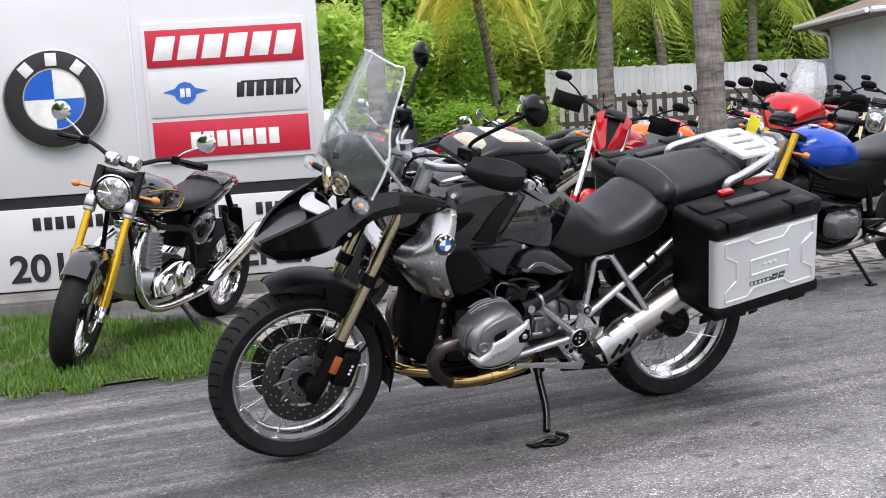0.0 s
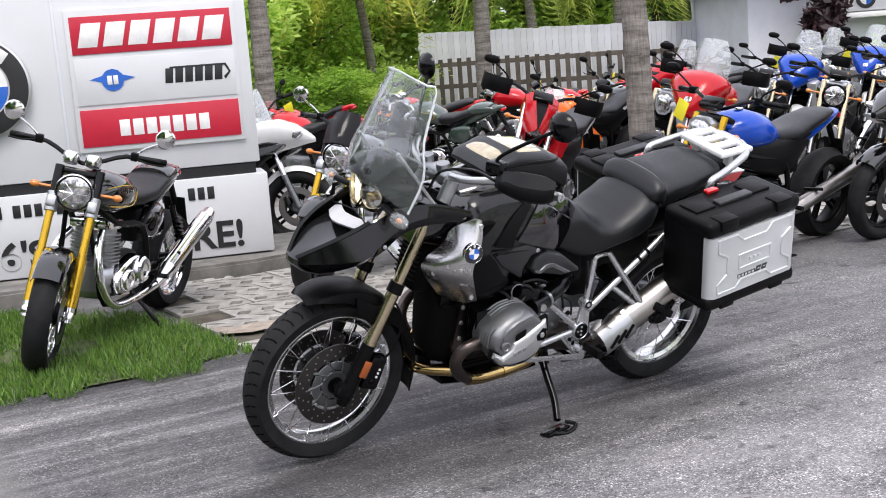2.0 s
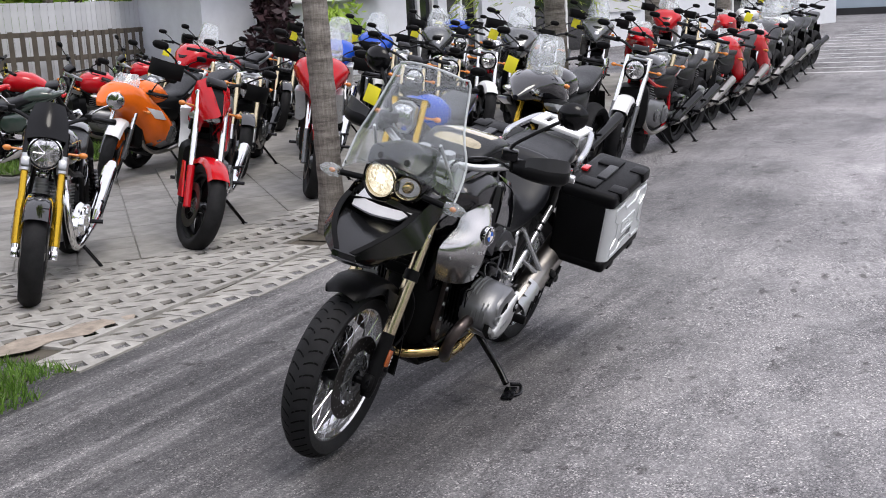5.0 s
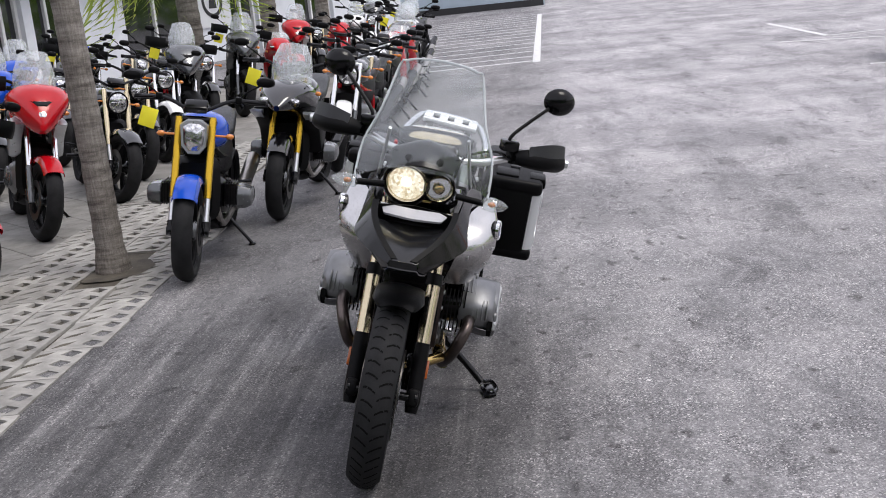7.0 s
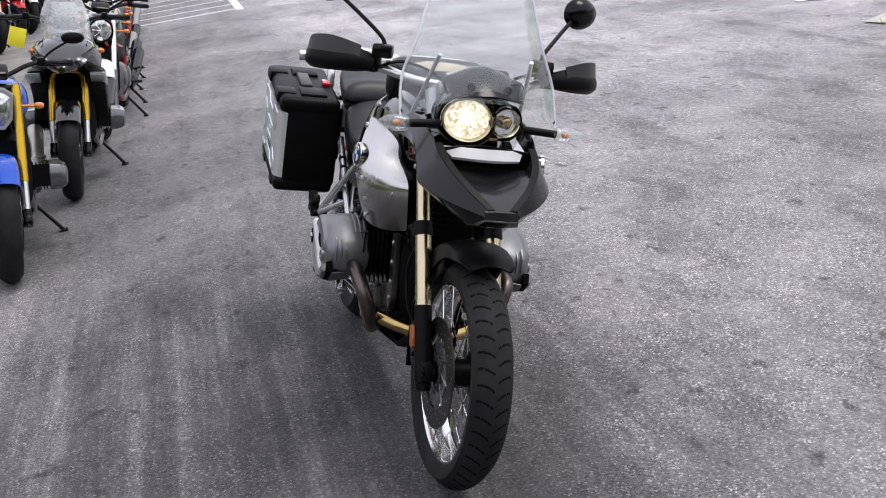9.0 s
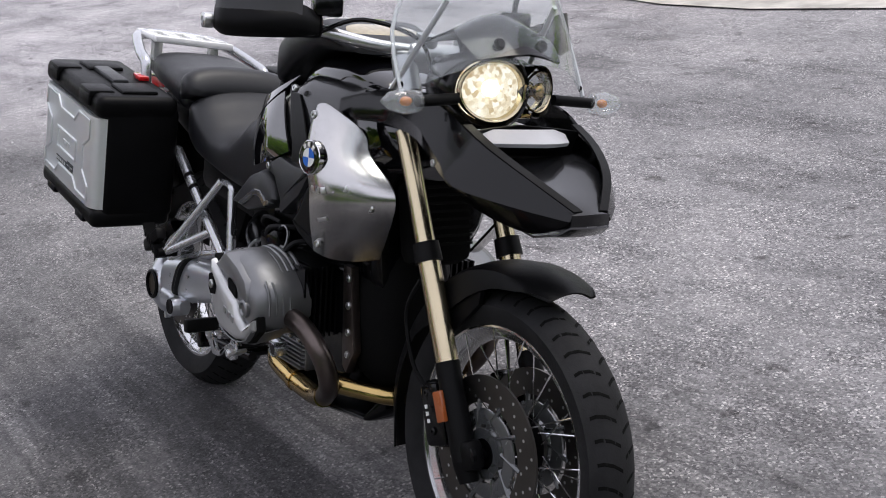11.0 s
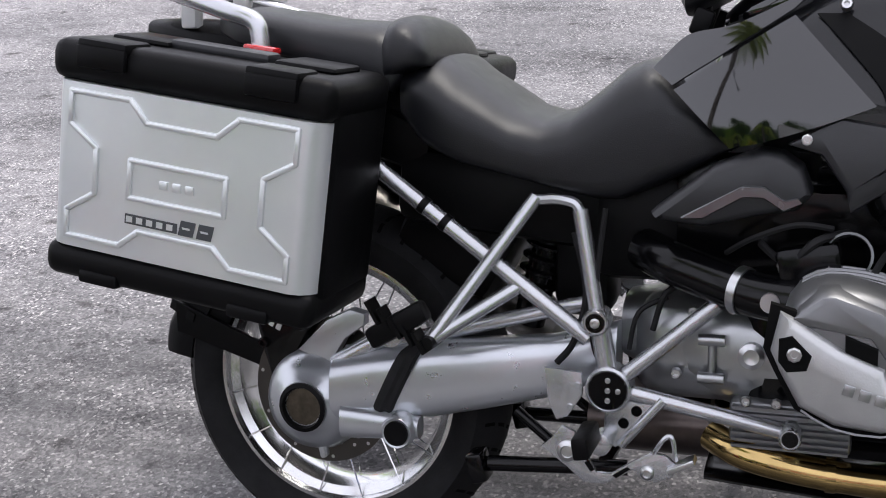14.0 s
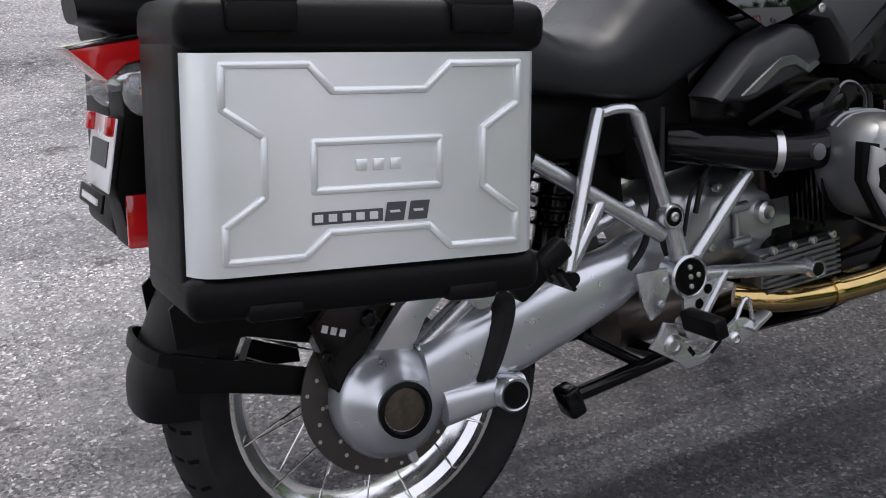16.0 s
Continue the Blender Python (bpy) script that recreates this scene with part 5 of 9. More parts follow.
    pipe(bm, [(0.20, s * 0.10, 0.59), (0.15, s * 0.14, 0.578), (0.08, s * 0.165, 0.56), (0.02, s * 0.19, 0.548), (-0.04, s * 0.21, 0.545)], 0.033, 18)
    it = part("intake", bm, "satin", gs, "black intake tube")
    bm = B()
    box(bm, (-0.05, s * 0.185, 0.60), (0.09, 0.06, 0.055), (0, 10, 0), 0.012)
    part("throttle_body", bm, "satin", it)
    bm = B()
    lathe(bm, [(0.033, 0.0), (0.033, 0.005), (0.0295, 0.006), (0.0285, 0.0)], (-0.102, s * 0.205, 0.614), (0, s, 0.3), 24, closed=True)
    part("bellows_ring", bm, "gunmetal", it, "thin pale ring on the intake")
    bm = B()
    a = Vector((0.05, s * 0.178, 0.553))
    rod(bm, a, a + Vector((-0.012, s * 0.0055, -0.002)), 0.0355, seg=20)
    part("hose_clamp", bm, "alu", it)
    bm = B()
    lathe(bm, [(0.014, -0.02), (0.014, 0.004), (0.001, 0.004)], (0.0, s * 0.232, 0.548), (0, s, 0), 14)
    part("hose_clamp", bm, "alu", it)
    # leads and linkages over the throttle
    for pts, r in (([(-0.10, 0.17, 0.64), (-0.06, 0.215, 0.635), (-0.02, 0.2, 0.60), (0.02, 0.17, 0.62)], 0.006), ([(-0.08, 0.2, 0.65), (-0.03, 0.21, 0.655), (0.03, 0.19, 0.63), (0.07, 0.15, 0.60)], 0.0045), ([(-0.17, 0.16, 0.62), (-0.15, 0.2, 0.615), (-0.13, 0.22, 0.58)], 0.0055)):
        bm = B()
        pipe(bm, [(x, s * y, z) for x, y, z in pts], r, 6)
        part("cable", bm, "rubber", it)
    # header
    bm = B()
    pipe(bm, [(-0.225 + dx, s * 0.24, 0.47), (-0.29 + dx, s * 0.235, 0.455), (-0.335 + dx * 0.5, s * 0.215, 0.40), (-0.325, s * 0.19, 0.335), (-0.26, s * 0.165, 0.285)], 0.0225, 14)
    part("exhaust_header", bm, "blued", gs, "heat-blued exhaust header")
    bm = B()
    pipe(bm, [(-0.27, s * 0.17, 0.29), (-0.20, s * 0.155, 0.272), (-0.08, s * 0.145, 0.272), (0.03, s * 0.135, 0.285), (0.09, s * 0.1, 0.30)], 0.024, 14)
    rod(bm, (-0.10, s * 0.146, 0.272), (-0.085, s * 0.146, 0.272), 0.027, seg=14)
    part("exhaust_pipe", bm, "gold", gs, "gold heat-stained exhaust pipe")
bm = B()
pipe(bm, [(-0.31, 0.16, 0.33), (-0.40, 0.06, 0.315), (-0.42, -0.06, 0.315), (-0.33, -0.16, 0.33)], 0.02, 12)
part("exhaust_crossover", bm, "gold", gs)
bm = B()
rod(bm, (0.10, 0, 0.28), (0.30, 0, 0.28), 0.052, seg=16)
pipe(bm, [(0.2, -0.02, 0.28), (0.28, -0.12, 0.3), (0.36, -0.18, 0.345)], 0.032, 12)
part("collector", bm, "blued", gs)
bm = B()
a, b = Vector((0.33, -0.19, 0.335)), Vector((0.98, -0.215, 0.675))
rod(bm, a, a.lerp(b, 0.12), 0.036, 0.055, 24)
rod(bm, a.lerp(b, 0.12), a.lerp(b, 0.92), 0.057, 0.062, 24)
rod(bm, a.lerp(b, 0.92), b, 0.062, 0.04, 24)
si = part("silencer", bm, "steel", gs, "brushed steel exhaust silencer")
bm = B()
m = basis(b - a)
for t0, t1 in ((-0.02, 0.18),):
    rows = []
    for k in range(9):
        q = t0 + (t1 - t0) * k / 8
        rows.append([a.lerp(b, q) + m @ Vector((0.068 * math.cos(w), 0.068 * math.sin(w), 0)) for w in [radians(d) for d in range(0, 360, 15)]])
    pick = [[p for p in r if p.y < a.y - 0.02] for r in rows]
    sheet(bm, [sorted(r, key=lambda p: p.z) for r in pick], 0.003)
hs = part("heat_shield", bm, "cast", si, "slotted silver heat shield")
# dark bars on the shield paint the shade of its slots
bm = B()
for q in (0.035, 0.085, 0.135):
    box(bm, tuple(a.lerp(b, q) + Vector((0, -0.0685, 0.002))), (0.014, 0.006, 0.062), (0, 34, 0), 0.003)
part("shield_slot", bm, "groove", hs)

# final drive and swinging arm
bm = B()
loops = []
for x, z, w, h, y in ((0.24, 0.425, 0.03, 0.045, 0.085), (0.29, 0.41, 0.036, 0.046, 0.095), (0.345, 0.395, 0.038, 0.05, 0.108), (0.45, 0.378, 0.04, 0.058, 0.12), (0.545, 0.362, 0.04, 0.064, 0.125), (0.64, 0.35, 0.044, 0.058, 0.125), (0.72, 0.33, 0.048, 0.06, 0.122)):
    loops.append([(x, y + w * math.copysign(abs(math.cos(q)) ** 0.6, math.cos(q)), z + h * math.copysign(abs(math.sin(q)) ** 0.75, math.sin(q))) for q in [2 * math.pi * k / 20 for k in range(20)]])
rings(bm, loops)
sw = part("swinging_arm", bm, "silver", gs, "silver single-sided swinging arm")
bm = B()
lathe(bm, [(0.03, -0.05), (0.075, -0.05), (0.09, -0.03), (0.092, 0.0), (0.082, 0.025), (0.06, 0.043), (0.046, 0.05), (0.044, 0.053)], (0.768, 0.12, 0.306), (0, 1, 0), 36)
part("final_drive", bm, "silver", sw, "silver final drive housing")
for w in (215, 260):
    q = radians(w)
    bm = B()
    box(bm, (0.768 + 0.085 * math.cos(q), 0.133, 0.313 + 0.085 * math.sin(q)), (0.05, 0.02, 0.012), (0, -w, 0), 0.004)
    part("drive_rib", bm, "silver", sw)
bm = B()
hull(bm, [(0.56, 0.285, 0.016, 0.018), (0.62, 0.285, 0.018, 0.024), (0.70, 0.285, 0.02, 0.03)], 14, 2.6, 0.158)
lathe(bm, [(0.028, -0.03), (0.028, 0.016), (0.025, 0.02), (0.021, 0.018)], (0.591, 0.172, 0.283), (0, 1, 0), 24)
part("drive_lug", bm, "silver", sw)
bm = B()
plate(bm, [(0.79, 0.395), (0.735, 0.45), (0.69, 0.472), (0.662, 0.466), (0.664, 0.446), (0.70, 0.42), (0.73, 0.375)], 0.12, 0.022, 0.006)
part("drive_web", bm, "silver", sw)
bm = B()
lathe(bm, [(0.041, 0.0), (0.043, 0.01), (0.036, 0.013), (0.034, 0.004), (0.001, 0.004)], (0.768, 0.169, 0.306), (0, 1, 0), 28)
part("hub_cap", bm, "black", sw)
bm = B()
lathe(bm, [(0.021, 0), (0.021, 0.004), (0.001, 0.002)], (0.591, 0.19, 0.283), (0, 1, 0), 20)
part("lug_cap", bm, "black", sw)
bm = B()
lathe(bm, [(0.032, 0.0), (0.001, 0.001)], (0.768, 0.1735, 0.306), (0, 1, 0), 24)
part("hub_bore", bm, surface("dull_bronze", (0.1, 0.085, 0.065), 0.4, 0.8, var=0.3, scale=60), sw, "dull bronze hub cover")
bm = B()
rod(bm, (0.70, 0.13, 0.395), (0.28, 0.09, 0.5), 0.013)
rod(bm, (0.72, 0.135, 0.375), (0.60, 0.135, 0.445), 0.017)
for x, z in ((0.61, 0.44),):
    lathe(bm, [(0.022, -0.012), (0.022, 0.012)], (x, 0.15, z), (0, 1, 0), 18)
part("torque_arm", bm, "tubepaint", sw)
bm = B()
hull(bm, [(0.585, 0.362, 0.048, 0.058), (0.589, 0.362, 0.0525, 0.064), (0.598, 0.361, 0.05, 0.062), (0.605, 0.36, 0.0525, 0.064), (0.614, 0.359, 0.05, 0.061), (0.622, 0.358, 0.046, 0.056)], 28, 3.4, 0.125)
for v in bm.verts:
    v.co.x -= (v.co.z - 0.355) * 0.5
part("rubber_gaiter", bm, "rubber", sw)
bm = B()
plate(bm, [(0.878, 0.452), (0.84, 0.484), (0.76, 0.49), (0.73, 0.465), (0.775, 0.425), (0.80, 0.385), (0.815, 0.325), (0.848, 0.328), (0.862, 0.39)], 0.085, 0.045, 0.008)
bolt(bm, (0.785, 0.13, 0.44), (0, 1, 0), 0.014, 0.008)
bolt(bm, (0.86, 0.13, 0.40), (0, 1, 0), 0.01, 0.008)
part("rear_caliper", bm, "satin", gs, "black rear brake caliper")
bm = B()
for k in range(3):
    box(bm, (0.83 + k * 0.013, 0.1312, 0.43 + k * 0.006), (0.009, 0.002, 0.011), (0, -24, 0))
part("caliper_print", bm, "logowhite", gs)
# hugger
bm = B()
rows = []
for q in (62, 50, 38, 26, 14, 6):
    r = 0.335 + (0.015 if q < 20 else 0.0)
    f = lambda d, yy: (RA[0] + (r - d) * math.cos(radians(q)), yy - 0.03, RA[2] + (r - d) * math.sin(radians(q)))
    rows.append([f(0.06, -0.098), f(0.012, -0.088), f(-0.006, -0.05), f(-0.01, 0), f(-0.006, 0.05), f(0.012, 0.088), f(0.07, 0.102)])
sheet(bm, rows, 0.005, 2)
hug = part("rear_hugger", bm, "black", gs, "black plastic rear mudguard")
for q in (22, 48):
    bm = B()
    g = lambda d, yy, e: (RA[0] + (0.345 - d) * math.cos(radians(q + e)), yy - 0.03, RA[2] + (0.345 - d) * math.sin(radians(q + e)))
    sheet(bm, [[g(0.05, -0.105, e), g(0.0, -0.094, e), g(-0.016, -0.05, e), g(-0.02, 0, e), g(-0.016, 0.05, e), g(0.0, 0.094, e), g(0.06, 0.109, e)] for e in (-1.6, 1.6)], 0.006, 2)
    part("hugger_ridge", bm, "black", hug)
for s in (-1, 1):
    bm = B()
    plate(bm, [(0.83, 0.40), (0.88, 0.415), (0.955, 0.444), (1.06, 0.45), (1.06, 0.51), (1.03, 0.53), (0.917, 0.47), (0.84, 0.45)], s * 0.088 - 0.02, s * 0.008, 0.002)
    part("hugger_arm", bm, "black", hug)
    bm = B()
    plate(bm, [(0.83, 0.325), (0.88, 0.333), (0.96, 0.358), (1.07, 0.39), (1.07, 0.448), (0.965, 0.408), (0.88, 0.376), (0.83, 0.355)], s * 0.088 - 0.02, s * 0.008, 0.002)
    part("hugger_arm", bm, "black", hug)
# shock, battery box, hoses
bm = B()
rod(bm, (0.41, 0.02, 0.44), (0.33, 0.02, 0.72), 0.028)
shk = part("rear_shock", bm, "satin", gs)
for k in range(8):
    bm = B()
    lathe(bm, [(0.03, 0), (0.038, 0.004), (0.038, 0.008), (0.03, 0.012)], (0.40 - k * 0.006, 0.02, 0.48 + k * 0.022), (-0.25, 0, 1), 18)
    part("spring_coil", bm, "satin", shk)
for c_, d_, q in (((0.44, 0, 0.66), (0.36, 0.2, 0.13), -6), ((0.72, 0, 0.80), (0.36, 0.2, 0.12), -18), ((0.21, 0, 0.62), (0.16, 0.2, 0.17), 0), ((0.93, 0, 0.70), (0.10, 0.16, 0.30), 22), ((0.52, -0.02, 0.6), (0.2, 0.14, 0.2), -30), ((0.31, 0, 0.58), (0.1, 0.12, 0.24), 0)):
    bm = B()
    box(bm, c_, d_, (0, q, 0), 0.03)
    part("under_seat_box", bm, "black", gs)
for s in (-1, 1):
    for pts, r in (([(0.30, 0.15, 0.62), (0.28, 0.155, 0.53), (0.30, 0.15, 0.45), (0.33, 0.14, 0.41)], 0.006), ([(0.25, 0.16, 0.66), (0.262, 0.16, 0.56), (0.27, 0.155, 0.46), (0.26, 0.15, 0.42)], 0.0045), ([(0.12, 0.12, 0.55), (0.16, 0.135, 0.53), (0.18, 0.13, 0.47)], 0.005), ([(0.16, 0.12, 0.52), (0.20, 0.145, 0.50), (0.215, 0.14, 0.44)], 0.004)):
        bm = B()
        pipe(bm, [(x, s * y, z) for x, y, z in pts], r, 6)
        part("hose", bm, "rubber", gs)
# stands
fl = Vector((0.041, -0.366, 0.107))
bm = B()
pipe(bm, [(0.10, -0.13, 0.28), (0.085, -0.19, 0.235), (0.07, -0.27, 0.175), tuple(fl + Vector((0.0, 0.03, 0.02)))], 0.014, 10)
rod(bm, (0.12, -0.10, 0.30), (0.10, -0.15, 0.265), 0.022)
sd = part("side_stand", bm, "satin", gs, "black side stand")
bm = B()
box(bm, tuple(fl + Vector((-0.03, 0.0, 0.0))), (0.12, 0.05, 0.012), (-LEAN, 0, 12), 0.005)
pipe(bm, [tuple(fl + Vector((0.03, 0.02, 0.012))), tuple(fl + Vector((0.06, -0.01, 0.008))), tuple(fl + Vector((0.0, -0.035, 0.0))), tuple(fl + Vector((-0.07, -0.01, 0.004)))], 0.008, 8)
part("stand_foot", bm, "satin", sd)
bm = B()
rod(bm, (0.26, -0.12, 0.235), (0.26, 0.12, 0.235), 0.013)
cst = part("centre_stand", bm, "satin", gs, "folded black centre stand")
for s in (-1, 1):
    bm = B()
    rod(bm, (0.22, s * 0.11, 0.235), (0.45, s * 0.13, 0.225), 0.013)
    part("stand_leg", bm, "satin", cst)
    bm = B()
    box(bm, (0.465, s * 0.135, 0.222), (0.03, 0.045, 0.05), (0, 15, 0), 0.006)
    part("stand_foot", bm, "satin", cst)
    bm = B()
    rod(bm, (0.30, s * 0.11, 0.23), (0.41, s * 0.1, 0.31), 0.009)
    part("stand_brace", bm, "satin", cst)

# handlebar group
SB = ST @ Matrix.Translation((0, -0.02, 0.012))
bm = B()
pipe(bm, [(-0.20, 0.44, 1.075), (-0.27, 0.28, 1.075), (-0.36, 0.15, 1.05), (-0.38, 0, 1.045), (-0.36, -0.15, 1.05), (-0.27, -0.28, 1.075), (-0.20, -0.44, 1.075)], 0.013, 10)
hb = part("handlebar", move(bm, SB), "alu", gs, "silver handlebar")
bm = B()
box(bm, (-0.37, 0, 1.03), (0.07, 0.20, 0.05), (0, 25, 0), 0.016)
for s in (-1, 1):
    rod(bm, (-0.40, s * 0.1, 0.96), (-0.37, s * 0.1, 1.03), 0.027, seg=16)
    rod(bm, (-0.37, s * 0.05, 1.02), (-0.38, s * 0.05, 1.08), 0.024, seg=14)
part("top_yoke", move(bm, SB), "cast", hb, "cast aluminium top yoke")
for s in (-1, 1):
    bm = B()
    rod(bm, (-0.255, s * 0.31, 1.075), (-0.20, s * 0.44, 1.075), 0.0175, seg=14)
    box(bm, (-0.275, s * 0.275, 1.08), (0.05, 0.055, 0.05), (0, 0, s * -25), 0.012)
    part("grip", move(bm, SB), "black", hb, "black rubber grip")
    bm = B()
    box(bm, (-0.30, s * 0.25, 1.12), (0.055, 0.06, 0.04), (0, 0, s * -20), 0.008)
    part("brake_reservoir", move(bm, SB), "satin", hb)
    bm = B()
    outer = [(-0.315, 0.25, 1.07), (-0.33, 0.31, 1.075), (-0.31, 0.40, 1.075), (-0.245, 0.462, 1.07), (-0.20, 0.468, 1.07)]
    tall = (0.5, 0.85, 1.0, 0.95, 0.6)
    sheet(bm, [[(x + 0.004, s * y, z + 0.008 - 0.042 * q) for (x, y, z), q in zip(outer, tall)], [(x - 0.015, s * (y + 0.012), z - 0.012) for x, y, z in outer], [(x - 0.015, s * (y + 0.012), z + 0.022) for x, y, z in outer], [(x + 0.006, s * y, z + 0.008 + 0.058 * q) for (x, y, z), q in zip(outer, tall)]], 0.008, 4)
    G = SB @ pose(-0.265, s * 0.365, 1.085) @ Matrix.Diagonal((0.9, 0.84, 0.76, 1)) @ pose(0.265, s * -0.365, -1.085)
    hg = part("handguard", move(bm, G), "black", hb, "black plastic handguard")
    bm = B()
    sheet(bm, [[(x - 0.012, s * (y + 0.008), z + 0.03) for x, y, z in outer[1:]], [(x - 0.002, s * (y + 0.002), z + 0.035 + 0.06 * q) for (x, y, z), q in zip(outer[1:], (0.6, 1.0, 0.95, 0.45))]], 0.005, 4)
    part("handguard_spoiler", move(bm, G), M["dark"], hg)
    bm = B()
    lathe(bm, [(0.015, -0.01), (0.015, 0.01), (0.008, 0.012), (0.006, 0.004), (0.001, 0.004)], (-0.2, s * 0.465, 1.075), (0.1, s, 0), 16)
    part("bar_end", move(bm, SB), "alu", hg)
    bm = B()
    pipe(bm, [(-0.30, s * 0.25, 1.11), (-0.295, s * 0.25, 1.15), (-0.25, s * 0.30, 1.20), (-0.185, s * 0.37, 1.258)], 0.0065, 8)
    mr = part("mirror", move(bm, SB), "black", hb, "black round mirror on a stem")
    bm = B()
    lathe(bm, [(0.004, -0.028), (0.026, -0.023), (0.046, -0.007), (0.05, 0.006), (0.046, 0.011)], (0, 0, 0), (1, 0, 0), 24)
    move(bm, pose(-0.17, s * 0.405, 1.285, 0, 0, s * -8) @ Matrix.Diagonal((1, 1.15, 0.98, 1)))
    part("mirror_shell", move(bm, SB), "satin", mr)
    bm = B()
    lathe(bm, [(0.046, 0.0), (0.001, 0.0)], (0, 0, 0), (1, 0, 0), 24)
    move(bm, pose(-0.157, s * 0.405, 1.285, 0, 0, s * -8) @ Matrix.Diagonal((1, 1.15, 0.98, 1)))
    part("mirror_glass", move(bm, SB), "mirror", mr)
    bm = B()
    pipe(bm, [(-0.30, s * 0.26, 1.07), (-0.36, s * 0.2, 1.10), (-0.42, s * 0.1, 1.07), (-0.45, s * 0.08, 1.0)], 0.005, 6)
    pipe(bm, [(-0.29, s * 0.27, 1.07), (-0.31, s * 0.33, 1.075), (-0.26, s * 0.43, 1.07)], 0.005, 6)
    part("lever", move(bm, SB), "satin", hb)

# tail lamp, plate, reflectors
bm = B()
plate(bm, [(0.99, 0.893), (1.122, 0.892), (1.078, 0.844), (1.05, 0.862), (0.99, 0.868)], -0.062, 0.124, 0.004)
tl = part("tail_lamp", move(bm, pose(0, 0, -0.013)), "redl", gs, "red and clear wedge-shaped tail lamp")
bm = B()
plate(bm, [(0.99, 0.9), (1.128, 0.897), (1.122, 0.8925), (0.99, 0.8935)], -0.064, 0.128, 0.001)
part("lamp_trim", move(bm, pose(0, 0, -0.013)), "chrome", tl, "bright trim along the lamp's upper edge")
bm = B()
plate(bm, [(0.99, 0.867), (1.05, 0.861), (1.0775, 0.8425), (1.112, 0.838), (1.108, 0.829), (0.99, 0.827)], -0.058, 0.116, 0.004)
part("tail_lamp_clear", move(bm, pose(0, 0, -0.013)), "flasher", tl, "clear lower half of the lamp")
bm = B()
box(bm, (1.03, 0, 0.842), (0.07, 0.09, 0.018), (0, 0, 0), 0.006)
part("lamp_reflector", move(bm, pose(0, 0, -0.013)), "chrome", tl)
bm = B()
plate(bm, [(1.0, 0.826), (1.06, 0.826), (1.066, 0.77), (1.094, 0.69), (1.09, 0.60), (1.04, 0.60), (1.03, 0.70), (1.0, 0.78)], -0.05, 0.1, 0.006)
pl = part("plate_holder", bm, "black", gs, "black plastic plate holder under the tail")
bm = B()
box(bm, (1.096, 0, 0.735), (0.003, 0.178, 0.10), (0, -18, 0), 0.001)
np_ = part("number_plate", bm, "white", pl, "white number plate with dark bars")
bm = B()
box(bm, (1.0985, 0, 0.735), (0.002, 0.12, 0.035), (0, -18, 0))
part("plate_bar", bm, "print", np_)
bm = B()
box(bm, (1.1215, 0, 0.675), (0.004, 0.178, 0.026), (0, -18, 0), 0.001)
df = part("dealer_frame", bm, "black", np_)
bm = B()
box(bm, (1.1245, 0, 0.675), (0.002, 0.12, 0.009), (0, -18, 0))
part("frame_bar", bm, "logowhite", df)
bm = B()
box(bm, (1.068, 0.056, 0.637), (0.044, 0.01, 0.074), (0, -7, 0), 0.003)
part("rear_reflector", bm, "redl", pl, "upright red side reflector")
for y in (-0.075, 0.075):
    bm = B()
    box(bm, (1.09, y, 0.773), (0.012, 0.02, 0.026), (0, -18, 0), 0.003)
    part("plate_bolt", bm, "redl", pl, "red plate fixing")
for s in (-1, 1):
    bm = B()
    rod(bm, (1.03, s * 0.05, 0.82), (1.04, s * 0.11, 0.815), 0.009)
    i = part("rear_indicator", bm, "black", gs)
    bm = B()
    ball(bm, (1.047, s * 0.125, 0.812), (0.027, 0.034, 0.03), 14)
    part("indicator_lens", bm, "flasher", i)
    bm = B()
    ball(bm, (1.04, s * 0.125, 0.812), (0.012, 0.016, 0.012), 10)
    part("indicator_bulb", bm, "amber", i)


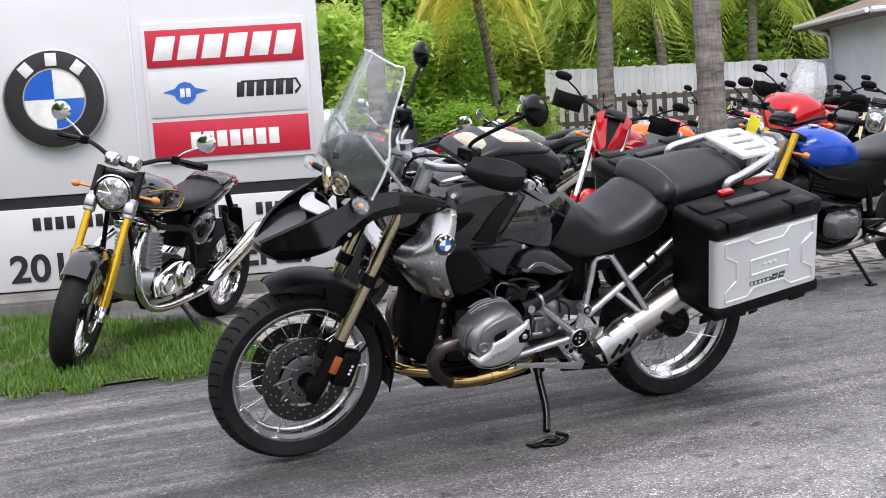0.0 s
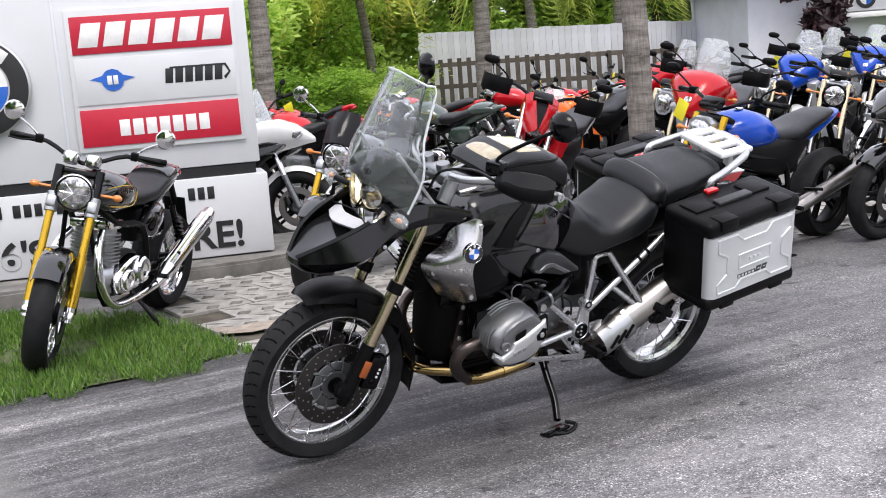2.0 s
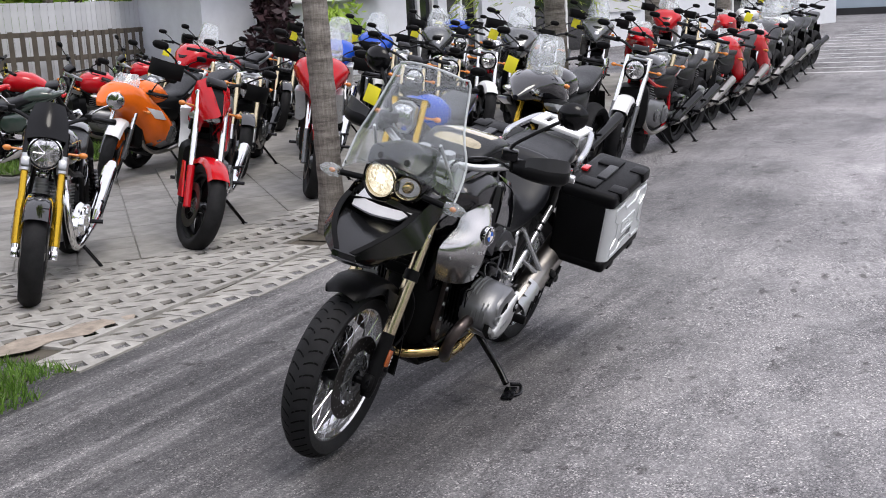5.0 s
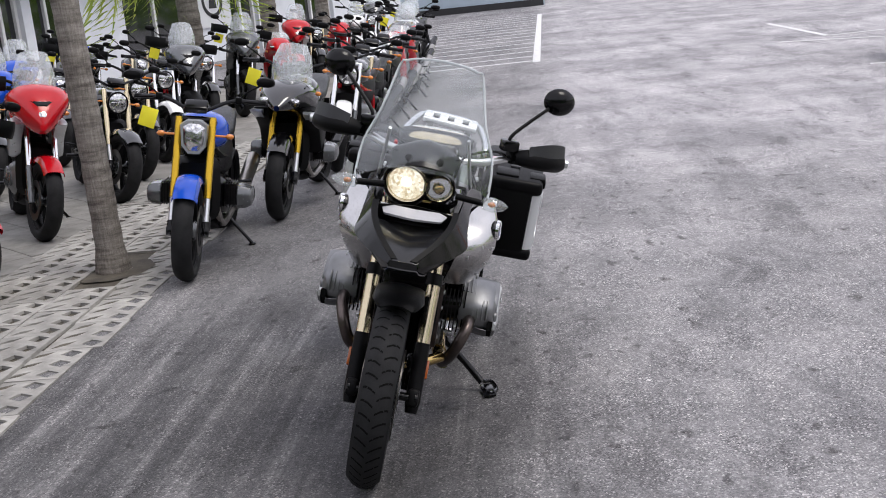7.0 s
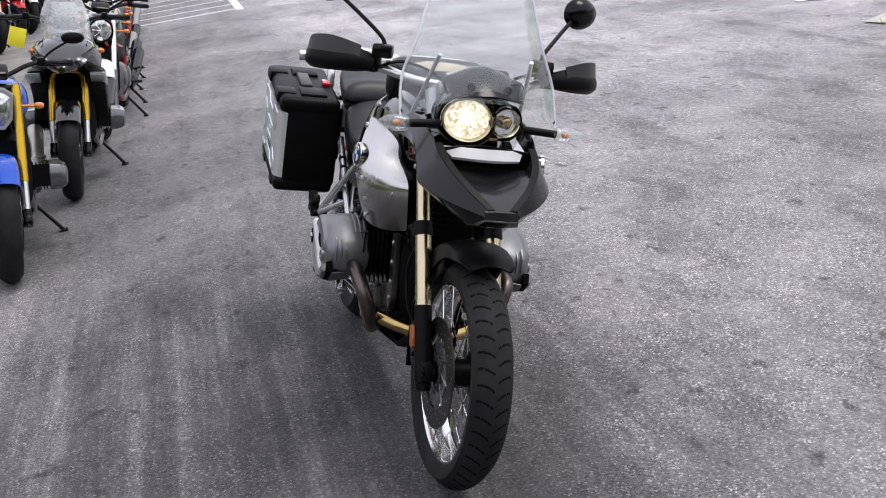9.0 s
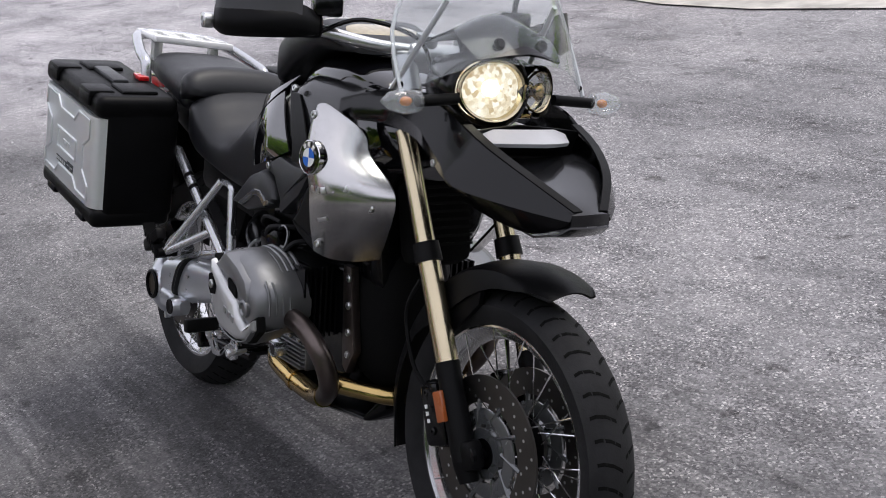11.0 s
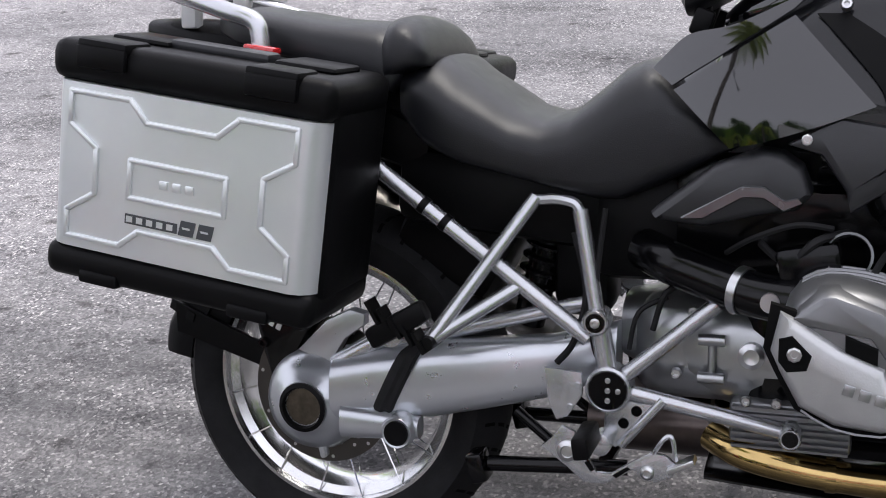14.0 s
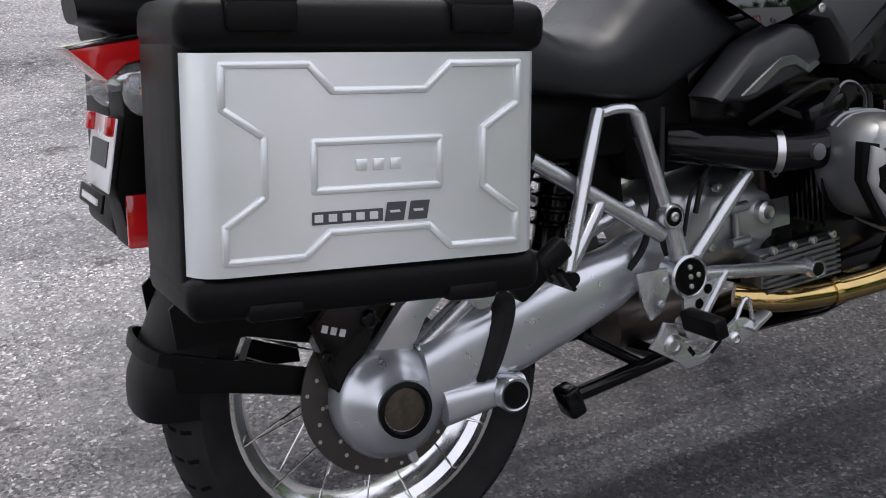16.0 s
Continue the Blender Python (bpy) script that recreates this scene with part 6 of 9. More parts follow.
# panniers
def pannier(side, y0, y1, x0):
    """A hard case with a silver shell, black lid, base and inner half, hung on the side."""
    s = side
    m = pose(x0, 0, 0.711, 0, -8.5, 0)
    p = new("pannier")
    p.matrix_world = FIT @ m
    tagged(p, "silver aluminium pannier with black lid and base on the motorcycle", "pannier", "panniers")
    L, H = 0.456, 0.25
    ym = y0 + (y1 - y0) * 0.78
    bm = B()
    box(bm, (0, (y0 + ym) / 2 + s * 0.01, 0.0), (L + 0.008, abs(ym - y0) + 0.03, H + 0.06), (0, 0, 0), 0.02, 3)
    part("inner_half", bm, "black", p)
    bm = B()
    side_ = [(L / 2, ym), (L / 2, y1 - s * 0.035), (L / 2 - 0.006, y1 - s * 0.02), (L / 2 - 0.018, y1 - s * 0.006), (L / 2 - 0.034, y1)]
    prof = side_ + [(-x, y) for x, y in side_[::-1]]
    rings(bm, [[(x, y, z) for x, y in prof] for z in (-H / 2, H / 2)])
    sh = part("shell", bm, "case", p, "ribbed silver shell")
    bm = B()
    box(bm, (0, (y0 + y1) / 2, H / 2 + 0.03), (L + 0.016, abs(y1 - y0) - 0.004, 0.062), (0, 0, 0), 0.022, 3)
    ld = part("lid", bm, "black", p, "black plastic lid")
    for x in (-0.14, 0.14):
        for c_, d_ in (((x, y1 - s * 0.03, H / 2 + 0.055), (0.085, 0.07, 0.022)), ((x, y1 + s * 0.002, H / 2 + 0.04), (0.085, 0.012, 0.034)), ((x - 0.01, y0 + s * 0.10, H / 2 + 0.064), (0.10, 0.10, 0.012))):
            bm = B()
            box(bm, c_, d_, (0, 0, 0), 0.006)
            part("lid_pad", bm, "black", ld)
    bm = B()
    box(bm, (-0.0, (y0 + y1) / 2, H / 2 + 0.066), (0.17, 0.045, 0.016), (0, 0, 0), 0.006)
    part("carry_handle", bm, "dark", ld)
    bm = B()
    box(bm, (-0.02, y0 + s * 0.035, H / 2 + 0.068), (0.055, 0.03, 0.014), (0, 0, 0), 0.004)
    part("latch", bm, "redl", ld, "red release latch")
    bm = B()
    box(bm, (0, (y0 + y1) / 2, -H / 2 - 0.026), (L + 0.01, abs(y1 - y0) - 0.004, 0.055), (0, 0, 0), 0.02, 3)
    bs = part("base", bm, "black", p, "black plastic base")
    for x in (-0.13, 0.13):
        bm = B()
        box(bm, (x, y1 - s * 0.024, -H / 2 - 0.044), (0.07, 0.05, 0.022), (0, 0, 0), 0.006)
        part("base_pad", bm, "black", bs)
    # raised ribs
    bm = B()
    lines = ([(-0.198, 0.06), (-0.198, 0.108), (-0.10, 0.108), (-0.065, 0.078), (0.06, 0.078), (0.09, 0.108), (0.198, 0.108), (0.198, 0.06), (0.148, 0.028), (0.148, -0.04), (0.198, -0.072)],
             [(-0.198, -0.075), (-0.198, -0.112), (-0.10, -0.112), (-0.07, -0.085), (0.065, -0.085), (0.098, -0.112), (0.198, -0.112), (0.198, -0.072)], [(-0.198, 0.06), (-0.148, 0.03), (-0.148, -0.04), (-0.198, -0.075)],
             [(-0.085, 0.02), (0.085, 0.02), (0.085, -0.036), (-0.085, -0.036), (-0.085, 0.02)])
    for ln in [[(x * 0.955, z + 0.004) for x, z in q] for q in lines]:
        for (x, z), (u, w) in zip(ln, ln[1:]):
            dl = math.hypot(u - x, w - z)
            box(bm, ((x + u) / 2, y1, (z + w) / 2), (dl + 0.007, 0.009, 0.009), (0, -math.degrees(math.atan2(w - z, u - x)), 0), 0.003)
    part("rib", bm, "case", sh)
    d = -s
    for k in range(3):
        bm = B()
        box(bm, (d * (-0.022 + k * 0.022), y1 + s * 0.001, -0.004), (0.014, 0.004, 0.013), (0, 0, 0), 0.0012)
        part("embossed_mark", bm, "case", sh)
    bm = B()
    box(bm, (d * -0.04, y1 + s * 0.0007, -0.064), (0.09, 0.002, 0.015))
    mk = part("model_mark", bm, "print", sh)
    for k in range(5):
        bm = B()
        box(bm, (d * (-0.077 + k * 0.0175), y1 + s * 0.0021, -0.064), (0.0105, 0.001, 0.009), (0, 0, 0))
        box(bm, (d * (-0.077 + k * 0.0175), y1 + s * 0.0026, -0.064), (0.0045, 0.001, 0.004), (0, 0, 0))
        part("mark_block", bm, "case", mk)
    for k in range(2):
        bm = B()
        x = d * (0.022 + k * 0.031)
        plate(bm, [(x - 0.0135 - d * 0.003, -0.0725), (x + 0.0115 - d * 0.003, -0.0725), (x + 0.0135 + d * 0.003, -0.05), (x - 0.0115 + d * 0.003, -0.05)], y1 + s * 0.0004, s * 0.0012)
        mb = part("model_mark", bm, "print", sh)
        bm = B()
        plate(bm, [(x - 0.006, -0.0625), (x + 0.007, -0.0625), (x + 0.008, -0.0595), (x - 0.005, -0.0595)], y1 + s * 0.0014, s * 0.0008)
        part("mark_block", bm, "case", mb)
    for x in (-0.1, 0.1):
        bm = B()
        box(bm, (x, y0 - s * 0.01, 0.02), (0.03, 0.04, 0.2), (0, 0, 0), 0.006)
        part("mount_bracket", bm, "black", p)
    return p


pannier(1, 0.175, 0.404, 0.8435)
pannier(-1, -0.2, -0.462, 0.815)


# ---- the yard: kerb, pavers, lawn, sign ----
flat("pavement", [(0.3, 2.0), (1.4, 2.1), (3.0, 2.1), (16, 2.5), (16, 9), (1.2, 9), (1.3, 4.2), (0.55, 3.8), (-0.4, 3.9)], 0.0015, "concrete", "stained concrete paving of the parking row")
flat("paver_bed", [(-0.3, 1.72), (0.6, 1.74), (1.4, 1.76), (3.0, 1.84), (5.0, 1.96), (8.0, 2.1), (8.0, 2.8), (2.2, 2.66), (1.35, 2.9), (0.95, 3.55), (0.55, 3.75), (-0.4, 3.85)], 0.0035, "soil", "sandy bed between open lattice pavers")

flat("sand_strip", [(-0.33, 2.08), (-0.2, 2.0), (-0.05, 2.02), (0.1, 1.92), (0.25, 1.95), (0.4, 1.9), (0.52, 1.98), (0.5, 2.04), (0.36, 2.05), (0.22, 2.12), (0.1, 2.1), (-0.08, 2.22), (-0.22, 2.2), (-0.33, 2.3)], 0.0245, surface("tan_sand", (0.3, 0.255, 0.21), 0.95, var=0.35, scale=14, bump=0.6), "strip of tan sand among the pavers")
flat("tree_pit", [(2.62 + 0.3 * math.cos(k * 0.7), 2.09 + 0.26 * math.sin(k * 0.7)) for k in range(9)], 0.013, "soil", "bare soil round the palm trunk")


def paver_mesh():
    """One lattice paver: a slab with two rows of slanted openings."""
    L, Wd, h = 0.45, 0.30, 0.018
    xs = [0.0, 0.042, 0.108, 0.192, 0.258, 0.342, 0.408, 0.45]
    ys = [0.0, 0.04, 0.115, 0.19, 0.265, 0.3]
    bm = B()
    in_ = lambda i, j: 0 < i < 7 and 0 < j < 5
    skew = lambda i, j: (0.022 if j in (2, 4) else -0.022) * (1 if j < 3 else -1)
    top = [[bm.verts.new((xs[i] + (skew(i, j) if in_(i, j) else 0), ys[j] + (0.016 * (1 if i % 2 else -1) if in_(i, j) else 0), h)) for i in range(8)] for j in range(6)]
    fs = []
    for j in range(5):
        for i in range(7):
            if j % 2 == 1 and i % 2 == 1:
                continue
            fs.append(bm.faces.new((top[j][i], top[j][i + 1], top[j + 1][i + 1], top[j + 1][i])))
    q = bmesh.ops.extrude_face_region(bm, geom=fs)
    for v in q["geom"]:
        if isinstance(v, bmesh.types.BMVert):
            v.co.z = 0.0
    bmesh.ops.translate(bm, vec=(-L / 2, -Wd / 2, 0), verts=bm.verts)
    return bm


M["paver"] = surface("grey_concrete_paver", (0.3, 0.29, 0.27), 0.9, var=0.32, scale=9, bump=0.5, bscale=110, island=0.16)

tm = bpy.data.meshes.new("tile")
bm = B()
box(bm, (0, 0, 0), (0.385, 0.385, 0.012), (0, 0, 0), 0.004, 1)
bm.to_mesh(tm)
bm.free()
tm.materials.append(surface("grey_paving_tile", (0.225, 0.218, 0.205), 0.85, var=0.3, scale=6, bump=0.4, bscale=90, island=0.12))
tp = random.Random(12)
walkway = bpy.data.objects["pavement"]
for j in range(-14, 26):
    for i in range(-14, 26):
        x, y = 1.6 + (i - j) * 0.2765, 3.2 + (i + j) * 0.2765
        lim = 2.72 if x > 1.5 else 2.9
        if not (0.95 + max(0, 3.4 - y) * 0.2 < x < 6.2 and lim + 0.03 * x < y < 5.6):
            continue
        o = new("tile", tm)
        o.parent = walkway
        o.matrix_basis = pose(x, y, 0.0045 + tp.uniform(-0.0012, 0.0012), tp.uniform(-0.25, 0.25), tp.uniform(-0.25, 0.25), 45)

sign = thing("sign_wall", Matrix(((0.958, 0.287, 0, -0.40), (-0.287, 0.958, 0, 4.30), (0, 0, 1, 0), (0, 0, 0, 1))), "white dealership sign wall with red and white brand panels", "sign")


def spart(name, c, s, mat, parent=None, label="", bevel=0.004):
    bm = B()
    box(bm, c, s, (0, 0, 0), bevel)
    return part(name, bm, mat, parent or sign, label)


spart("upper_panel", (-0.55, 0.19, 1.46), (3.44, 0.36, 1.40), "signwhite", bevel=0.01)
spart("lower_panel", (-0.52, 0.20, 0.40), (3.46, 0.42, 0.56), "signwhite", bevel=0.01)
spart("dark_reveal", (-0.55, 0.21, 0.715), (3.38, 0.34, 0.08), "ink")
spart("panel_joint", (-0.10, 0.006, 1.46), (0.02, 0.012, 1.38), "stucco")
bd = spart("brand_board", (0.53, 0.0, 1.40), (1.12, 0.03, 0.95), "signwhite", bevel=0.003)
for z, h, mt, nm in ((1.705, 0.25, "signred", "red_panel"), (1.395, 0.31, "signwhite", "white_panel"), (1.085, 0.25, "signred", "red_panel")):
    spart(nm, (0.53, -0.016, z), (1.06, 0.012, h), mt, bd, bevel=0.002)


def glyphs(text, size, c, mat, parent, name="lettering", shear=0.0, width=1.0):
    """Raised lettering on the sign, in the built-in font."""
    cu = bpy.data.curves.new(name, "FONT")
    cu.body, cu.size, cu.extrude, cu.shear, cu.align_x, cu.offset = text, size, 0.003, shear, "CENTER", 0.006
    ob = bpy.data.objects.new(name, cu)
    me = bpy.data.meshes.new_from_object(ob)
    bpy.data.objects.remove(ob)
    me.materials.clear()
    me.materials.append(M[mat])
    ob = new(name, me)
    ob.parent = parent
    ob.matrix_basis = pose(*c, 90, 0, 0) @ Matrix.Diagonal((width, 1, 1, 1))
    return ob


def bars(x0, z0, w, h, n, mat, parent, slant=0.0, gap=0.22, y=-0.0225, name="brand_bar"):
    """A row of plain letter-sized blocks."""
    st_ = w / n
    for k in range(n):
        bm = B()
        box(bm, (0, 0, 0), (st_ * (1 - gap), 0.005, h), (0, 0, 0), 0.001)
        for v in bm.verts:
            v.co.x += slant * v.co.z
        move(bm, pose(x0 + st_ * (k + 0.5), y, z0))
        part(name, bm, mat, parent)


bars(0.04, 1.705, 0.98, 0.16, 6, "logowhite", bd, 0.25)
bars(0.24, 1.075, 0.62, 0.11, 7, "logowhite", bd)
bars(0.58, 1.40, 0.40, 0.10, 6, "ink", bd, 0.1)
bm = B()
plate(bm, [(0.62, 1.46), (1.0, 1.46), (1.03, 1.40), (0.99, 1.35), (0.98, 1.37), (1.015, 1.40), (0.99, 1.447), (0.62, 1.447)], -0.022, -0.004)
part("brand_flourish", bm, "ink", bd)
bm = B()
lathe(bm, [(0.075, 0), (0.075, 0.005), (0.001, 0.005)], (0.24, -0.022, 1.40), (0, -1, 0), 12)
plate(bm, [(0.09, 1.41), (0.24, 1.45), (0.39, 1.41), (0.24, 1.37)], -0.022, -0.004)
bdg = part("brand_badge", bm, "logoblue", bd, "blue cog-shaped badge")
bars(0.20, 1.40, 0.08, 0.06, 2, "logowhite", bdg, y=-0.030)
ctr = Vector((-0.625, -0.012, 1.41))
bm = B()
lathe(bm, [(0.335, 0), (0.335, 0.03), (0.32, 0.036), (0.205, 0.036), (0.2, 0.03)], ctr, (0, -1, 0), 48)
rd = part("round_emblem", bm, "ink", sign, "large round black, blue and white emblem")
bm = B()
lathe(bm, [(0.338, 0), (0.338, 0.034), (0.325, 0.037), (0.325, 0.0)], ctr, (0, -1, 0), 48, closed=True)
lathe(bm, [(0.207, 0.03), (0.207, 0.039), (0.197, 0.039), (0.197, 0.03)], ctr, (0, -1, 0), 48, closed=True)
part("emblem_ring", bm, "alu", rd)
for tone, qs in (("logowhite", (0, 2)), ("logoblue", (1, 3))):
    for q in qs:
        bm = B()
        a0 = q * math.pi / 2
        bm.faces.new([bm.verts.new((ctr.x, ctr.y - 0.038, ctr.z))] + [bm.verts.new((ctr.x + 0.2 * math.cos(a0 + k * math.pi / 20), ctr.y - 0.038, ctr.z + 0.2 * math.sin(a0 + k * math.pi / 20))) for k in range(11)])
        part("emblem_quarter", bm, tone, rd)
for a in (130, 90, 50):
    bm = B()
    box(bm, (ctr.x + 0.265 * math.cos(radians(a)), ctr.y - 0.039, ctr.z + 0.265 * math.sin(radians(a))), (0.075, 0.004, 0.085), (0, 90 - a, 0), 0.002)
    part("emblem_block", bm, "logowhite", rd)
for x0, w, nn in ((-0.87, 0.30, 4), (-0.52, 0.42, 6), (0.14, 0.4, 5), (0.64, 0.20, 3)):
    bars(x0, 0.575, w, 0.085, nn, "ink", sign, y=-0.013, gap=0.3)
glyphs("2016'S", 0.26, (-0.68, -0.014, 0.185), "ink", sign, width=1.05)
glyphs("HERE!", 0.26, (0.66, -0.014, 0.185), "ink", sign, width=1.05)

bm = B()
pts = [(-7, 5.4), (-1.46, 4.10), (0.5, 3.74), (1.0, 3.78), (1.35, 4.05), (1.4, 4.6), (1.0, 5.6), (-7, 7.2)]
f = bm.faces.new([bm.verts.new((x, y, 0.0)) for x, y in pts])
q = bmesh.ops.extrude_face_region(bm, geom=[f])
up = [v for v in q["geom"] if isinstance(v, bmesh.types.BMVert)]
for v in up:
    v.co.z = 0.11
bmesh.ops.bevel(bm, geom=[e for e in bm.edges if all(v in up for v in e.verts)], offset=0.02, segments=2, affect="EDGES")
tagged(part("kerb", bm, "kerb", None), "raised stained concrete kerb under the sign", kind="structure")
flat("lawn", [(-7, 2.3), (-1.64, 1.76), (-1.22, 1.62), (-0.69, 1.6), (-0.48, 1.72), (-0.5, 2.1), (-0.52, 2.64), (-0.7, 3.3), (-1.2, 3.9), (-1.6, 4.12), (-7, 5.36)], 0.012, "lawn", "earth under the lawn strip")

def inside(x, y, poly):
    c = False
    for (a, b), (u, w) in zip(poly, poly[1:] + poly[:1]):
        if (b > y) != (w > y) and x < (u - a) * (y - b) / (w - b) + a:
            c = not c
    return c


def leafmat(name, lo, hi, rough=0.55, trans=0.25):
    m, n, l, b = graph(name)
    geo = n.new("ShaderNodeNewGeometry")
    c = ramp(n, l, geo.outputs["Random Per Island"], [(0.0, lo), (1.0, hi)])
    l.new(c, b.inputs["Base Color"])
    b.inputs["Roughness"].default_value = rough
    tb = n.new("ShaderNodeBsdfTranslucent")
    l.new(c, tb.inputs["Color"])
    mx = n.new("ShaderNodeMixShader")
    mx.inputs["Fac"].default_value = trans
    l.new(b.outputs[0], mx.inputs[1])
    l.new(tb.outputs[0], mx.inputs[2])
    l.new(mx.outputs[0], n["Material Output"].inputs["Surface"])
    return m


M["grass"] = leafmat("grass_blades", (0.05, 0.12, 0.015), (0.17, 0.3, 0.045))
M["leafgreen"] = leafmat("green_leaves", (0.14, 0.28, 0.03), (0.42, 0.62, 0.09), trans=0.6)
M["leaflight"] = leafmat("light_green_leaves", (0.32, 0.5, 0.08), (0.66, 0.8, 0.2), trans=0.6)
M["leafdark"] = leafmat("dark_green_leaves", (0.04, 0.1, 0.015), (0.14, 0.25, 0.04), trans=0.45)
M["leafplum"] = leafmat("dark_purple_leaves", (0.018, 0.009, 0.012), (0.06, 0.025, 0.03), trans=0.1)
M["frond"] = leafmat("palm_fronds", (0.16, 0.27, 0.03), (0.5, 0.56, 0.1), trans=0.5)
M["frondgold"] = leafmat("golden_palm_fronds", (0.35, 0.38, 0.04), (0.72, 0.64, 0.12), trans=0.5)

rng = random.Random(5)
poly = [(-4.2, 1.93), (-1.64, 1.60), (-1.22, 1.46), (-0.69, 1.44), (-0.33, 1.58), (-0.36, 2.1), (-0.40, 2.64), (-0.60, 3.3), (-1.2, 3.9), (-1.6, 4.12), (-4.2, 4.7)]
vv, ff = [], []
while len(ff) < 34000:
    x, y = rng.uniform(-4.2, -0.3), rng.uniform(1.4, 4.7)
    if not inside(x, y, poly) or (noise.noise((x * 2.2, y * 2.2, 0)) < -0.2 and rng.random() < 0.8) or (y < 1.62 and noise.noise((x * 5, y * 5, 2)) < 0.05):
        continue
    a, h, w = rng.uniform(0, 6.28), rng.uniform(0.025, 0.07), rng.uniform(0.003, 0.006)
    lx, ly = rng.gauss(0, 0.022), rng.gauss(0, 0.022)
    k = len(vv)
    vv += [(x - w * math.cos(a), y - w * math.sin(a), 0.01), (x + w * math.cos(a), y + w * math.sin(a), 0.01), (x + lx, y + ly, 0.01 + h)]
    ff.append((k, k + 1, k + 2))
me = bpy.data.meshes.new("grass")
me.from_pydata(vv, [], ff)
me.materials.append(M["grass"])
tagged(new("grass", me), "short uneven green lawn grass", kind="stuff")

# road paint
bm = B()


def stripe(a, b, w):
    a, b = Vector((*a, 0.005)), Vector((*b, 0.005))
    s = (b - a).cross(Vector((0, 0, 1))).normalized() * w / 2
    bm.faces.new([bm.verts.new(p) for p in (a - s, a + s, b + s, b - s)])


stripe((15.3, -0.55), (33, -0.6), 0.13)
stripe((15.3, 1.6), (15.6, -0.55), 0.13)
for k in range(15):
    x = 16.6 + k * 1.15
    stripe((x - 0.5, 2.4), (x, -0.5), 0.11)
for a, b in (((7.45, -4.73), (8.6, -4.65)), ((7.45, -4.73), (7.25, -5.95)), ((8.6, -4.65), (8.4, -5.9)), ((8.6, -4.65), (7.34, -5.42)), ((14.65, -4.38), (13.72, -6.17)), ((10.42, -4.64), (9.9, -6.3)), ((15.0, -5.2), (19.0, -5.0)), ((15.0, -5.2), (15.4, -7.5))):
    stripe(a, b, 0.1)
tagged(part("road_marking", bm, "paint", None), "worn white parking lines and hatching", kind="structure")


# ---- fence, building ----
def fence(a, b, z0, z1, step, w, mat, name, label, gaprail=None):
    a, b = Vector(a), Vector(b)
    n_ = max(1, int((b - a).length / step))
    yaw = math.degrees(math.atan2(b.y - a.y, b.x - a.x))
    root = thing(name, pose(0, 0, 0), label, "fence")
    bm0 = B()
    box(bm0, (0, 0, 0), (w, 0.02, 1), (0, 0, 0), 0.0)
    first = part("board", bm0, mat, root)
    me_ = first.data
    for k in range(n_):
        t_ = (k + 0.5) / n_
        p = a.lerp(b, t_)
        zt = z1[0] + (z1[1] - z1[0]) * t_ + rng.uniform(-0.015, 0.015)
        o = first if k == 0 else new("board", me_)
        o.parent = root
        o.matrix_basis = pose(p.x, p.y, (z0 + zt) / 2, 0, 0, yaw) @ Matrix.Diagonal((1, 1, zt - z0, 1))
    for zz in ((0.25, 0.9) if gaprail is None else gaprail):
        bm0 = B()
        m_ = (a + b) / 2
        zq = z0 + (min(z1) - z0) * zz
        box(bm0, (m_.x, m_.y + 0.04, zq), ((b - a).length, 0.05, 0.09), (0, 0, yaw), 0.004)
        part("rail", bm0, mat, root)
    return root


fence((9.9, 17.6, 0), (12.4, 14.0, 0), 0.0, (1.89, 1.75), 0.13, 0.125, "fencewhite", "white_fence", "weathered white vertical board fence")
fence((12.4, 14.0, 0), (14.42, 14.05, 0), 0.0, (1.75, 1.72), 0.13, 0.125, "fencewhite", "white_fence", "weathered white vertical board fence")
fence((9.6, 17.2, 0), (12.1, 13.65, 0), 0.0, (1.34, 1.24), 0.2, 0.09, "fencedark", "deck_railing", "dark weathered slatted deck railing", (0.1, 0.62, 0.97))
fence((12.1, 13.65, 0), (14.0, 13.7, 0), 0.0, (1.24, 1.2), 0.2, 0.08, "fencedark", "deck_railing", "dark weathered slatted deck railing", (0.1, 0.62, 0.97))

bw = Matrix(((0.933, 0.36, 0, 13.4), (-0.36, 0.933, 0, 11.75), (0, 0, 1, 0), (0, 0, 0, 1)))
house = thing("showroom", bw, "low white stucco showroom with dark windows and shingle roof", "building")
LEN = 22.0


def hpart(name, c, s, mat, parent=None, label="", bevel=0.0):
    bm = B()
    box(bm, c, s, (0, 0, 0), bevel)
    return part(name, bm, mat, parent or house, label)


opens = [(4.9, 5.8), (6.05, 7.1), (8.8, 11.2), (12.8, 14.0), (15.8, 17.8)]
x = 0.0
for a, b in opens + [(LEN, LEN)]:
    hpart("wall", ((x + a) / 2, 0.15, 1.25), (a - x, 0.3, 2.5), "stucco")
    if b > a:
        hpart("lintel", ((a + b) / 2, 0.15, 2.37), (b - a, 0.3, 0.26), "stucco")
        w_ = hpart("window", ((a + b) / 2, 0.22, 1.12), (b - a, 0.03, 2.24), "glassdark", label="dark glazed opening")
        hpart("frame", ((a + b) / 2, 0.16, 2.2), (b - a, 0.08, 0.08), "white", w_)
        for q in (a + 0.04, b - 0.04, (a + b) / 2):
            hpart("frame", (q, 0.16, 1.1), (0.07, 0.08, 2.2), "white", w_)
    x = b
hpart("wall", (0.15, 1.45, 1.2), (0.3, 2.3, 2.4), "stucco")
hpart("wall", (LEN / 2, 2.5, 1.2), (LEN - 0.1, 0.2, 2.4), "stucco")
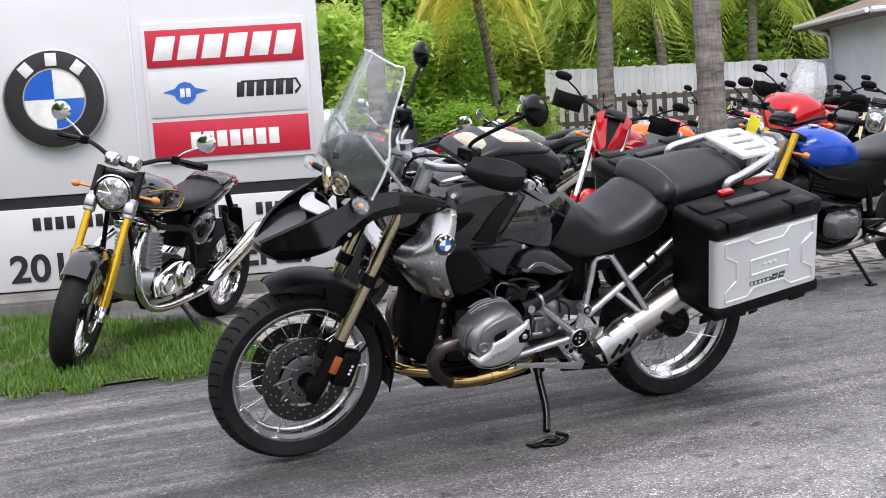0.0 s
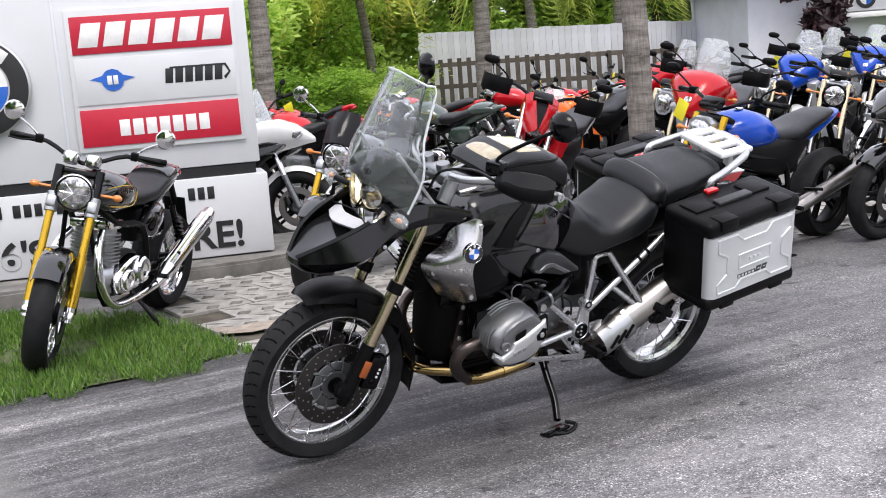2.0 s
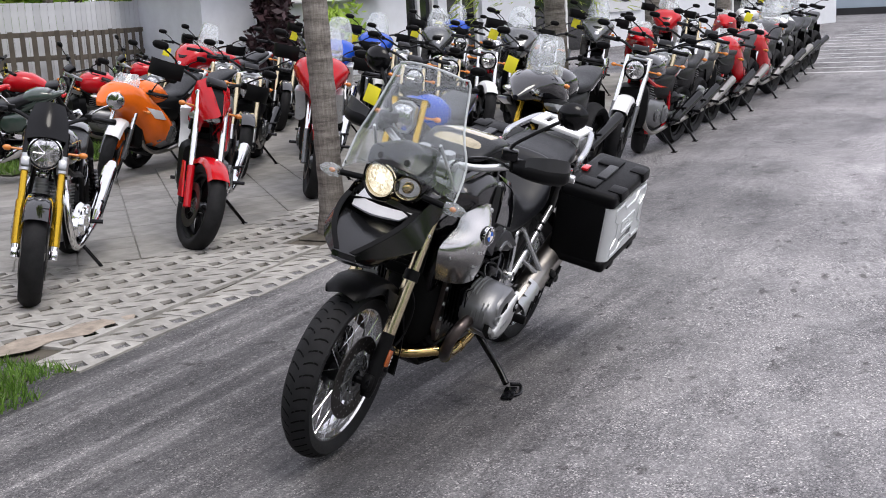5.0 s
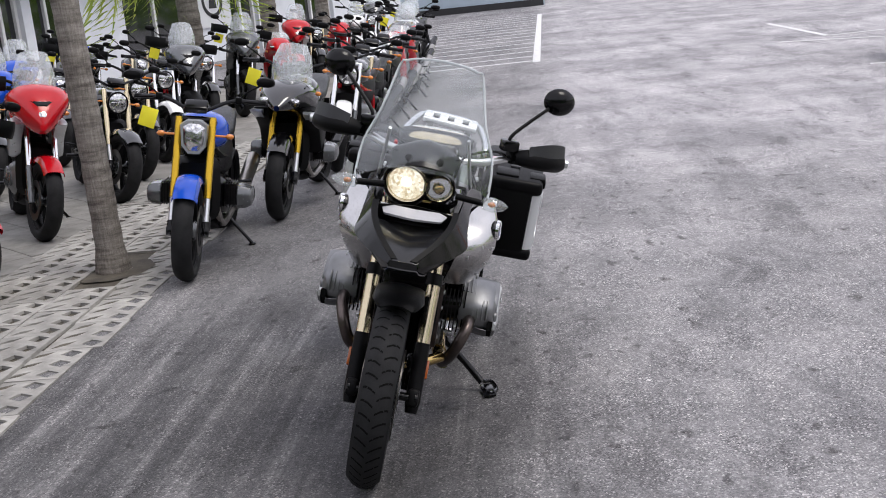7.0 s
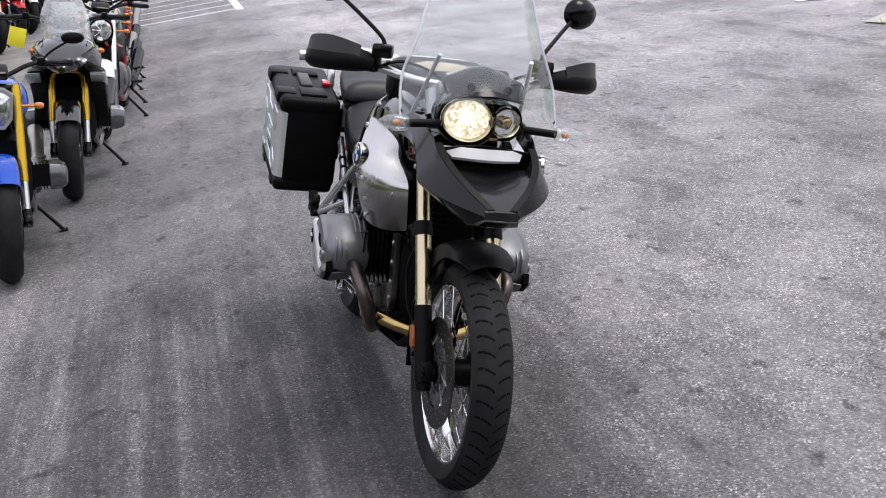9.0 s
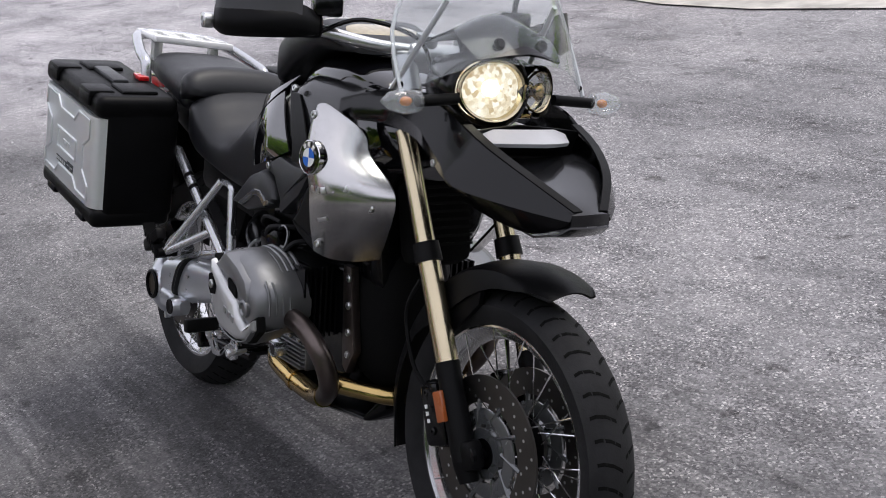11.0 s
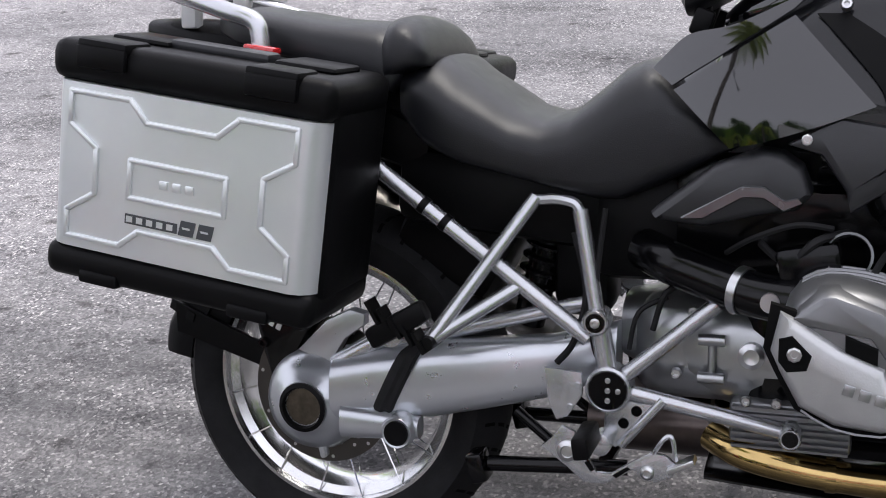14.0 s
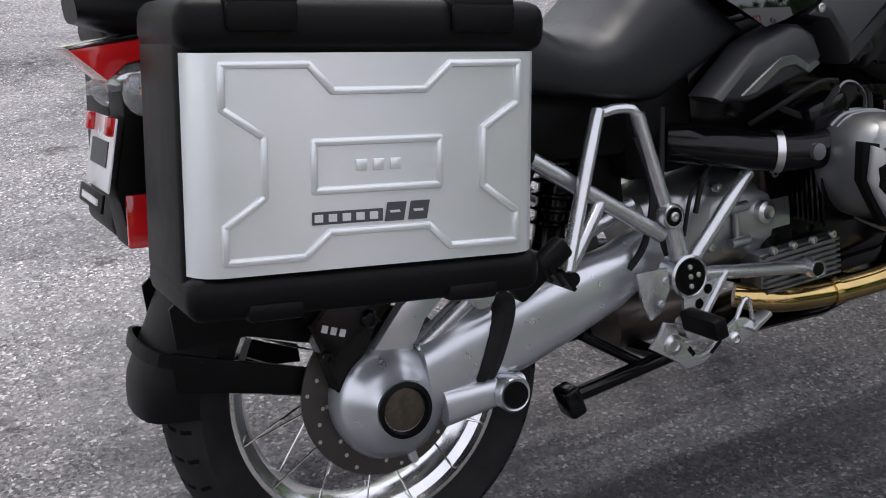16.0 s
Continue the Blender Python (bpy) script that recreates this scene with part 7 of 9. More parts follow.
hpart("pilaster", (1.3, -0.05, 1.22), (0.35, 0.1, 2.44), "stucco")
bm = B()
A_, B_, C_, D_ = (-0.5, 3.0, 2.42), (-0.5, -0.55, 2.46), (LEN + 0.5, -0.55, 2.85), (LEN + 0.5, 3.0, 2.85)
P_, Q_ = (1.4, 1.3, 3.1), (LEN - 2, 1.3, 3.5)
top = [bm.verts.new(p) for p in (A_, B_, C_, D_, P_, Q_)]
low = [bm.verts.new((x, y, z - 0.13)) for x, y, z in (A_, B_, C_, D_)]
for f in ((0, 1, 4), (1, 2, 5, 4), (2, 3, 5), (3, 0, 4, 5)):
    bm.faces.new([top[k] for k in f])
for k in range(4):
    bm.faces.new((top[k], top[(k + 1) % 4], low[(k + 1) % 4], low[k]))
bm.faces.new(low)
part("roof", bm, "roof", house, "brown shingle roof", angle=10)
for (a, b) in ((A_, B_), (B_, C_)):
    bm = B()
    a, b = Vector(a), Vector(b)
    o_ = Vector((-0.05, 0, -0.05)) if a.x == b.x else Vector((0, -0.05, -0.05))
    rod(bm, a + o_, b + o_, 0.05, seg=8)
    part("gutter", bm, "white", house, "white painted eave gutter")
bm = B()
pipe(bm, [(-0.5, 2.5, 2.36), (-0.35, 2.5, 2.25), (-0.05, 2.5, 2.1), (-0.05, 2.5, 1.2), (-0.05, 2.5, 0.1)], 0.035, 8, 3)
part("downpipe", bm, "white", house)
sb = hpart("sign_board", (2.9, -0.08, 1.98), (2.2, 0.1, 0.72), "signwhite", label="white wall sign with a round emblem", bevel=0.01)
bm = B()
lathe(bm, [(0.2, 0), (0.2, 0.02), (0.001, 0.02)], (2.22, -0.13, 1.86), (0, -1, 0), 28)
e_ = part("emblem", bm, "ink", sb)
for tone, qs in (("logowhite", (0, 2)), ("logoblue", (1, 3))):
    bm = B()
    for q in qs:
        bm.faces.new([bm.verts.new((2.22, -0.152, 1.86))] + [bm.verts.new((2.22 + 0.13 * math.cos(q * math.pi / 2 + k * math.pi / 16), -0.152, 1.86 + 0.13 * math.sin(q * math.pi / 2 + k * math.pi / 16))) for k in range(9)])
    part("emblem_quarter", bm, tone, e_)
bm = B()
box(bm, (3.1, -0.132, 1.98), (0.7, 0.004, 0.09))
box(bm, (3.05, -0.132, 1.83), (0.6, 0.004, 0.09))
part("print_bar", bm, "print", sb)
hpart("awning", (2.9, -0.2, 1.55), (2.5, 0.4, 0.1), "white", bevel=0.02)
hpart("wall_disc_panel", (12.0, -0.03, 1.5), (1.3, 0.04, 1.3), "signwhite")
bm = B()
lathe(bm, [(0.42, 0), (0.42, 0.01), (0.33, 0.01), (0.33, 0.0)], (12.0, -0.055, 1.5), (0, -1, 0), 32, closed=True)
plate(bm, [(11.85, 1.3), (11.9, 1.65), (12.0, 1.72), (12.1, 1.65), (12.15, 1.3)], -0.055, -0.01)
part("wall_disc", bm, "ink", house, "dark round wall emblem")

far = thing("far_building", pose(40, 0.5, 0, 0, 0, 5), "pale blue-grey low building beyond the yard", "building")
bm = B()
box(bm, (2, 4.2, 1.6), (4, 11, 3.2), (0, 0, 0), 0.02)
part("wall", bm, surface("pale_blue_stucco", (0.42, 0.5, 0.58), 0.85, var=0.06, scale=2), far)
bm = B()
box(bm, (-0.02, 1.5, 0.12), (0.1, 5.5, 0.24))
part("base_strip", bm, "dark", far)


# ---- plants ----
def palm(x, y, h, r, lean=(0, 0), crown=None, fronds=16, flen=1.6, mat="frond", droop=0.55):
    """A palm: a ringed, tapered trunk and a crown of drooping feathered fronds."""
    root = thing("palm_tree", pose(x, y, 0), "tall palm with a pale ringed trunk", "palm", "palms by the parking row")
    bm = B()
    loops = []
    n_ = int(h / 0.09)
    for k in range(n_ + 1):
        t_ = k / n_
        rr = r * (1.0 + 0.35 * max(0, 1 - t_ * h / 0.25) ** 2) * (1 - 0.25 * t_) * (1 + (0.035 if k % 2 else -0.015)) + rng.uniform(-0.002, 0.002)
        loops.append([(lean[0] * t_ * t_ + rr * math.cos(a) * (1 + 0.03 * math.sin(3 * a + k)), lean[1] * t_ * t_ + rr * math.sin(a), t_ * h) for a in [2 * math.pi * q / 14 for q in range(14)]])
    rings(bm, loops)
    part("trunk", bm, "bark", root, "ringed grey palm trunk")
    if crown:
        vv, ff = [], []
        for k in range(fronds):
            a = 2 * math.pi * k / fronds + rng.uniform(-0.2, 0.2)
            up = rng.uniform(0.1, 0.75)
            L_ = flen * rng.uniform(0.8, 1.15)
            for s in range(34):
                t_ = (s + 1) / 34
                px_ = lean[0] + math.cos(a) * L_ * t_ * (1 - 0.35 * t_)
                py_ = lean[1] + math.sin(a) * L_ * t_ * (1 - 0.35 * t_)
                pz = crown + L_ * (up * t_ - (droop + up) * t_ * t_)
                for side in (-1, 1):
                    ll = 0.46 * math.sin(math.pi * min(1, t_ * 0.9 + 0.12)) + 0.05
                    dx = -math.sin(a) * side * ll * 0.7 + math.cos(a) * 0.18
                    dy = math.cos(a) * side * ll * 0.7 + math.sin(a) * 0.18
                    kk = len(vv)
                    w_ = 0.02
                    vv += [(px_ - w_ * math.cos(a), py_ - w_ * math.sin(a), pz), (px_ + w_ * math.cos(a), py_ + w_ * math.sin(a), pz), (px_ + dx, py_ + dy, pz - ll * rng.uniform(0.5, 1.0))]
                    ff.append((kk, kk + 1, kk + 2))
        me_ = bpy.data.meshes.new("crown")
        me_.from_pydata(vv, [], ff)
        me_.materials.append(M[mat])
        c_ = new("crown", me_)
        c_.parent = root
    return root


palm(2.62, 2.09, 5.6, 0.088, (-0.25, 0.1), 5.6)
palm(11.9, 4.15, 2.75, 0.17, (0.05, 0.1), 2.75, 20, 1.9, droop=0.85)
palm(16.4, 4.1, 3.6, 0.16, (0.1, 0), 3.4, 14, 1.9, droop=0.8)
palm(9.0, 13.8, 3.6, 0.16, (0.1, 0), 3.6, 18, 2.0, droop=0.9)
palm(4.1, 12.0, 4.6, 0.15, (0.1, 0.1), 4.5, 14, 2.0)
palm(20.5, 3.9, 4.0, 0.15, (0.1, 0), 3.9, 12, 1.8)
palm(8.6, 17.2, 3.5, 0.1, (-0.9, -1.0), 3.6, 24, 1.9, "frondgold", 1.0)
palm(12.6, 17.2, 3.6, 0.12, (-0.3, 0), 3.6, 22, 2.2, droop=0.95)
palm(14.2, 16.4, 3.4, 0.12, (0.1, 0), 3.4, 20, 2.2, droop=0.95)
palm(5.0, 18.5, 3.2, 0.12, (-0.1, 0), 3.2, 20, 2.4)


def leaves(n_, spread, size, seed, flat_=0.0):
    """Leaf blades in uneven clumps."""
    q = random.Random(seed)
    vv, ff = [], []
    clumps = [(q.gauss(0, 0.45), q.gauss(0, 0.45), q.uniform(-0.9, 0.9), q.uniform(0.18, 0.42)) for _ in range(26)]
    for k in range(n_):
        cx, cy, cz, cr = clumps[q.randrange(len(clumps))]
        p = Vector((cx + q.gauss(0, cr * 0.55), cy + q.gauss(0, cr * 0.55), cz + q.gauss(0, cr * 0.5)))
        p = Vector((p.x * spread[0], p.y * spread[1], p.z * spread[2]))
        a, b = Vector((q.gauss(0, 1), q.gauss(0, 1), q.gauss(0, 0.7))).normalized(), Vector((q.gauss(0, 1), q.gauss(0, 1), q.gauss(0, 1))).normalized()
        c = a.cross(b).normalized()
        s = size * q.uniform(0.6, 1.4)
        kk = len(vv)
        vv += [tuple(p - a * s), tuple(p + c * s * 0.42), tuple(p + a * s), tuple(p - c * s * 0.42)]
        ff.append((kk, kk + 1, kk + 2, kk + 3))
    return vv, ff


def crown_mesh(name, n_, spread, size, seed, mat):
    vv, ff = leaves(n_, spread, size, seed)
    me_ = bpy.data.meshes.new(name)
    me_.from_pydata(vv, [], ff)
    me_.materials.append(M[mat])
    return me_


crowns = {m: crown_mesh("crown", 13000, (1.0, 1.0, 1.0), 0.052, k, m) for k, m in enumerate(("leafgreen", "leaflight", "leafdark"))}


def tree(x, y, z, s, mat, trunk=None, label="broad-leaved tree behind the fence"):
    root = thing("tree", pose(x, y, 0), label, "tree")
    bm = B()
    hh = z if trunk is None else trunk
    r = 0.07 * s[0]
    pipe(bm, [(0, 0, 0), (0.08 * s[0], 0.05, hh * 0.5), (-0.04, 0.04, hh), (0.05, 0, hh + s[2] * 0.5)], r, 8, 4, r * 0.45)
    for k in range(4):
        a = k * 1.6 + x
        pipe(bm, [(0, 0.03, hh * 0.8), (0.35 * s[0] * math.cos(a), 0.35 * s[1] * math.sin(a), hh + 0.2 * s[2]), (0.7 * s[0] * math.cos(a), 0.7 * s[1] * math.sin(a), hh + 0.45 * s[2])], r * 0.5, 6, 3, r * 0.15)
    part("trunk", bm, "treebark", root)
    c_ = new("crown", crowns[mat])
    c_.parent = root
    c_.matrix_basis = pose(0, 0, z, 0, 0, (x * 57) % 360) @ Matrix.Diagonal((*s, 1))
    return root


for k, (x, y, z, s, m_) in enumerate((
        (2.0, 15.0, 1.6, (1.8, 1.6, 1.5), "leafgreen"), (4.6, 16.5, 1.5, (1.8, 1.8, 1.4), "leaflight"), (7.2, 18.5, 1.5, (2.0, 1.6, 1.5), "leafgreen"),
        (10.5, 21, 2.6, (2.6, 2.2, 1.9), "leaflight"), (14.0, 19.5, 2.8, (2.6, 2.2, 2.0), "leafgreen"), (17.5, 19, 3.4, (2.8, 2.4, 2.0), "leafdark"),
        (6.0, 26, 3.6, (4.2, 3.0, 2.8), "leafgreen"), (13, 28, 4.2, (4.6, 3.2, 3.0), "leaflight"), (20, 27, 4.4, (4.6, 3.2, 3.0), "leafgreen"),
        (0.0, 26, 3.8, (4.2, 3.0, 2.8), "leaflight"), (-6, 25, 3.6, (4.6, 3.0, 3.0), "leafgreen"), (27, 24, 4.6, (4.8, 3.4, 3.0), "leafdark"),
        (-12, 20, 3.6, (4.6, 3.0, 3.0), "leafgreen"), (-16, 12, 3.8, (4.4, 3.4, 3.0), "leafdark"), (34, 20, 4.6, (4.8, 3.4, 3.2), "leafgreen"))):
    tree(x, y, z, s, m_)
# tall trees with crowns out of view, added for dark reflections in the tank
for x, y, z, r in ((1, 19, 5.4, 2.6), (-5, 20, 5.6, 3.0), (-11, 16, 5.2, 3.0), (7.5, 23, 6.2, 3.0), (14, 23, 6.2, 3.2)):
    tree(x, y, z, (r, r, r * 0.8), "leafdark", label="tall broad-leaved tree behind the yard")
# unseen trees added on the street side to darken reflections on the motorcycle's front
for x, y in ((-15, -9), (-16, -3.5), (-15.5, 2), (-13, -14), (-17, 7)):
    tree(x, y, 3.4, (3.4, 3.4, 3.6), "leafdark", trunk=2.4, label="unseen broad dark green tree added to darken reflections")
for k, (x, y, z, s, m_, lb) in enumerate(((3.4, 13.2, 0.75, (1.5, 0.7, 0.55), "leafgreen", "clipped bright green garden hedge"), (6.0, 14.6, 0.7, (1.8, 0.8, 0.55), "leafgreen", "clipped bright green garden hedge"), (8.4, 16.3, 0.7, (1.6, 0.8, 0.5), "leaflight", "clipped bright green garden hedge"))):
    b_ = tagged(new("hedge", crowns[m_]), lb, "hedge", "hedges")
    b_.matrix_world = pose(x, y, z, 0, 0, 50) @ Matrix.Diagonal((*s, 1))
plum = crown_mesh("shrub", 2600, (0.55, 0.55, 1.0), 0.11, 9, "leafplum")
sh = tagged(new("shrub", plum), "dark purple-leaved shrub against the showroom wall", "shrub")
sh.matrix_world = pose(14.2, 10.7, 1.25)
sh2 = tagged(new("shrub", crown_mesh("shrub", 900, (0.6, 0.4, 0.35), 0.09, 12, "leaflight")), "light green shrub under the wall sign", "shrub")
sh2.matrix_world = pose(15.9, 10.25, 1.05)
# distant woods
vv, ff = [], []
q = random.Random(77)
for k in range(21000):
    a = q.uniform(0, 2 * math.pi)
    R_ = q.uniform(52, 66)
    x, y, z = R_ * math.cos(a), R_ * math.sin(a), q.uniform(0, 1) ** 0.8 * (5.2 + 3.0 * noise.noise((math.cos(a) * 6, math.sin(a) * 6, 0)))
    d, e = Vector((q.gauss(0, 1), q.gauss(0, 1), q.gauss(0, 1))).normalized(), Vector((q.gauss(0, 1), q.gauss(0, 1), q.gauss(0, 1))).normalized()
    e = d.cross(e).normalized()
    s = q.uniform(0.35, 0.8)
    kk = len(vv)
    vv += [(x - d.x * s, y - d.y * s, z - d.z * s), (x + e.x * s * 0.6, y + e.y * s * 0.6, z + e.z * s * 0.6), (x + d.x * s, y + d.y * s, z + d.z * s), (x - e.x * s * 0.6, y - e.y * s * 0.6, z - e.z * s * 0.6)]
    ff.append((kk, kk + 1, kk + 2, kk + 3))
me = bpy.data.meshes.new("far_woods")
me.from_pydata(vv, [], ff)
me.materials.append(M["leafgreen"])
tagged(new("far_woods", me), "distant belt of green woods", kind="stuff")


# ---- grass strip among the parked row ----
strip = [(4.25, 6.95), (5.9, 6.75), (7.4, 7.6), (6.6, 9.0), (4.9, 9.2), (4.3, 8.2)]
flat("lawn_strip", strip, 0.016, "lawn", "earth under a grass strip among the motorcycles")
vv, ff = [], []
q = random.Random(47)
while len(ff) < 6000:
    x, y = q.uniform(4.2, 7.4), q.uniform(6.7, 9.2)
    if not inside(x, y, strip):
        continue
    a, h, w = q.uniform(0, 6.28), q.uniform(0.03, 0.09), q.uniform(0.004, 0.009)
    k = len(vv)
    vv += [(x - w * math.cos(a), y - w * math.sin(a), 0.016), (x + w * math.cos(a), y + w * math.sin(a), 0.016), (x + q.gauss(0, 0.03), y + q.gauss(0, 0.03), 0.016 + h)]
    ff.append((k, k + 1, k + 2))
me = bpy.data.meshes.new("strip_grass")
me.from_pydata(vv, [], ff)
me.materials.append(M["grass"])
tagged(new("strip_grass", me), "short bright green grass among the motorcycles", kind="stuff")

# ---- the far side of the yard: verge, cones, painted bay ----
flat("verge", [(4.95, -5.15), (4.7, -4.78), (4.38, -4.87), (3.68, -4.74), (2.88, -4.75), (1.88, -4.99), (0.48, -5.19), (-3.72, -6.49), (-14.72, -8.19), (-14.72, -28.19), (5.2, -28.2)], 0.012, surface("sandy_verge", (0.44, 0.42, 0.38), 0.95, var=0.35, scale=4, bump=0.6, bscale=60), "pale sandy verge beside the asphalt")
vv, ff = [], []
q = random.Random(31)
while len(ff) < 9000:
    x, y = q.uniform(-8.7, 4.7), q.uniform(-9.2, -4.7)
    if noise.noise((x * 0.9, y * 0.9, 3)) < 0.05 or y > -4.7 - max(0, 4.3 - x) * 0.27:
        continue
    a, h, w = q.uniform(0, 6.28), q.uniform(0.03, 0.11), q.uniform(0.004, 0.009)
    k = len(vv)
    vv += [(x - w * math.cos(a), y - w * math.sin(a), 0.03), (x + w * math.cos(a), y + w * math.sin(a), 0.03), (x + q.gauss(0, 0.04), y + q.gauss(0, 0.04), 0.03 + h)]
    ff.append((k, k + 1, k + 2))
me = bpy.data.meshes.new("verge_grass")
me.from_pydata(vv, [], ff)
me.materials.append(M["grass"])
tagged(new("verge_grass", me), "sparse green grass on the sandy verge", kind="stuff")


def cone(x, y, rz):
    root = thing("traffic_cone", pose(x, y, 0.012, 0, 0, rz), "stack of orange traffic cones on the verge", "cone")
    bm = B()
    box(bm, (0, 0, 0.015), (0.36, 0.36, 0.03), (0, 0, 0), 0.01)
    part("cone_base", bm, "orange", root)
    for k in range(3):
        bm = B()
        lathe(bm, [(0.15, 0.03), (0.14, 0.06), (0.05, 0.62), (0.035, 0.66), (0.001, 0.66)], (0, 0, k * 0.07), (0, 0, 1), 20)
        part("cone_body", bm, "orange", root, "orange moulded cone")
    return root


cone(4.06, -5.12, 10)
bm = B()
rod(bm, (4.38, -5.26, 0), (4.38, -5.26, 1.6), 0.045, seg=12)
tagged(part("post", bm, "white", None), "thin pale metal post on the verge", "post")
flat("painted_bay", [(5.65, -5.6), (6.2, -5.2), (6.95, -5.12), (6.9, -5.8), (6.0, -6.1)], 0.005, surface("worn_blue_road_paint", (0.17, 0.24, 0.36), 0.75, var=0.45, scale=9), "worn blue painted parking bay panel")
bm = B()
lathe(bm, [(0.3, 0), (0.3, 0.001), (0.22, 0.001), (0.22, 0)], (6.3, -5.55, 0.007), (0, 0, 1), 28, closed=True)
box(bm, (6.3, -5.35, 0.008), (0.12, 0.5, 0.002))
box(bm, (6.5, -5.45, 0.008), (0.4, 0.1, 0.002))
tagged(part("bay_symbol", bm, "paint", None), "white painted bay symbol on blue", kind="structure")


def car(x, y, rz):
    """A parked dark SUV: body, glasshouse, bumper, wheels, lamps."""
    root = thing("suv", pose(x, y, 0, 0, 0, rz), "dark parked SUV at the edge of the yard", "car")
    bm = B()
    hull(bm, [(-2.25, 0.62, 0.72, 0.18), (-2.15, 0.66, 0.86, 0.3), (-1.4, 0.72, 0.92, 0.4), (0.2, 0.74, 0.94, 0.42), (1.7, 0.74, 0.92, 0.42), (2.15, 0.72, 0.88, 0.36), (2.25, 0.68, 0.78, 0.22)], 28, 5)
    part("body", bm, "gunmetal", root, "dark grey painted body")
    bm = B()
    rings(bm, [[(-1.25, -0.82, 1.1), (-1.25, 0.82, 1.1), (2.1, 0.82, 1.1), (2.1, -0.82, 1.1)], [(-0.5, -0.66, 1.68), (-0.5, 0.66, 1.68), (1.85, 0.66, 1.68), (1.85, -0.66, 1.68)]])
    part("glasshouse", bm, "glassdark", root)
    bm = B()
    box(bm, (0.7, 0, 1.7), (2.4, 1.34, 0.06), (0, 0, 0), 0.03)
    part("roof", bm, "gunmetal", root)
    for sx in (-2.2, 2.2):
        bm = B()
        box(bm, (sx, 0, 0.48), (0.22, 1.7, 0.26), (0, 0, 0), 0.08, 3)
        part("bumper", bm, "black", root)
    for sx in (-1.38, 1.38):
        for sy in (-0.84, 0.84):
            bm = B()
            lathe(bm, [(0.22, -0.11), (0.33, -0.11), (0.36, -0.08), (0.36, 0.08), (0.33, 0.11), (0.22, 0.11)], (sx, sy, 0.36), (0, 1, 0), 32, closed=True)
            w_ = part("wheel", bm, "rubber", root)
            bm = B()
            lathe(bm, [(0.23, 0), (0.2, 0.02), (0.06, 0.03), (0.001, 0.05)], (sx, sy + (0.07 if sy > 0 else -0.07), 0.36), (0, 1 if sy > 0 else -1, 0), 20)
            part("hubcap", bm, "silver", w_)
    for sy in (-0.66, 0.66):
        bm = B()
        box(bm, (-2.16, sy, 0.82), (0.12, 0.34, 0.16), (0, 0, 0), 0.04)
        part("headlight", bm, M["logowhite"], root)
    return root


car(10.9, -7.5, -79)


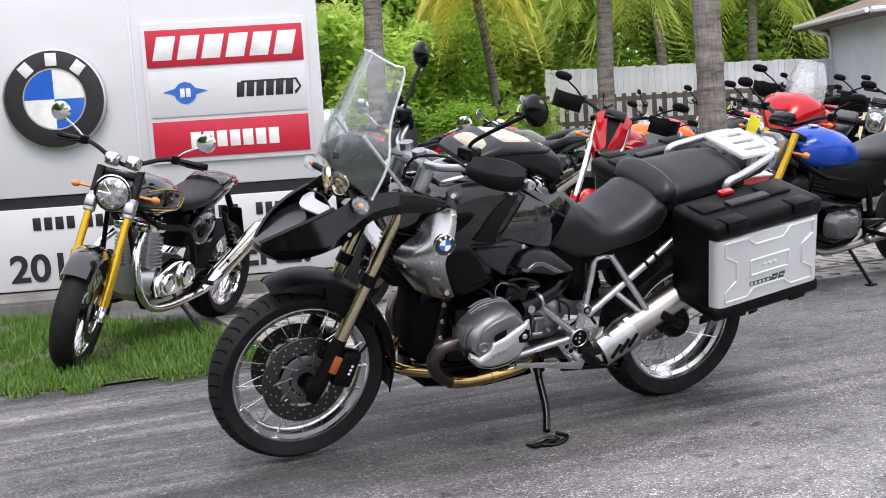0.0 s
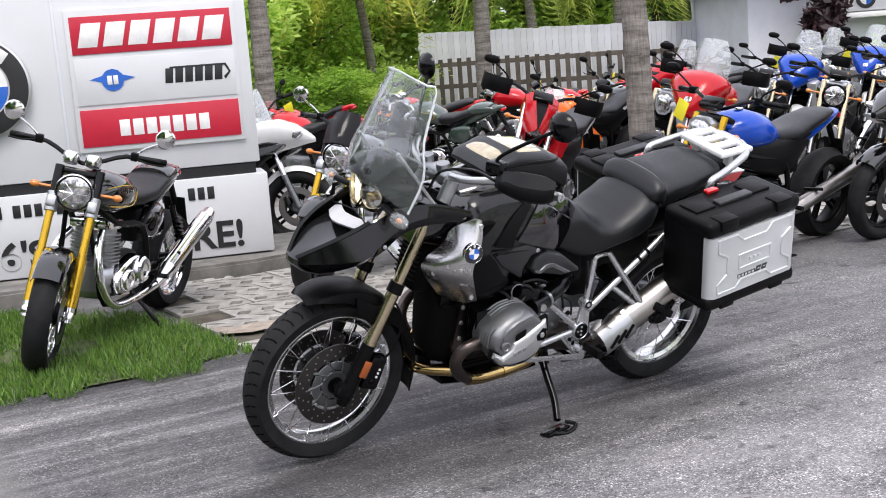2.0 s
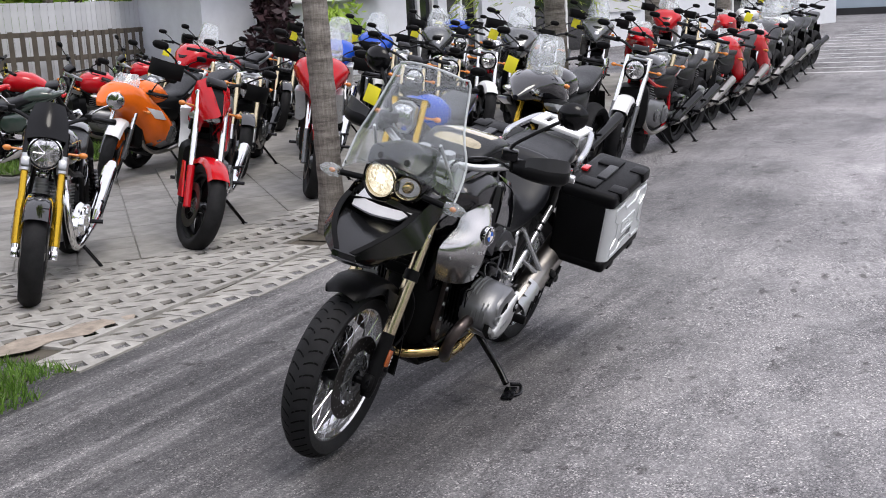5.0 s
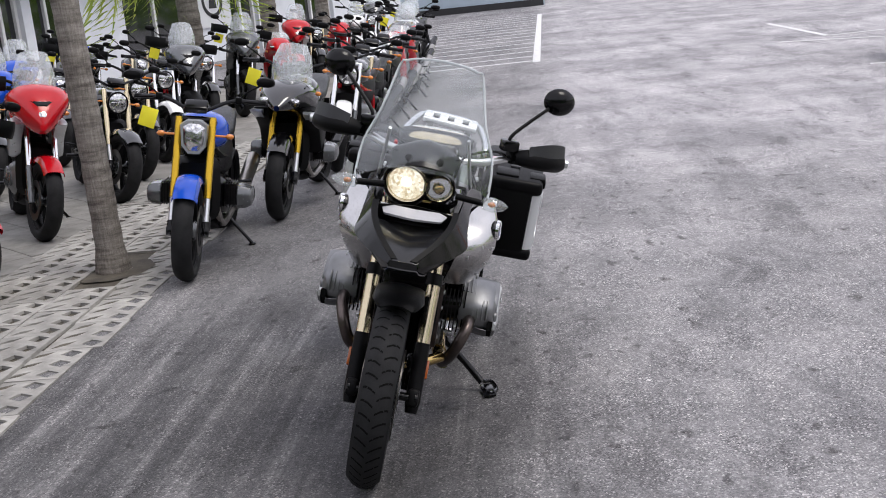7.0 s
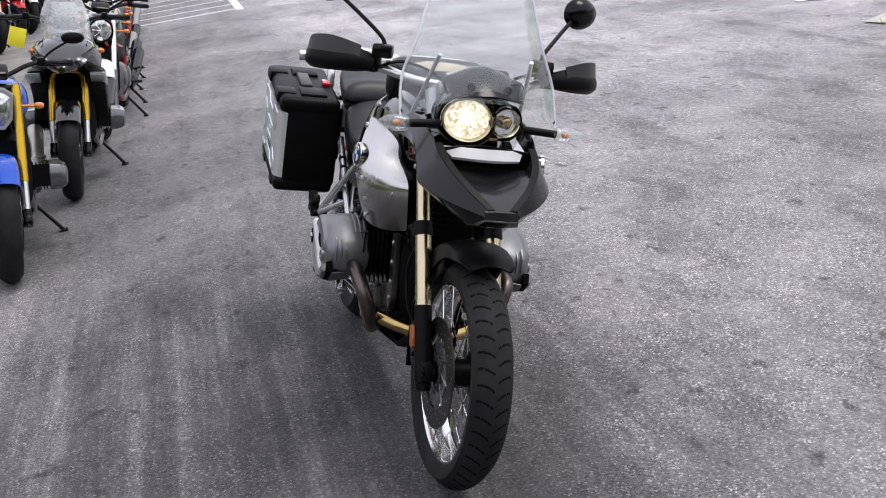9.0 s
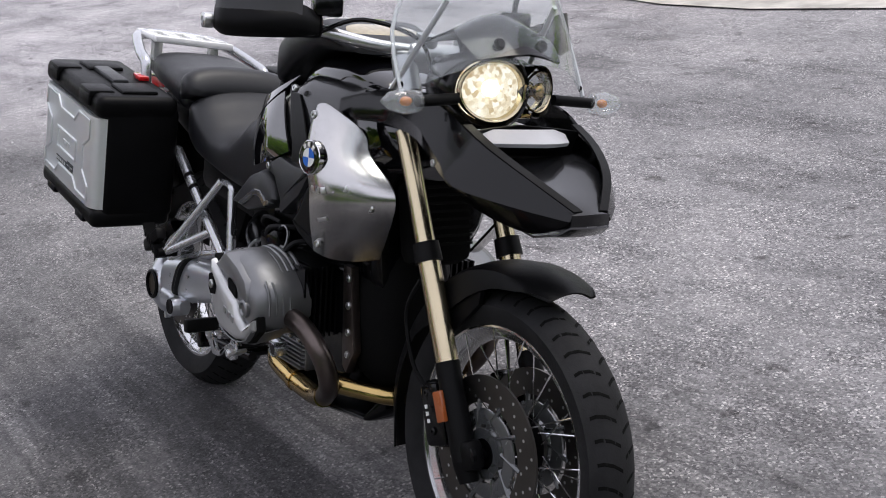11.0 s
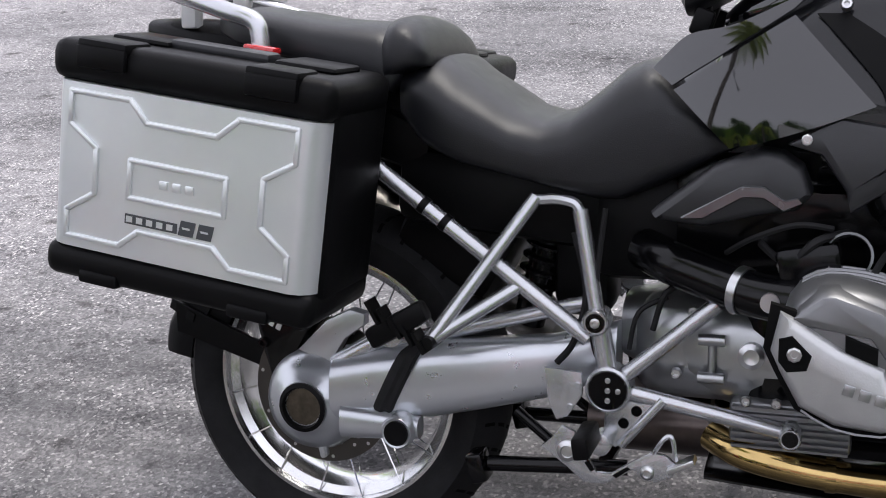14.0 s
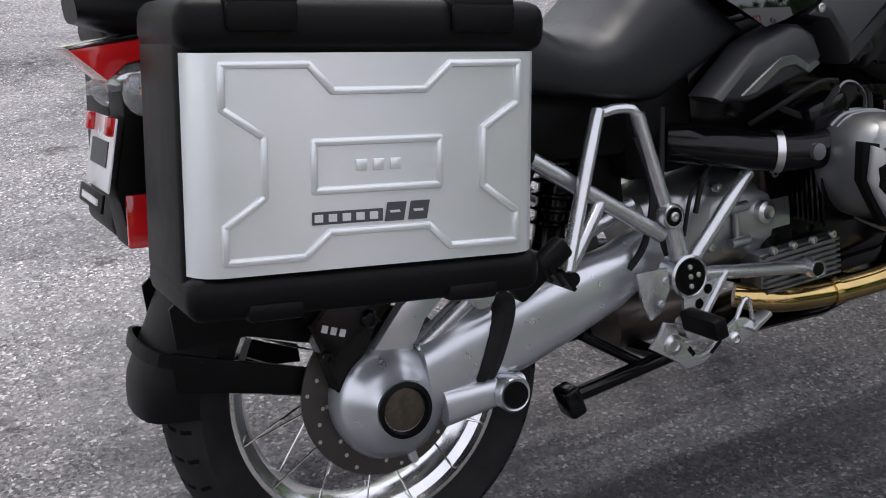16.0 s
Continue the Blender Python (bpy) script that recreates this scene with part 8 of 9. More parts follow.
# ---- the parked motorcycles ----
def parked(name, label, paint="gloss", accent=None, fork="chrome", rim="black", spokes=False, style="naked", wb=1.43, engine="magn", seat="vinyl", pipe_mat="chrome", lamp="round", mirrors="black", screen=False, tag=False, lean=9.0, guard="gloss", arms=5, R=0.305, pipe_side=(-1,), tail_paint=None, frame_mat="black", steer=14.0, bar=None, boxer=False):
    """A parked motorcycle that faces -x, its front tyre's foot at the origin."""
    root = thing(name, pose(0, 0, 0), label, "motorcycle", "parked motorcycles")
    accent = accent or paint
    rake = radians(24)
    tn = math.tan(rake)
    bar = bar or {"retro": 1.06, "naked": 1.04, "sport": 0.92, "adv": 1.14, "tour": 1.10, "cafe": 1.04, "moto": 1.12}[style]
    classic = style in ("retro", "cafe")
    S = Matrix.Rotation(radians(steer), 4, Vector((math.sin(rake), 0, math.cos(rake))))
    fc, rc = (0, 0, R), (wb, 0, R)
    f_ = wheel(root, fc, R, 0.115, R - 0.083, 0.08, rim=rim, spokes=spokes, arms=arms, steer=S, tread=False)
    wheel(root, rc, R, 0.165, R - 0.088, 0.12, rim=rim, spokes=spokes, arms=arms, tread=False, name="rear_wheel")
    for s in (-1, 1):
        bm = B()
        lathe(bm, [(0.10, -0.002), (0.15, -0.002), (0.15, 0.002), (0.10, 0.002)], (0, s * 0.07, R), (0, 1, 0), 28, closed=True)
        part("brake_disc", move(bm, S), "disc", f_)
        leg = lambda z, d=0.0: ((z - R) * tn + d, s * 0.1, z)
        bm = B()
        if fork in ("yellowfork", "champagne"):
            rod(bm, leg(R - 0.03, -0.01), leg(R + 0.05, -0.01), 0.024)
            box(bm, leg(R, -0.012), (0.05, 0.05, 0.05), (0, 20, 0), 0.012)
            part("fork_lug", move(bm, S), "chrome" if classic else "satin", root)
            if classic:
                bm = B()
                rod(bm, leg(R + 0.04, -0.01), leg(R + 0.27, -0.01), 0.029, 0.027)
                part("fork_slider", move(bm, S), "yellowfork", root, "gold anodised fork slider")
                bm = B()
                rod(bm, leg(R + 0.26, -0.01), leg(bar - 0.25, -0.01), 0.02)
                part("fork_tube", move(bm, S), "yellowfork", root)
                bm = B()
                rod(bm, leg(bar - 0.25, -0.01), leg(bar - 0.09, -0.01), 0.024)
                part("fork_shroud", move(bm, S), "satin", root)
                bm = B()
                rod(bm, leg(bar - 0.31, -0.01), leg(bar - 0.22, -0.01), 0.031)
                box(bm, leg(bar - 0.26, -0.03), (0.05, 0.05, 0.06), (0, 24, 0), 0.012)
                part("fork_clamp", move(bm, S), "cast", root, "silver fork clamp")
            else:
                bm = B()
                rod(bm, leg(R + 0.04, -0.01), leg(R + 0.2, -0.01), 0.019)
                part("fork_slider", move(bm, S), "alu", root)
                bm = B()
                rod(bm, leg(R + 0.18, -0.01), leg(bar - 0.10, -0.01), 0.0225)
                part("fork_tube", move(bm, S), fork, root, "gold fork tube" if fork == "yellowfork" else "")
        else:
            rod(bm, leg(R - 0.02, -0.01), leg(R + 0.24, -0.01), 0.026)
            part("fork_slider", move(bm, S), "gunmetal" if style != "moto" else "red", root)
            bm = B()
            rod(bm, leg(R + 0.22, -0.01), leg(bar - 0.10, -0.01), 0.021)
            part("fork_tube", move(bm, S), "chrome", root)
        bm = B()
        box(bm, leg(R + 0.03, 0.06), (0.045, 0.045, 0.09), (0, 20, 0), 0.01)
        part("brake_caliper", move(bm, S), "satin", root)
    # front mudguard
    bm = B()
    rows = []
    for a in (135, 115, 95, 75, 55, 35):
        r = R + 0.025
        g = lambda d, y: ((r - d) * math.cos(radians(a)), y, R + (r - d) * math.sin(radians(a)))
        rows.append([g(0.05, -0.075), g(0.008, -0.06), g(-0.006, 0), g(0.008, 0.06), g(0.05, 0.075)])
    sheet(bm, rows, 0.004, 2)
    part("front_mudguard", move(bm, S), guard, root)
    # yokes, bars, mirrors, instruments
    hx = (bar - R) * tn
    bm = B()
    box(bm, (hx - 0.02, 0, bar - 0.12), (0.09, 0.24, 0.035), (0, 24, 0), 0.01)
    box(bm, (hx - 0.06, 0, bar - 0.26), (0.09, 0.24, 0.035), (0, 24, 0), 0.01)
    part("yoke", move(bm, S), "satin" if fork == "yellowfork" else "cast", root)
    bw_ = {"sport": 0.31, "cafe": 0.36}.get(style, 0.39)
    drop = -0.03 if style in ("sport",) else 0.02
    bm = B()
    pipe(bm, [(hx + 0.13, bw_, bar - 0.03 + drop), (hx + 0.05, 0.2, bar - 0.02 + drop), (hx, 0, bar - 0.07), (hx + 0.05, -0.2, bar - 0.02 + drop), (hx + 0.13, -bw_, bar - 0.03 + drop)], 0.012, 8, 4)
    hb_ = part("handlebar", move(bm, S), "satin", root)
    for s in (-1, 1):
        bm = B()
        rod(bm, (hx + 0.085, s * (bw_ - 0.13), bar - 0.025 + drop), (hx + 0.135, s * (bw_ + 0.005), bar - 0.03 + drop), 0.0175, seg=8)
        box(bm, (hx + 0.06, s * (bw_ - 0.15), bar - 0.015 + drop), (0.04, 0.04, 0.045), (0, 0, 0), 0.008)
        pipe(bm, [(hx + 0.05, s * (bw_ - 0.14), bar - 0.02 + drop), (hx + 0.02, s * (bw_ - 0.08), bar - 0.03 + drop), (hx + 0.06, s * (bw_ + 0.0), bar - 0.035 + drop)], 0.005, 5, 3)
        part("grip", move(bm, S), "black", hb_)
        bm = B()
        mz = bar + 0.125
        pipe(bm, [(hx + 0.06, s * (bw_ - 0.14), bar + drop), (hx + 0.04, s * (bw_ - 0.1), bar + 0.06), (hx + 0.05, s * (bw_ - 0.02), mz - 0.02)], 0.006, 6, 3)
        mr_ = part("mirror", move(bm, S), "chrome" if mirrors == "chrome" else "black", hb_)
        bm = B()
        if classic:
            lathe(bm, [(0.01, -0.02), (0.045, -0.012), (0.052, 0.0), (0.05, 0.006), (0.001, 0.006)], (hx + 0.05, s * (bw_ - 0.01), mz), (1, 0, 0), 18)
        else:
            hull(bm, [(-0.02, 0, 0.02, 0.01), (-0.01, 0, 0.05, 0.026), (0.004, 0, 0.058, 0.03), (0.008, 0, 0.05, 0.026)], 14, 2.4)
            move(bm, pose(hx + 0.05, s * (bw_ + 0.01), mz))
        part("mirror_shell", move(bm, S), mirrors, mr_)
        bm = B()
        rod(bm, (hx - 0.08, s * 0.12, bar - 0.2), (hx - 0.08, s * 0.19, bar - 0.2), 0.008, seg=6)
        ball(bm, (hx - 0.08, s * 0.205, bar - 0.2), (0.022, 0.026, 0.018), 8)
        part("indicator", move(bm, S), "amber", root)
    bm = B()
    if classic:
        for s in (-1, 1):
            lathe(bm, [(0.035, 0), (0.042, 0.02), (0.042, 0.05), (0.036, 0.055), (0.001, 0.05)], (hx - 0.05, s * 0.055, bar - 0.07), (0.45, 0, 1), 16)
        part("gauge", move(bm, S), "chrome", root)
    else:
        box(bm, (hx - 0.06, 0, bar - 0.03), (0.09, 0.14, 0.05), (0, -30, 0), 0.015)
        part("gauge", move(bm, S), "satin", root)
    if style in ("moto", "adv"):
        for s in (-1, 1):
            bm = B()
            outer = [(hx - 0.02, bw_ - 0.16), (hx - 0.03, bw_ - 0.06), (hx + 0.01, bw_ + 0.02), (hx + 0.09, bw_ + 0.04)]
            sheet(bm, [[(x, s * y, bar - 0.075) for x, y in outer], [(x - 0.012, s * y, bar - 0.02) for x, y in outer], [(x, s * y, bar + 0.035) for x, y in outer]], 0.006, 2)
            part("handguard", move(bm, S), "black", hb_, "black handguard")
    # headlamp
    lz, lx = bar - 0.2, hx - 0.14
    if lamp == "round":
        bm = B()
        lathe(bm, [(0.02, 0.13), (0.06, 0.11), (0.092, 0.04), (0.097, 0.0), (0.087, -0.006)], (lx, 0, lz), (1, 0, 0), 24)
        h_ = part("headlamp", move(bm, S), "chrome" if classic else "satin", root, "round headlamp")
        bm = B()
        lathe(bm, [(0.085, -0.004), (0.068, -0.014), (0.04, -0.02), (0.001, -0.022)], (lx, 0, lz), (1, 0, 0), 22)
        ln_ = part("lamp_lens", move(bm, S), M["lampglass"], h_)
        bm = B()
        lathe(bm, [(0.091, -0.002), (0.091, -0.009), (0.084, -0.009), (0.084, -0.002)], (lx, 0, lz), (1, 0, 0), 24, closed=True)
        part("lamp_rim", move(bm, S), "satin", h_)
        for k in range(8):
            a = k * math.pi / 4
            bm = B()
            rod(bm, (lx - 0.023, 0.002 * math.cos(a), lz + 0.002 * math.sin(a)), (lx - 0.014, 0.066 * math.cos(a), lz + 0.066 * math.sin(a)), 0.0022, 0.004, 5)
            part("lens_flute", move(bm, S), "chrome", ln_)
    elif lamp == "shield":
        bm = B()
        loops = [[(lx + dx, y * q, lz + z * q) for y, z in ((-0.085, 0.07), (-0.04, 0.1), (0.04, 0.1), (0.085, 0.07), (0.075, -0.06), (0.035, -0.11), (-0.035, -0.11), (-0.075, -0.06))] for dx, q in ((0.10, 0.7), (0.02, 1.0), (-0.02, 0.95))]
        rings(bm, loops)
        h_ = part("headlamp", move(bm, S), "silver", root, "silver shield-shaped headlamp")
        bm = B()
        loops = [[(lx + dx, y * q, lz + z * q) for y, z in ((-0.085, 0.07), (-0.04, 0.1), (0.04, 0.1), (0.085, 0.07), (0.075, -0.06), (0.035, -0.11), (-0.035, -0.11), (-0.075, -0.06))] for dx, q in ((-0.018, 0.8), (-0.034, 0.6))]
        rings(bm, loops)
        part("lamp_lens", move(bm, S), M["lampglass"], h_)
    # fairings
    if style == "sport":
        bm = B()
        hull(bm, [(-0.12, 0.77, 0.03, 0.02), (-0.06, 0.79, 0.09, 0.055), (0.04, 0.82, 0.14, 0.10), (0.16, 0.80, 0.18, 0.15), (0.26, 0.74, 0.2, 0.2), (0.38, 0.62, 0.215, 0.27), (0.52, 0.52, 0.21, 0.25), (0.68, 0.46, 0.19, 0.19), (0.84, 0.40, 0.14, 0.11), (0.9, 0.38, 0.09, 0.05)], 26, 2.5)
        fr_ = part("fairing", bm, paint, root, "glossy race fairing")
        for s in (-1, 1):
            bm = B()
            hull(bm, [(-0.10, 0, 0.02, 0.008), (-0.05, 0, 0.04, 0.02), (0.03, 0, 0.03, 0.025)], 10, 2.2)
            move(bm, pose(-0.005, s * 0.07, 0.80, 0, 12, s * -30))
            part("headlamp", bm, M["lampglass"], fr_, "slim twin headlamp")
            bm = B()
            plate(bm, [(0.30, 0.72), (0.52, 0.66), (0.60, 0.56), (0.42, 0.60)], s * 0.17, s * 0.046, 0.006)
            part("fairing_vent", bm, accent if accent != paint else "satin", fr_)
    elif style == "tour":
        bm = B()
        hull(bm, [(-0.17, 0.83, 0.025, 0.02), (-0.11, 0.85, 0.085, 0.05), (-0.02, 0.87, 0.145, 0.09), (0.10, 0.88, 0.19, 0.125), (0.24, 0.85, 0.215, 0.15), (0.38, 0.80, 0.2, 0.15), (0.50, 0.76, 0.15, 0.1)], 26, 2.5)
        for v in bm.verts:
            if v.co.x < 0.2:
                v.co.y *= 0.6 + 0.4 * max(0.0, min(1.0, (v.co.z - 0.76) / 0.18))
        fr_ = part("fairing", bm, paint, root, "pointed half fairing")
        for s in (-1, 1):
            bm = B()
            hull(bm, [(-0.07, 0, 0.02, 0.012), (-0.02, 0, 0.045, 0.032), (0.07, 0, 0.03, 0.03)], 12, 2.2)
            move(bm, pose(-0.045, s * 0.09, 0.865, 0, 14, s * -34))
            part("headlamp", bm, M["lampglass"], fr_, "slanted twin headlamp")
            bm = B()
            shell(bm, [(0.08, 0.80), (0.26, 0.80), (0.48, 0.72), (0.56, 0.58), (0.50, 0.46), (0.40, 0.44), (0.30, 0.60), (0.16, 0.70)], [(0.12, 0.0), (0.2, 0.0), (0.225, 0.012), (0.23, 0.03)], s, 2)
            part("fairing_lower", bm, "black", fr_, "black lower fairing")
            bm = B()
            shell(bm, [(0.02, 0.79), (0.20, 0.77), (0.40, 0.70), (0.38, 0.66), (0.20, 0.70), (0.06, 0.75)], [(0.15, 0.0), (0.225, 0.0), (0.236, 0.006)], s, 2)
            part("fairing_trim", bm, "silver" if paint != "white" else "gunmetal", fr_, "grey fairing trim")
    elif style == "adv":
        bm = B()
        hull(bm, [(-0.19, 0.86, 0.035, 0.03), (-0.14, 0.89, 0.105, 0.09), (-0.05, 0.95, 0.175, 0.15), (0.06, 0.99, 0.225, 0.16), (0.18, 0.98, 0.24, 0.15), (0.30, 0.93, 0.215, 0.14), (0.44, 0.86, 0.13, 0.09)], 26, 2.6)
        for v in bm.verts:
            v.co.y *= 0.55 + 0.45 * max(0.0, min(1.0, (v.co.z - 0.78) / 0.26))
        fr_ = part("fairing", bm, paint, root, "pointed upper fairing")
        bm = B()
        hull(bm, [(-0.205, 0, 0.02, 0.025), (-0.185, 0, 0.05, 0.05), (-0.12, 0, 0.07, 0.06), (-0.05, 0, 0.07, 0.05)], 16, 2.3)
        move(bm, pose(0.035, 0, 0.915))
        h_ = part("headlamp", bm, M["lampglass"], fr_, "single shield headlamp")
        bm = B()
        hull(bm, [(-0.125, 1.0, 0.03, 0.012), (-0.08, 1.03, 0.1, 0.02), (0.0, 1.075, 0.15, 0.02)], 14, 3)
        part("air_slot", bm, "satin", fr_)
        for s in (-1, 1):
            bm = B()
            shell(bm, [(0.02, 0.86), (0.20, 0.90), (0.40, 0.84), (0.44, 0.72), (0.36, 0.60), (0.28, 0.62), (0.22, 0.74)], [(0.11, 0.0), (0.17, 0.0), (0.192, 0.01), (0.197, 0.025)], s, 2)
            part("side_panel", bm, accent, fr_)
    elif style == "moto":
        bm = B()
        for s in (-1, 1):
            sheet(bm, [[(lx + 0.13, s * 0.055, lz + 0.2), (lx - 0.02, s * 0.04, lz + 0.12), (lx - 0.17, s * 0.008, lz + 0.0)],
                       [(lx + 0.13, s * 0.12, lz + 0.16), (lx - 0.01, s * 0.095, lz + 0.08), (lx - 0.15, s * 0.02, lz - 0.025)],
                       [(lx + 0.14, s * 0.13, lz + 0.05), (lx + 0.02, s * 0.105, lz - 0.02), (lx - 0.03, s * 0.065, lz - 0.07)],
                       [(lx + 0.12, s * 0.085, lz - 0.06), (lx + 0.06, s * 0.075, lz - 0.11), (lx + 0.03, s * 0.05, lz - 0.16)]], 0.005, 1)
        fr_ = part("beak", move(bm, S), paint, root, "narrow angular beak")
        bm = B()
        sheet(bm, [[(lx + 0.14, -0.06, lz + 0.19), (lx + 0.14, 0.06, lz + 0.19)], [(lx - 0.02, -0.045, lz + 0.112), (lx - 0.02, 0.045, lz + 0.112)], [(lx - 0.155, -0.012, lz + 0.0), (lx - 0.155, 0.012, lz + 0.0)]], 0.005, 1)
        part("beak_top", move(bm, S), "black", fr_, "black beak centre panel")
        bm = B()
        hull(bm, [(lx - 0.085, lz - 0.04, 0.03, 0.025), (lx - 0.05, lz - 0.035, 0.055, 0.05), (lx + 0.06, lz - 0.02, 0.07, 0.07)], 16, 2.4)
        part("headlamp", move(bm, S), M["lampglass"], fr_, "clear shield headlamp")
        for s in (-1, 1):
            bm = B()
            plate(bm, [(hx - 0.34, 0.34), (hx - 0.22, 0.56), (hx - 0.17, 0.56), (hx - 0.25, 0.33)], s * 0.125, s * 0.012, 0.004)
            part("fork_guard", move(bm, S), paint, root)
            bm = B()
            shell(bm, [(hx + 0.04, 0.90), (hx + 0.22, 0.92), (hx + 0.36, 0.84), (hx + 0.20, 0.66), (hx + 0.06, 0.62), (hx + 0.10, 0.78)], [(0.09, 0.0), (0.15, 0.0), (0.165, 0.01)], s, 2)
            part("tank_shroud", bm, paint if s < 0 else accent, root)
    if screen or style in ("adv", "tour", "sport"):
        bm = B()
        W_ = lambda r: [(x, -y, z) for x, y, z in r] + [(x, y, z) for x, y, z in r[-2::-1]]
        hgt = {"adv": 0.32, "tour": 0.30, "sport": 0.14}.get(style, 0.2)
        z0 = {"sport": 0.88, "adv": 1.06, "tour": 0.95}.get(style, bar - 0.10)
        sheet(bm, [W_([(hx - 0.03, 0.15, z0), (hx - 0.16, 0.08, z0 + 0.01), (hx - 0.19, 0, z0 + 0.015)]), W_([(hx, 0.15, z0 + hgt * 0.5), (hx - 0.10, 0.08, z0 + hgt * 0.52), (hx - 0.13, 0, z0 + hgt * 0.53)]), W_([(hx + 0.03, 0.1, z0 + hgt * 0.95), (hx - 0.04, 0.06, z0 + hgt), (hx - 0.06, 0, z0 + hgt * 1.02)])], 0.004, 3)
        part("windscreen", bm, "haze", root, "dusty clear windscreen")
    if style == "cafe":
        bm = B()
        sheet(bm, [[(lx + 0.02, -0.11, lz + 0.07), (lx - 0.05, 0, lz + 0.10), (lx + 0.02, 0.11, lz + 0.07)], [(lx + 0.07, -0.11, lz + 0.17), (lx + 0.02, 0, lz + 0.20), (lx + 0.07, 0.11, lz + 0.17)], [(lx + 0.13, -0.08, lz + 0.26), (lx + 0.1, 0, lz + 0.28), (lx + 0.13, 0.08, lz + 0.26)]], 0.005, 3)
        part("flyscreen", move(bm, S), "satin", root, "small black flyscreen")
    # tank, seat, tail
    tz = {"adv": 0.90, "sport": 0.80, "tour": 0.86, "moto": 0.86}.get(style, 0.82)
    bm = B()
    hull(bm, [(hx + 0.03, tz, 0.08, 0.05), (hx + 0.10, tz + 0.01, 0.145, 0.10), (hx + 0.22, tz + 0.01, 0.165, 0.125), (hx + 0.36, tz - 0.01, 0.15, 0.11), (hx + 0.48, tz - 0.05, 0.11, 0.07), (hx + 0.52, tz - 0.07, 0.08, 0.04)], 22, 2.5)
    tk_ = part("fuel_tank", bm, paint, root, "")
    bm = B()
    lathe(bm, [(0.03, 0), (0.03, 0.006), (0.001, 0.008)], (hx + 0.2, 0, tz + 0.134), (0, 0, 1), 16)
    part("filler_cap", bm, "chrome", tk_)
    up = 0.12 if style in ("sport",) else 0.03
    sx = hx + 0.44
    bm = B()
    hull(bm, [(sx, tz - 0.05, 0.08, 0.04), (sx + 0.08, tz - 0.06, 0.125, 0.05), (sx + 0.25, tz - 0.05, 0.14, 0.05), (sx + 0.38, tz - 0.02 + up * 0.3, 0.13, 0.05), (sx + 0.55, tz + 0.01 + up * 0.6, 0.11, 0.045), (sx + 0.66, tz + 0.02 + up * 0.7, 0.07, 0.025)], 20, 2.8)
    part("seat", bm, seat, root, "black seat")
    bm = B()
    hull(bm, [(sx + 0.2, tz - 0.12, 0.08, 0.04), (sx + 0.4, tz - 0.09 + up * 0.4, 0.10, 0.05), (sx + 0.6, tz - 0.04 + up, 0.085, 0.045), (sx + 0.75, tz + up, 0.05, 0.025), (sx + 0.78, tz + up, 0.03, 0.012)], 18, 2.6)
    part("tail_unit", bm, tail_paint or accent, root)
    bm = B()
    box(bm, (sx + 0.77, 0, tz - 0.02 + up), (0.03, 0.09, 0.035), (0, 0, 0), 0.01)
    part("tail_lamp", bm, "redl", root)
    bm = B()
    box(bm, (sx + 0.82, 0, tz - 0.26 + up * 0.5), (0.012, 0.14, 0.2), (0, -18, 0), 0.004)
    rod(bm, (sx + 0.7, 0, tz - 0.03 + up * 0.5), (sx + 0.8, 0, tz - 0.2 + up * 0.5), 0.02)
    part("plate_holder", bm, "black", root)
    if classic:
        bm = B()
        hull(bm, [(sx + 0.42, tz + 0.01, 0.12, 0.06), (sx + 0.5, tz + 0.03, 0.125, 0.065), (sx + 0.6, tz + 0.03, 0.11, 0.055), (sx + 0.68, tz + 0.02, 0.07, 0.03)], 18, 2.4)
        part("seat_cowl", bm, paint, root)
        for s in (-1, 1):
            bm = B()
            pipe(bm, [(hx + 0.08, s * 0.135, tz + 0.055), (hx + 0.22, s * 0.158, tz + 0.06), (hx + 0.36, s * 0.147, tz + 0.035), (hx + 0.46, s * 0.118, tz - 0.01), (hx + 0.36, s * 0.147, tz - 0.06), (hx + 0.22, s * 0.163, tz - 0.055), (hx + 0.1, s * 0.142, tz - 0.04)], 0.003, 5, 3)
            part("pinstripe", bm, "yellowfork", tk_)
            bm = B()
            rod(bm, (wb - 0.04, s * 0.15, R + 0.03), (wb - 0.18, s * 0.13, R + 0.37), 0.018, seg=10)
            for k in range(9):
                lathe(bm, [(0.024, -0.004), (0.032, 0), (0.024, 0.004)], (wb - 0.055 - k * 0.011, s * 0.147, R + 0.07 + k * 0.027), (-0.38, 0, 1), 12)
            part("rear_shock", bm, "satin" if s < 0 else "chrome", root)
            bm = B()
            pipe(bm, [(0.46, s * 0.09, 0.64), (0.36, s * 0.12, 0.56), (0.34, s * 0.15, 0.40), (0.42, s * 0.17, 0.27), (0.6, s * 0.18, 0.24), (0.92, s * 0.19, 0.27)], 0.021, 10, 4)
            part("exhaust_pipe", bm, "chrome", root, "chrome exhaust header")
            bm = B()
            a, b = Vector((0.92, s * 0.19, 0.27)), Vector((wb + 0.16, s * 0.23, 0.60))
            rod(bm, a, a.lerp(b, 0.22), 0.022, 0.05, 16)
            rod(bm, a.lerp(b, 0.22), a.lerp(b, 0.9), 0.05, 0.05, 16)
            rod(bm, a.lerp(b, 0.9), b, 0.05, 0.034, 16)
            part("silencer", bm, "chrome", root, "upswept chrome silencer")
        pipe_side = ()
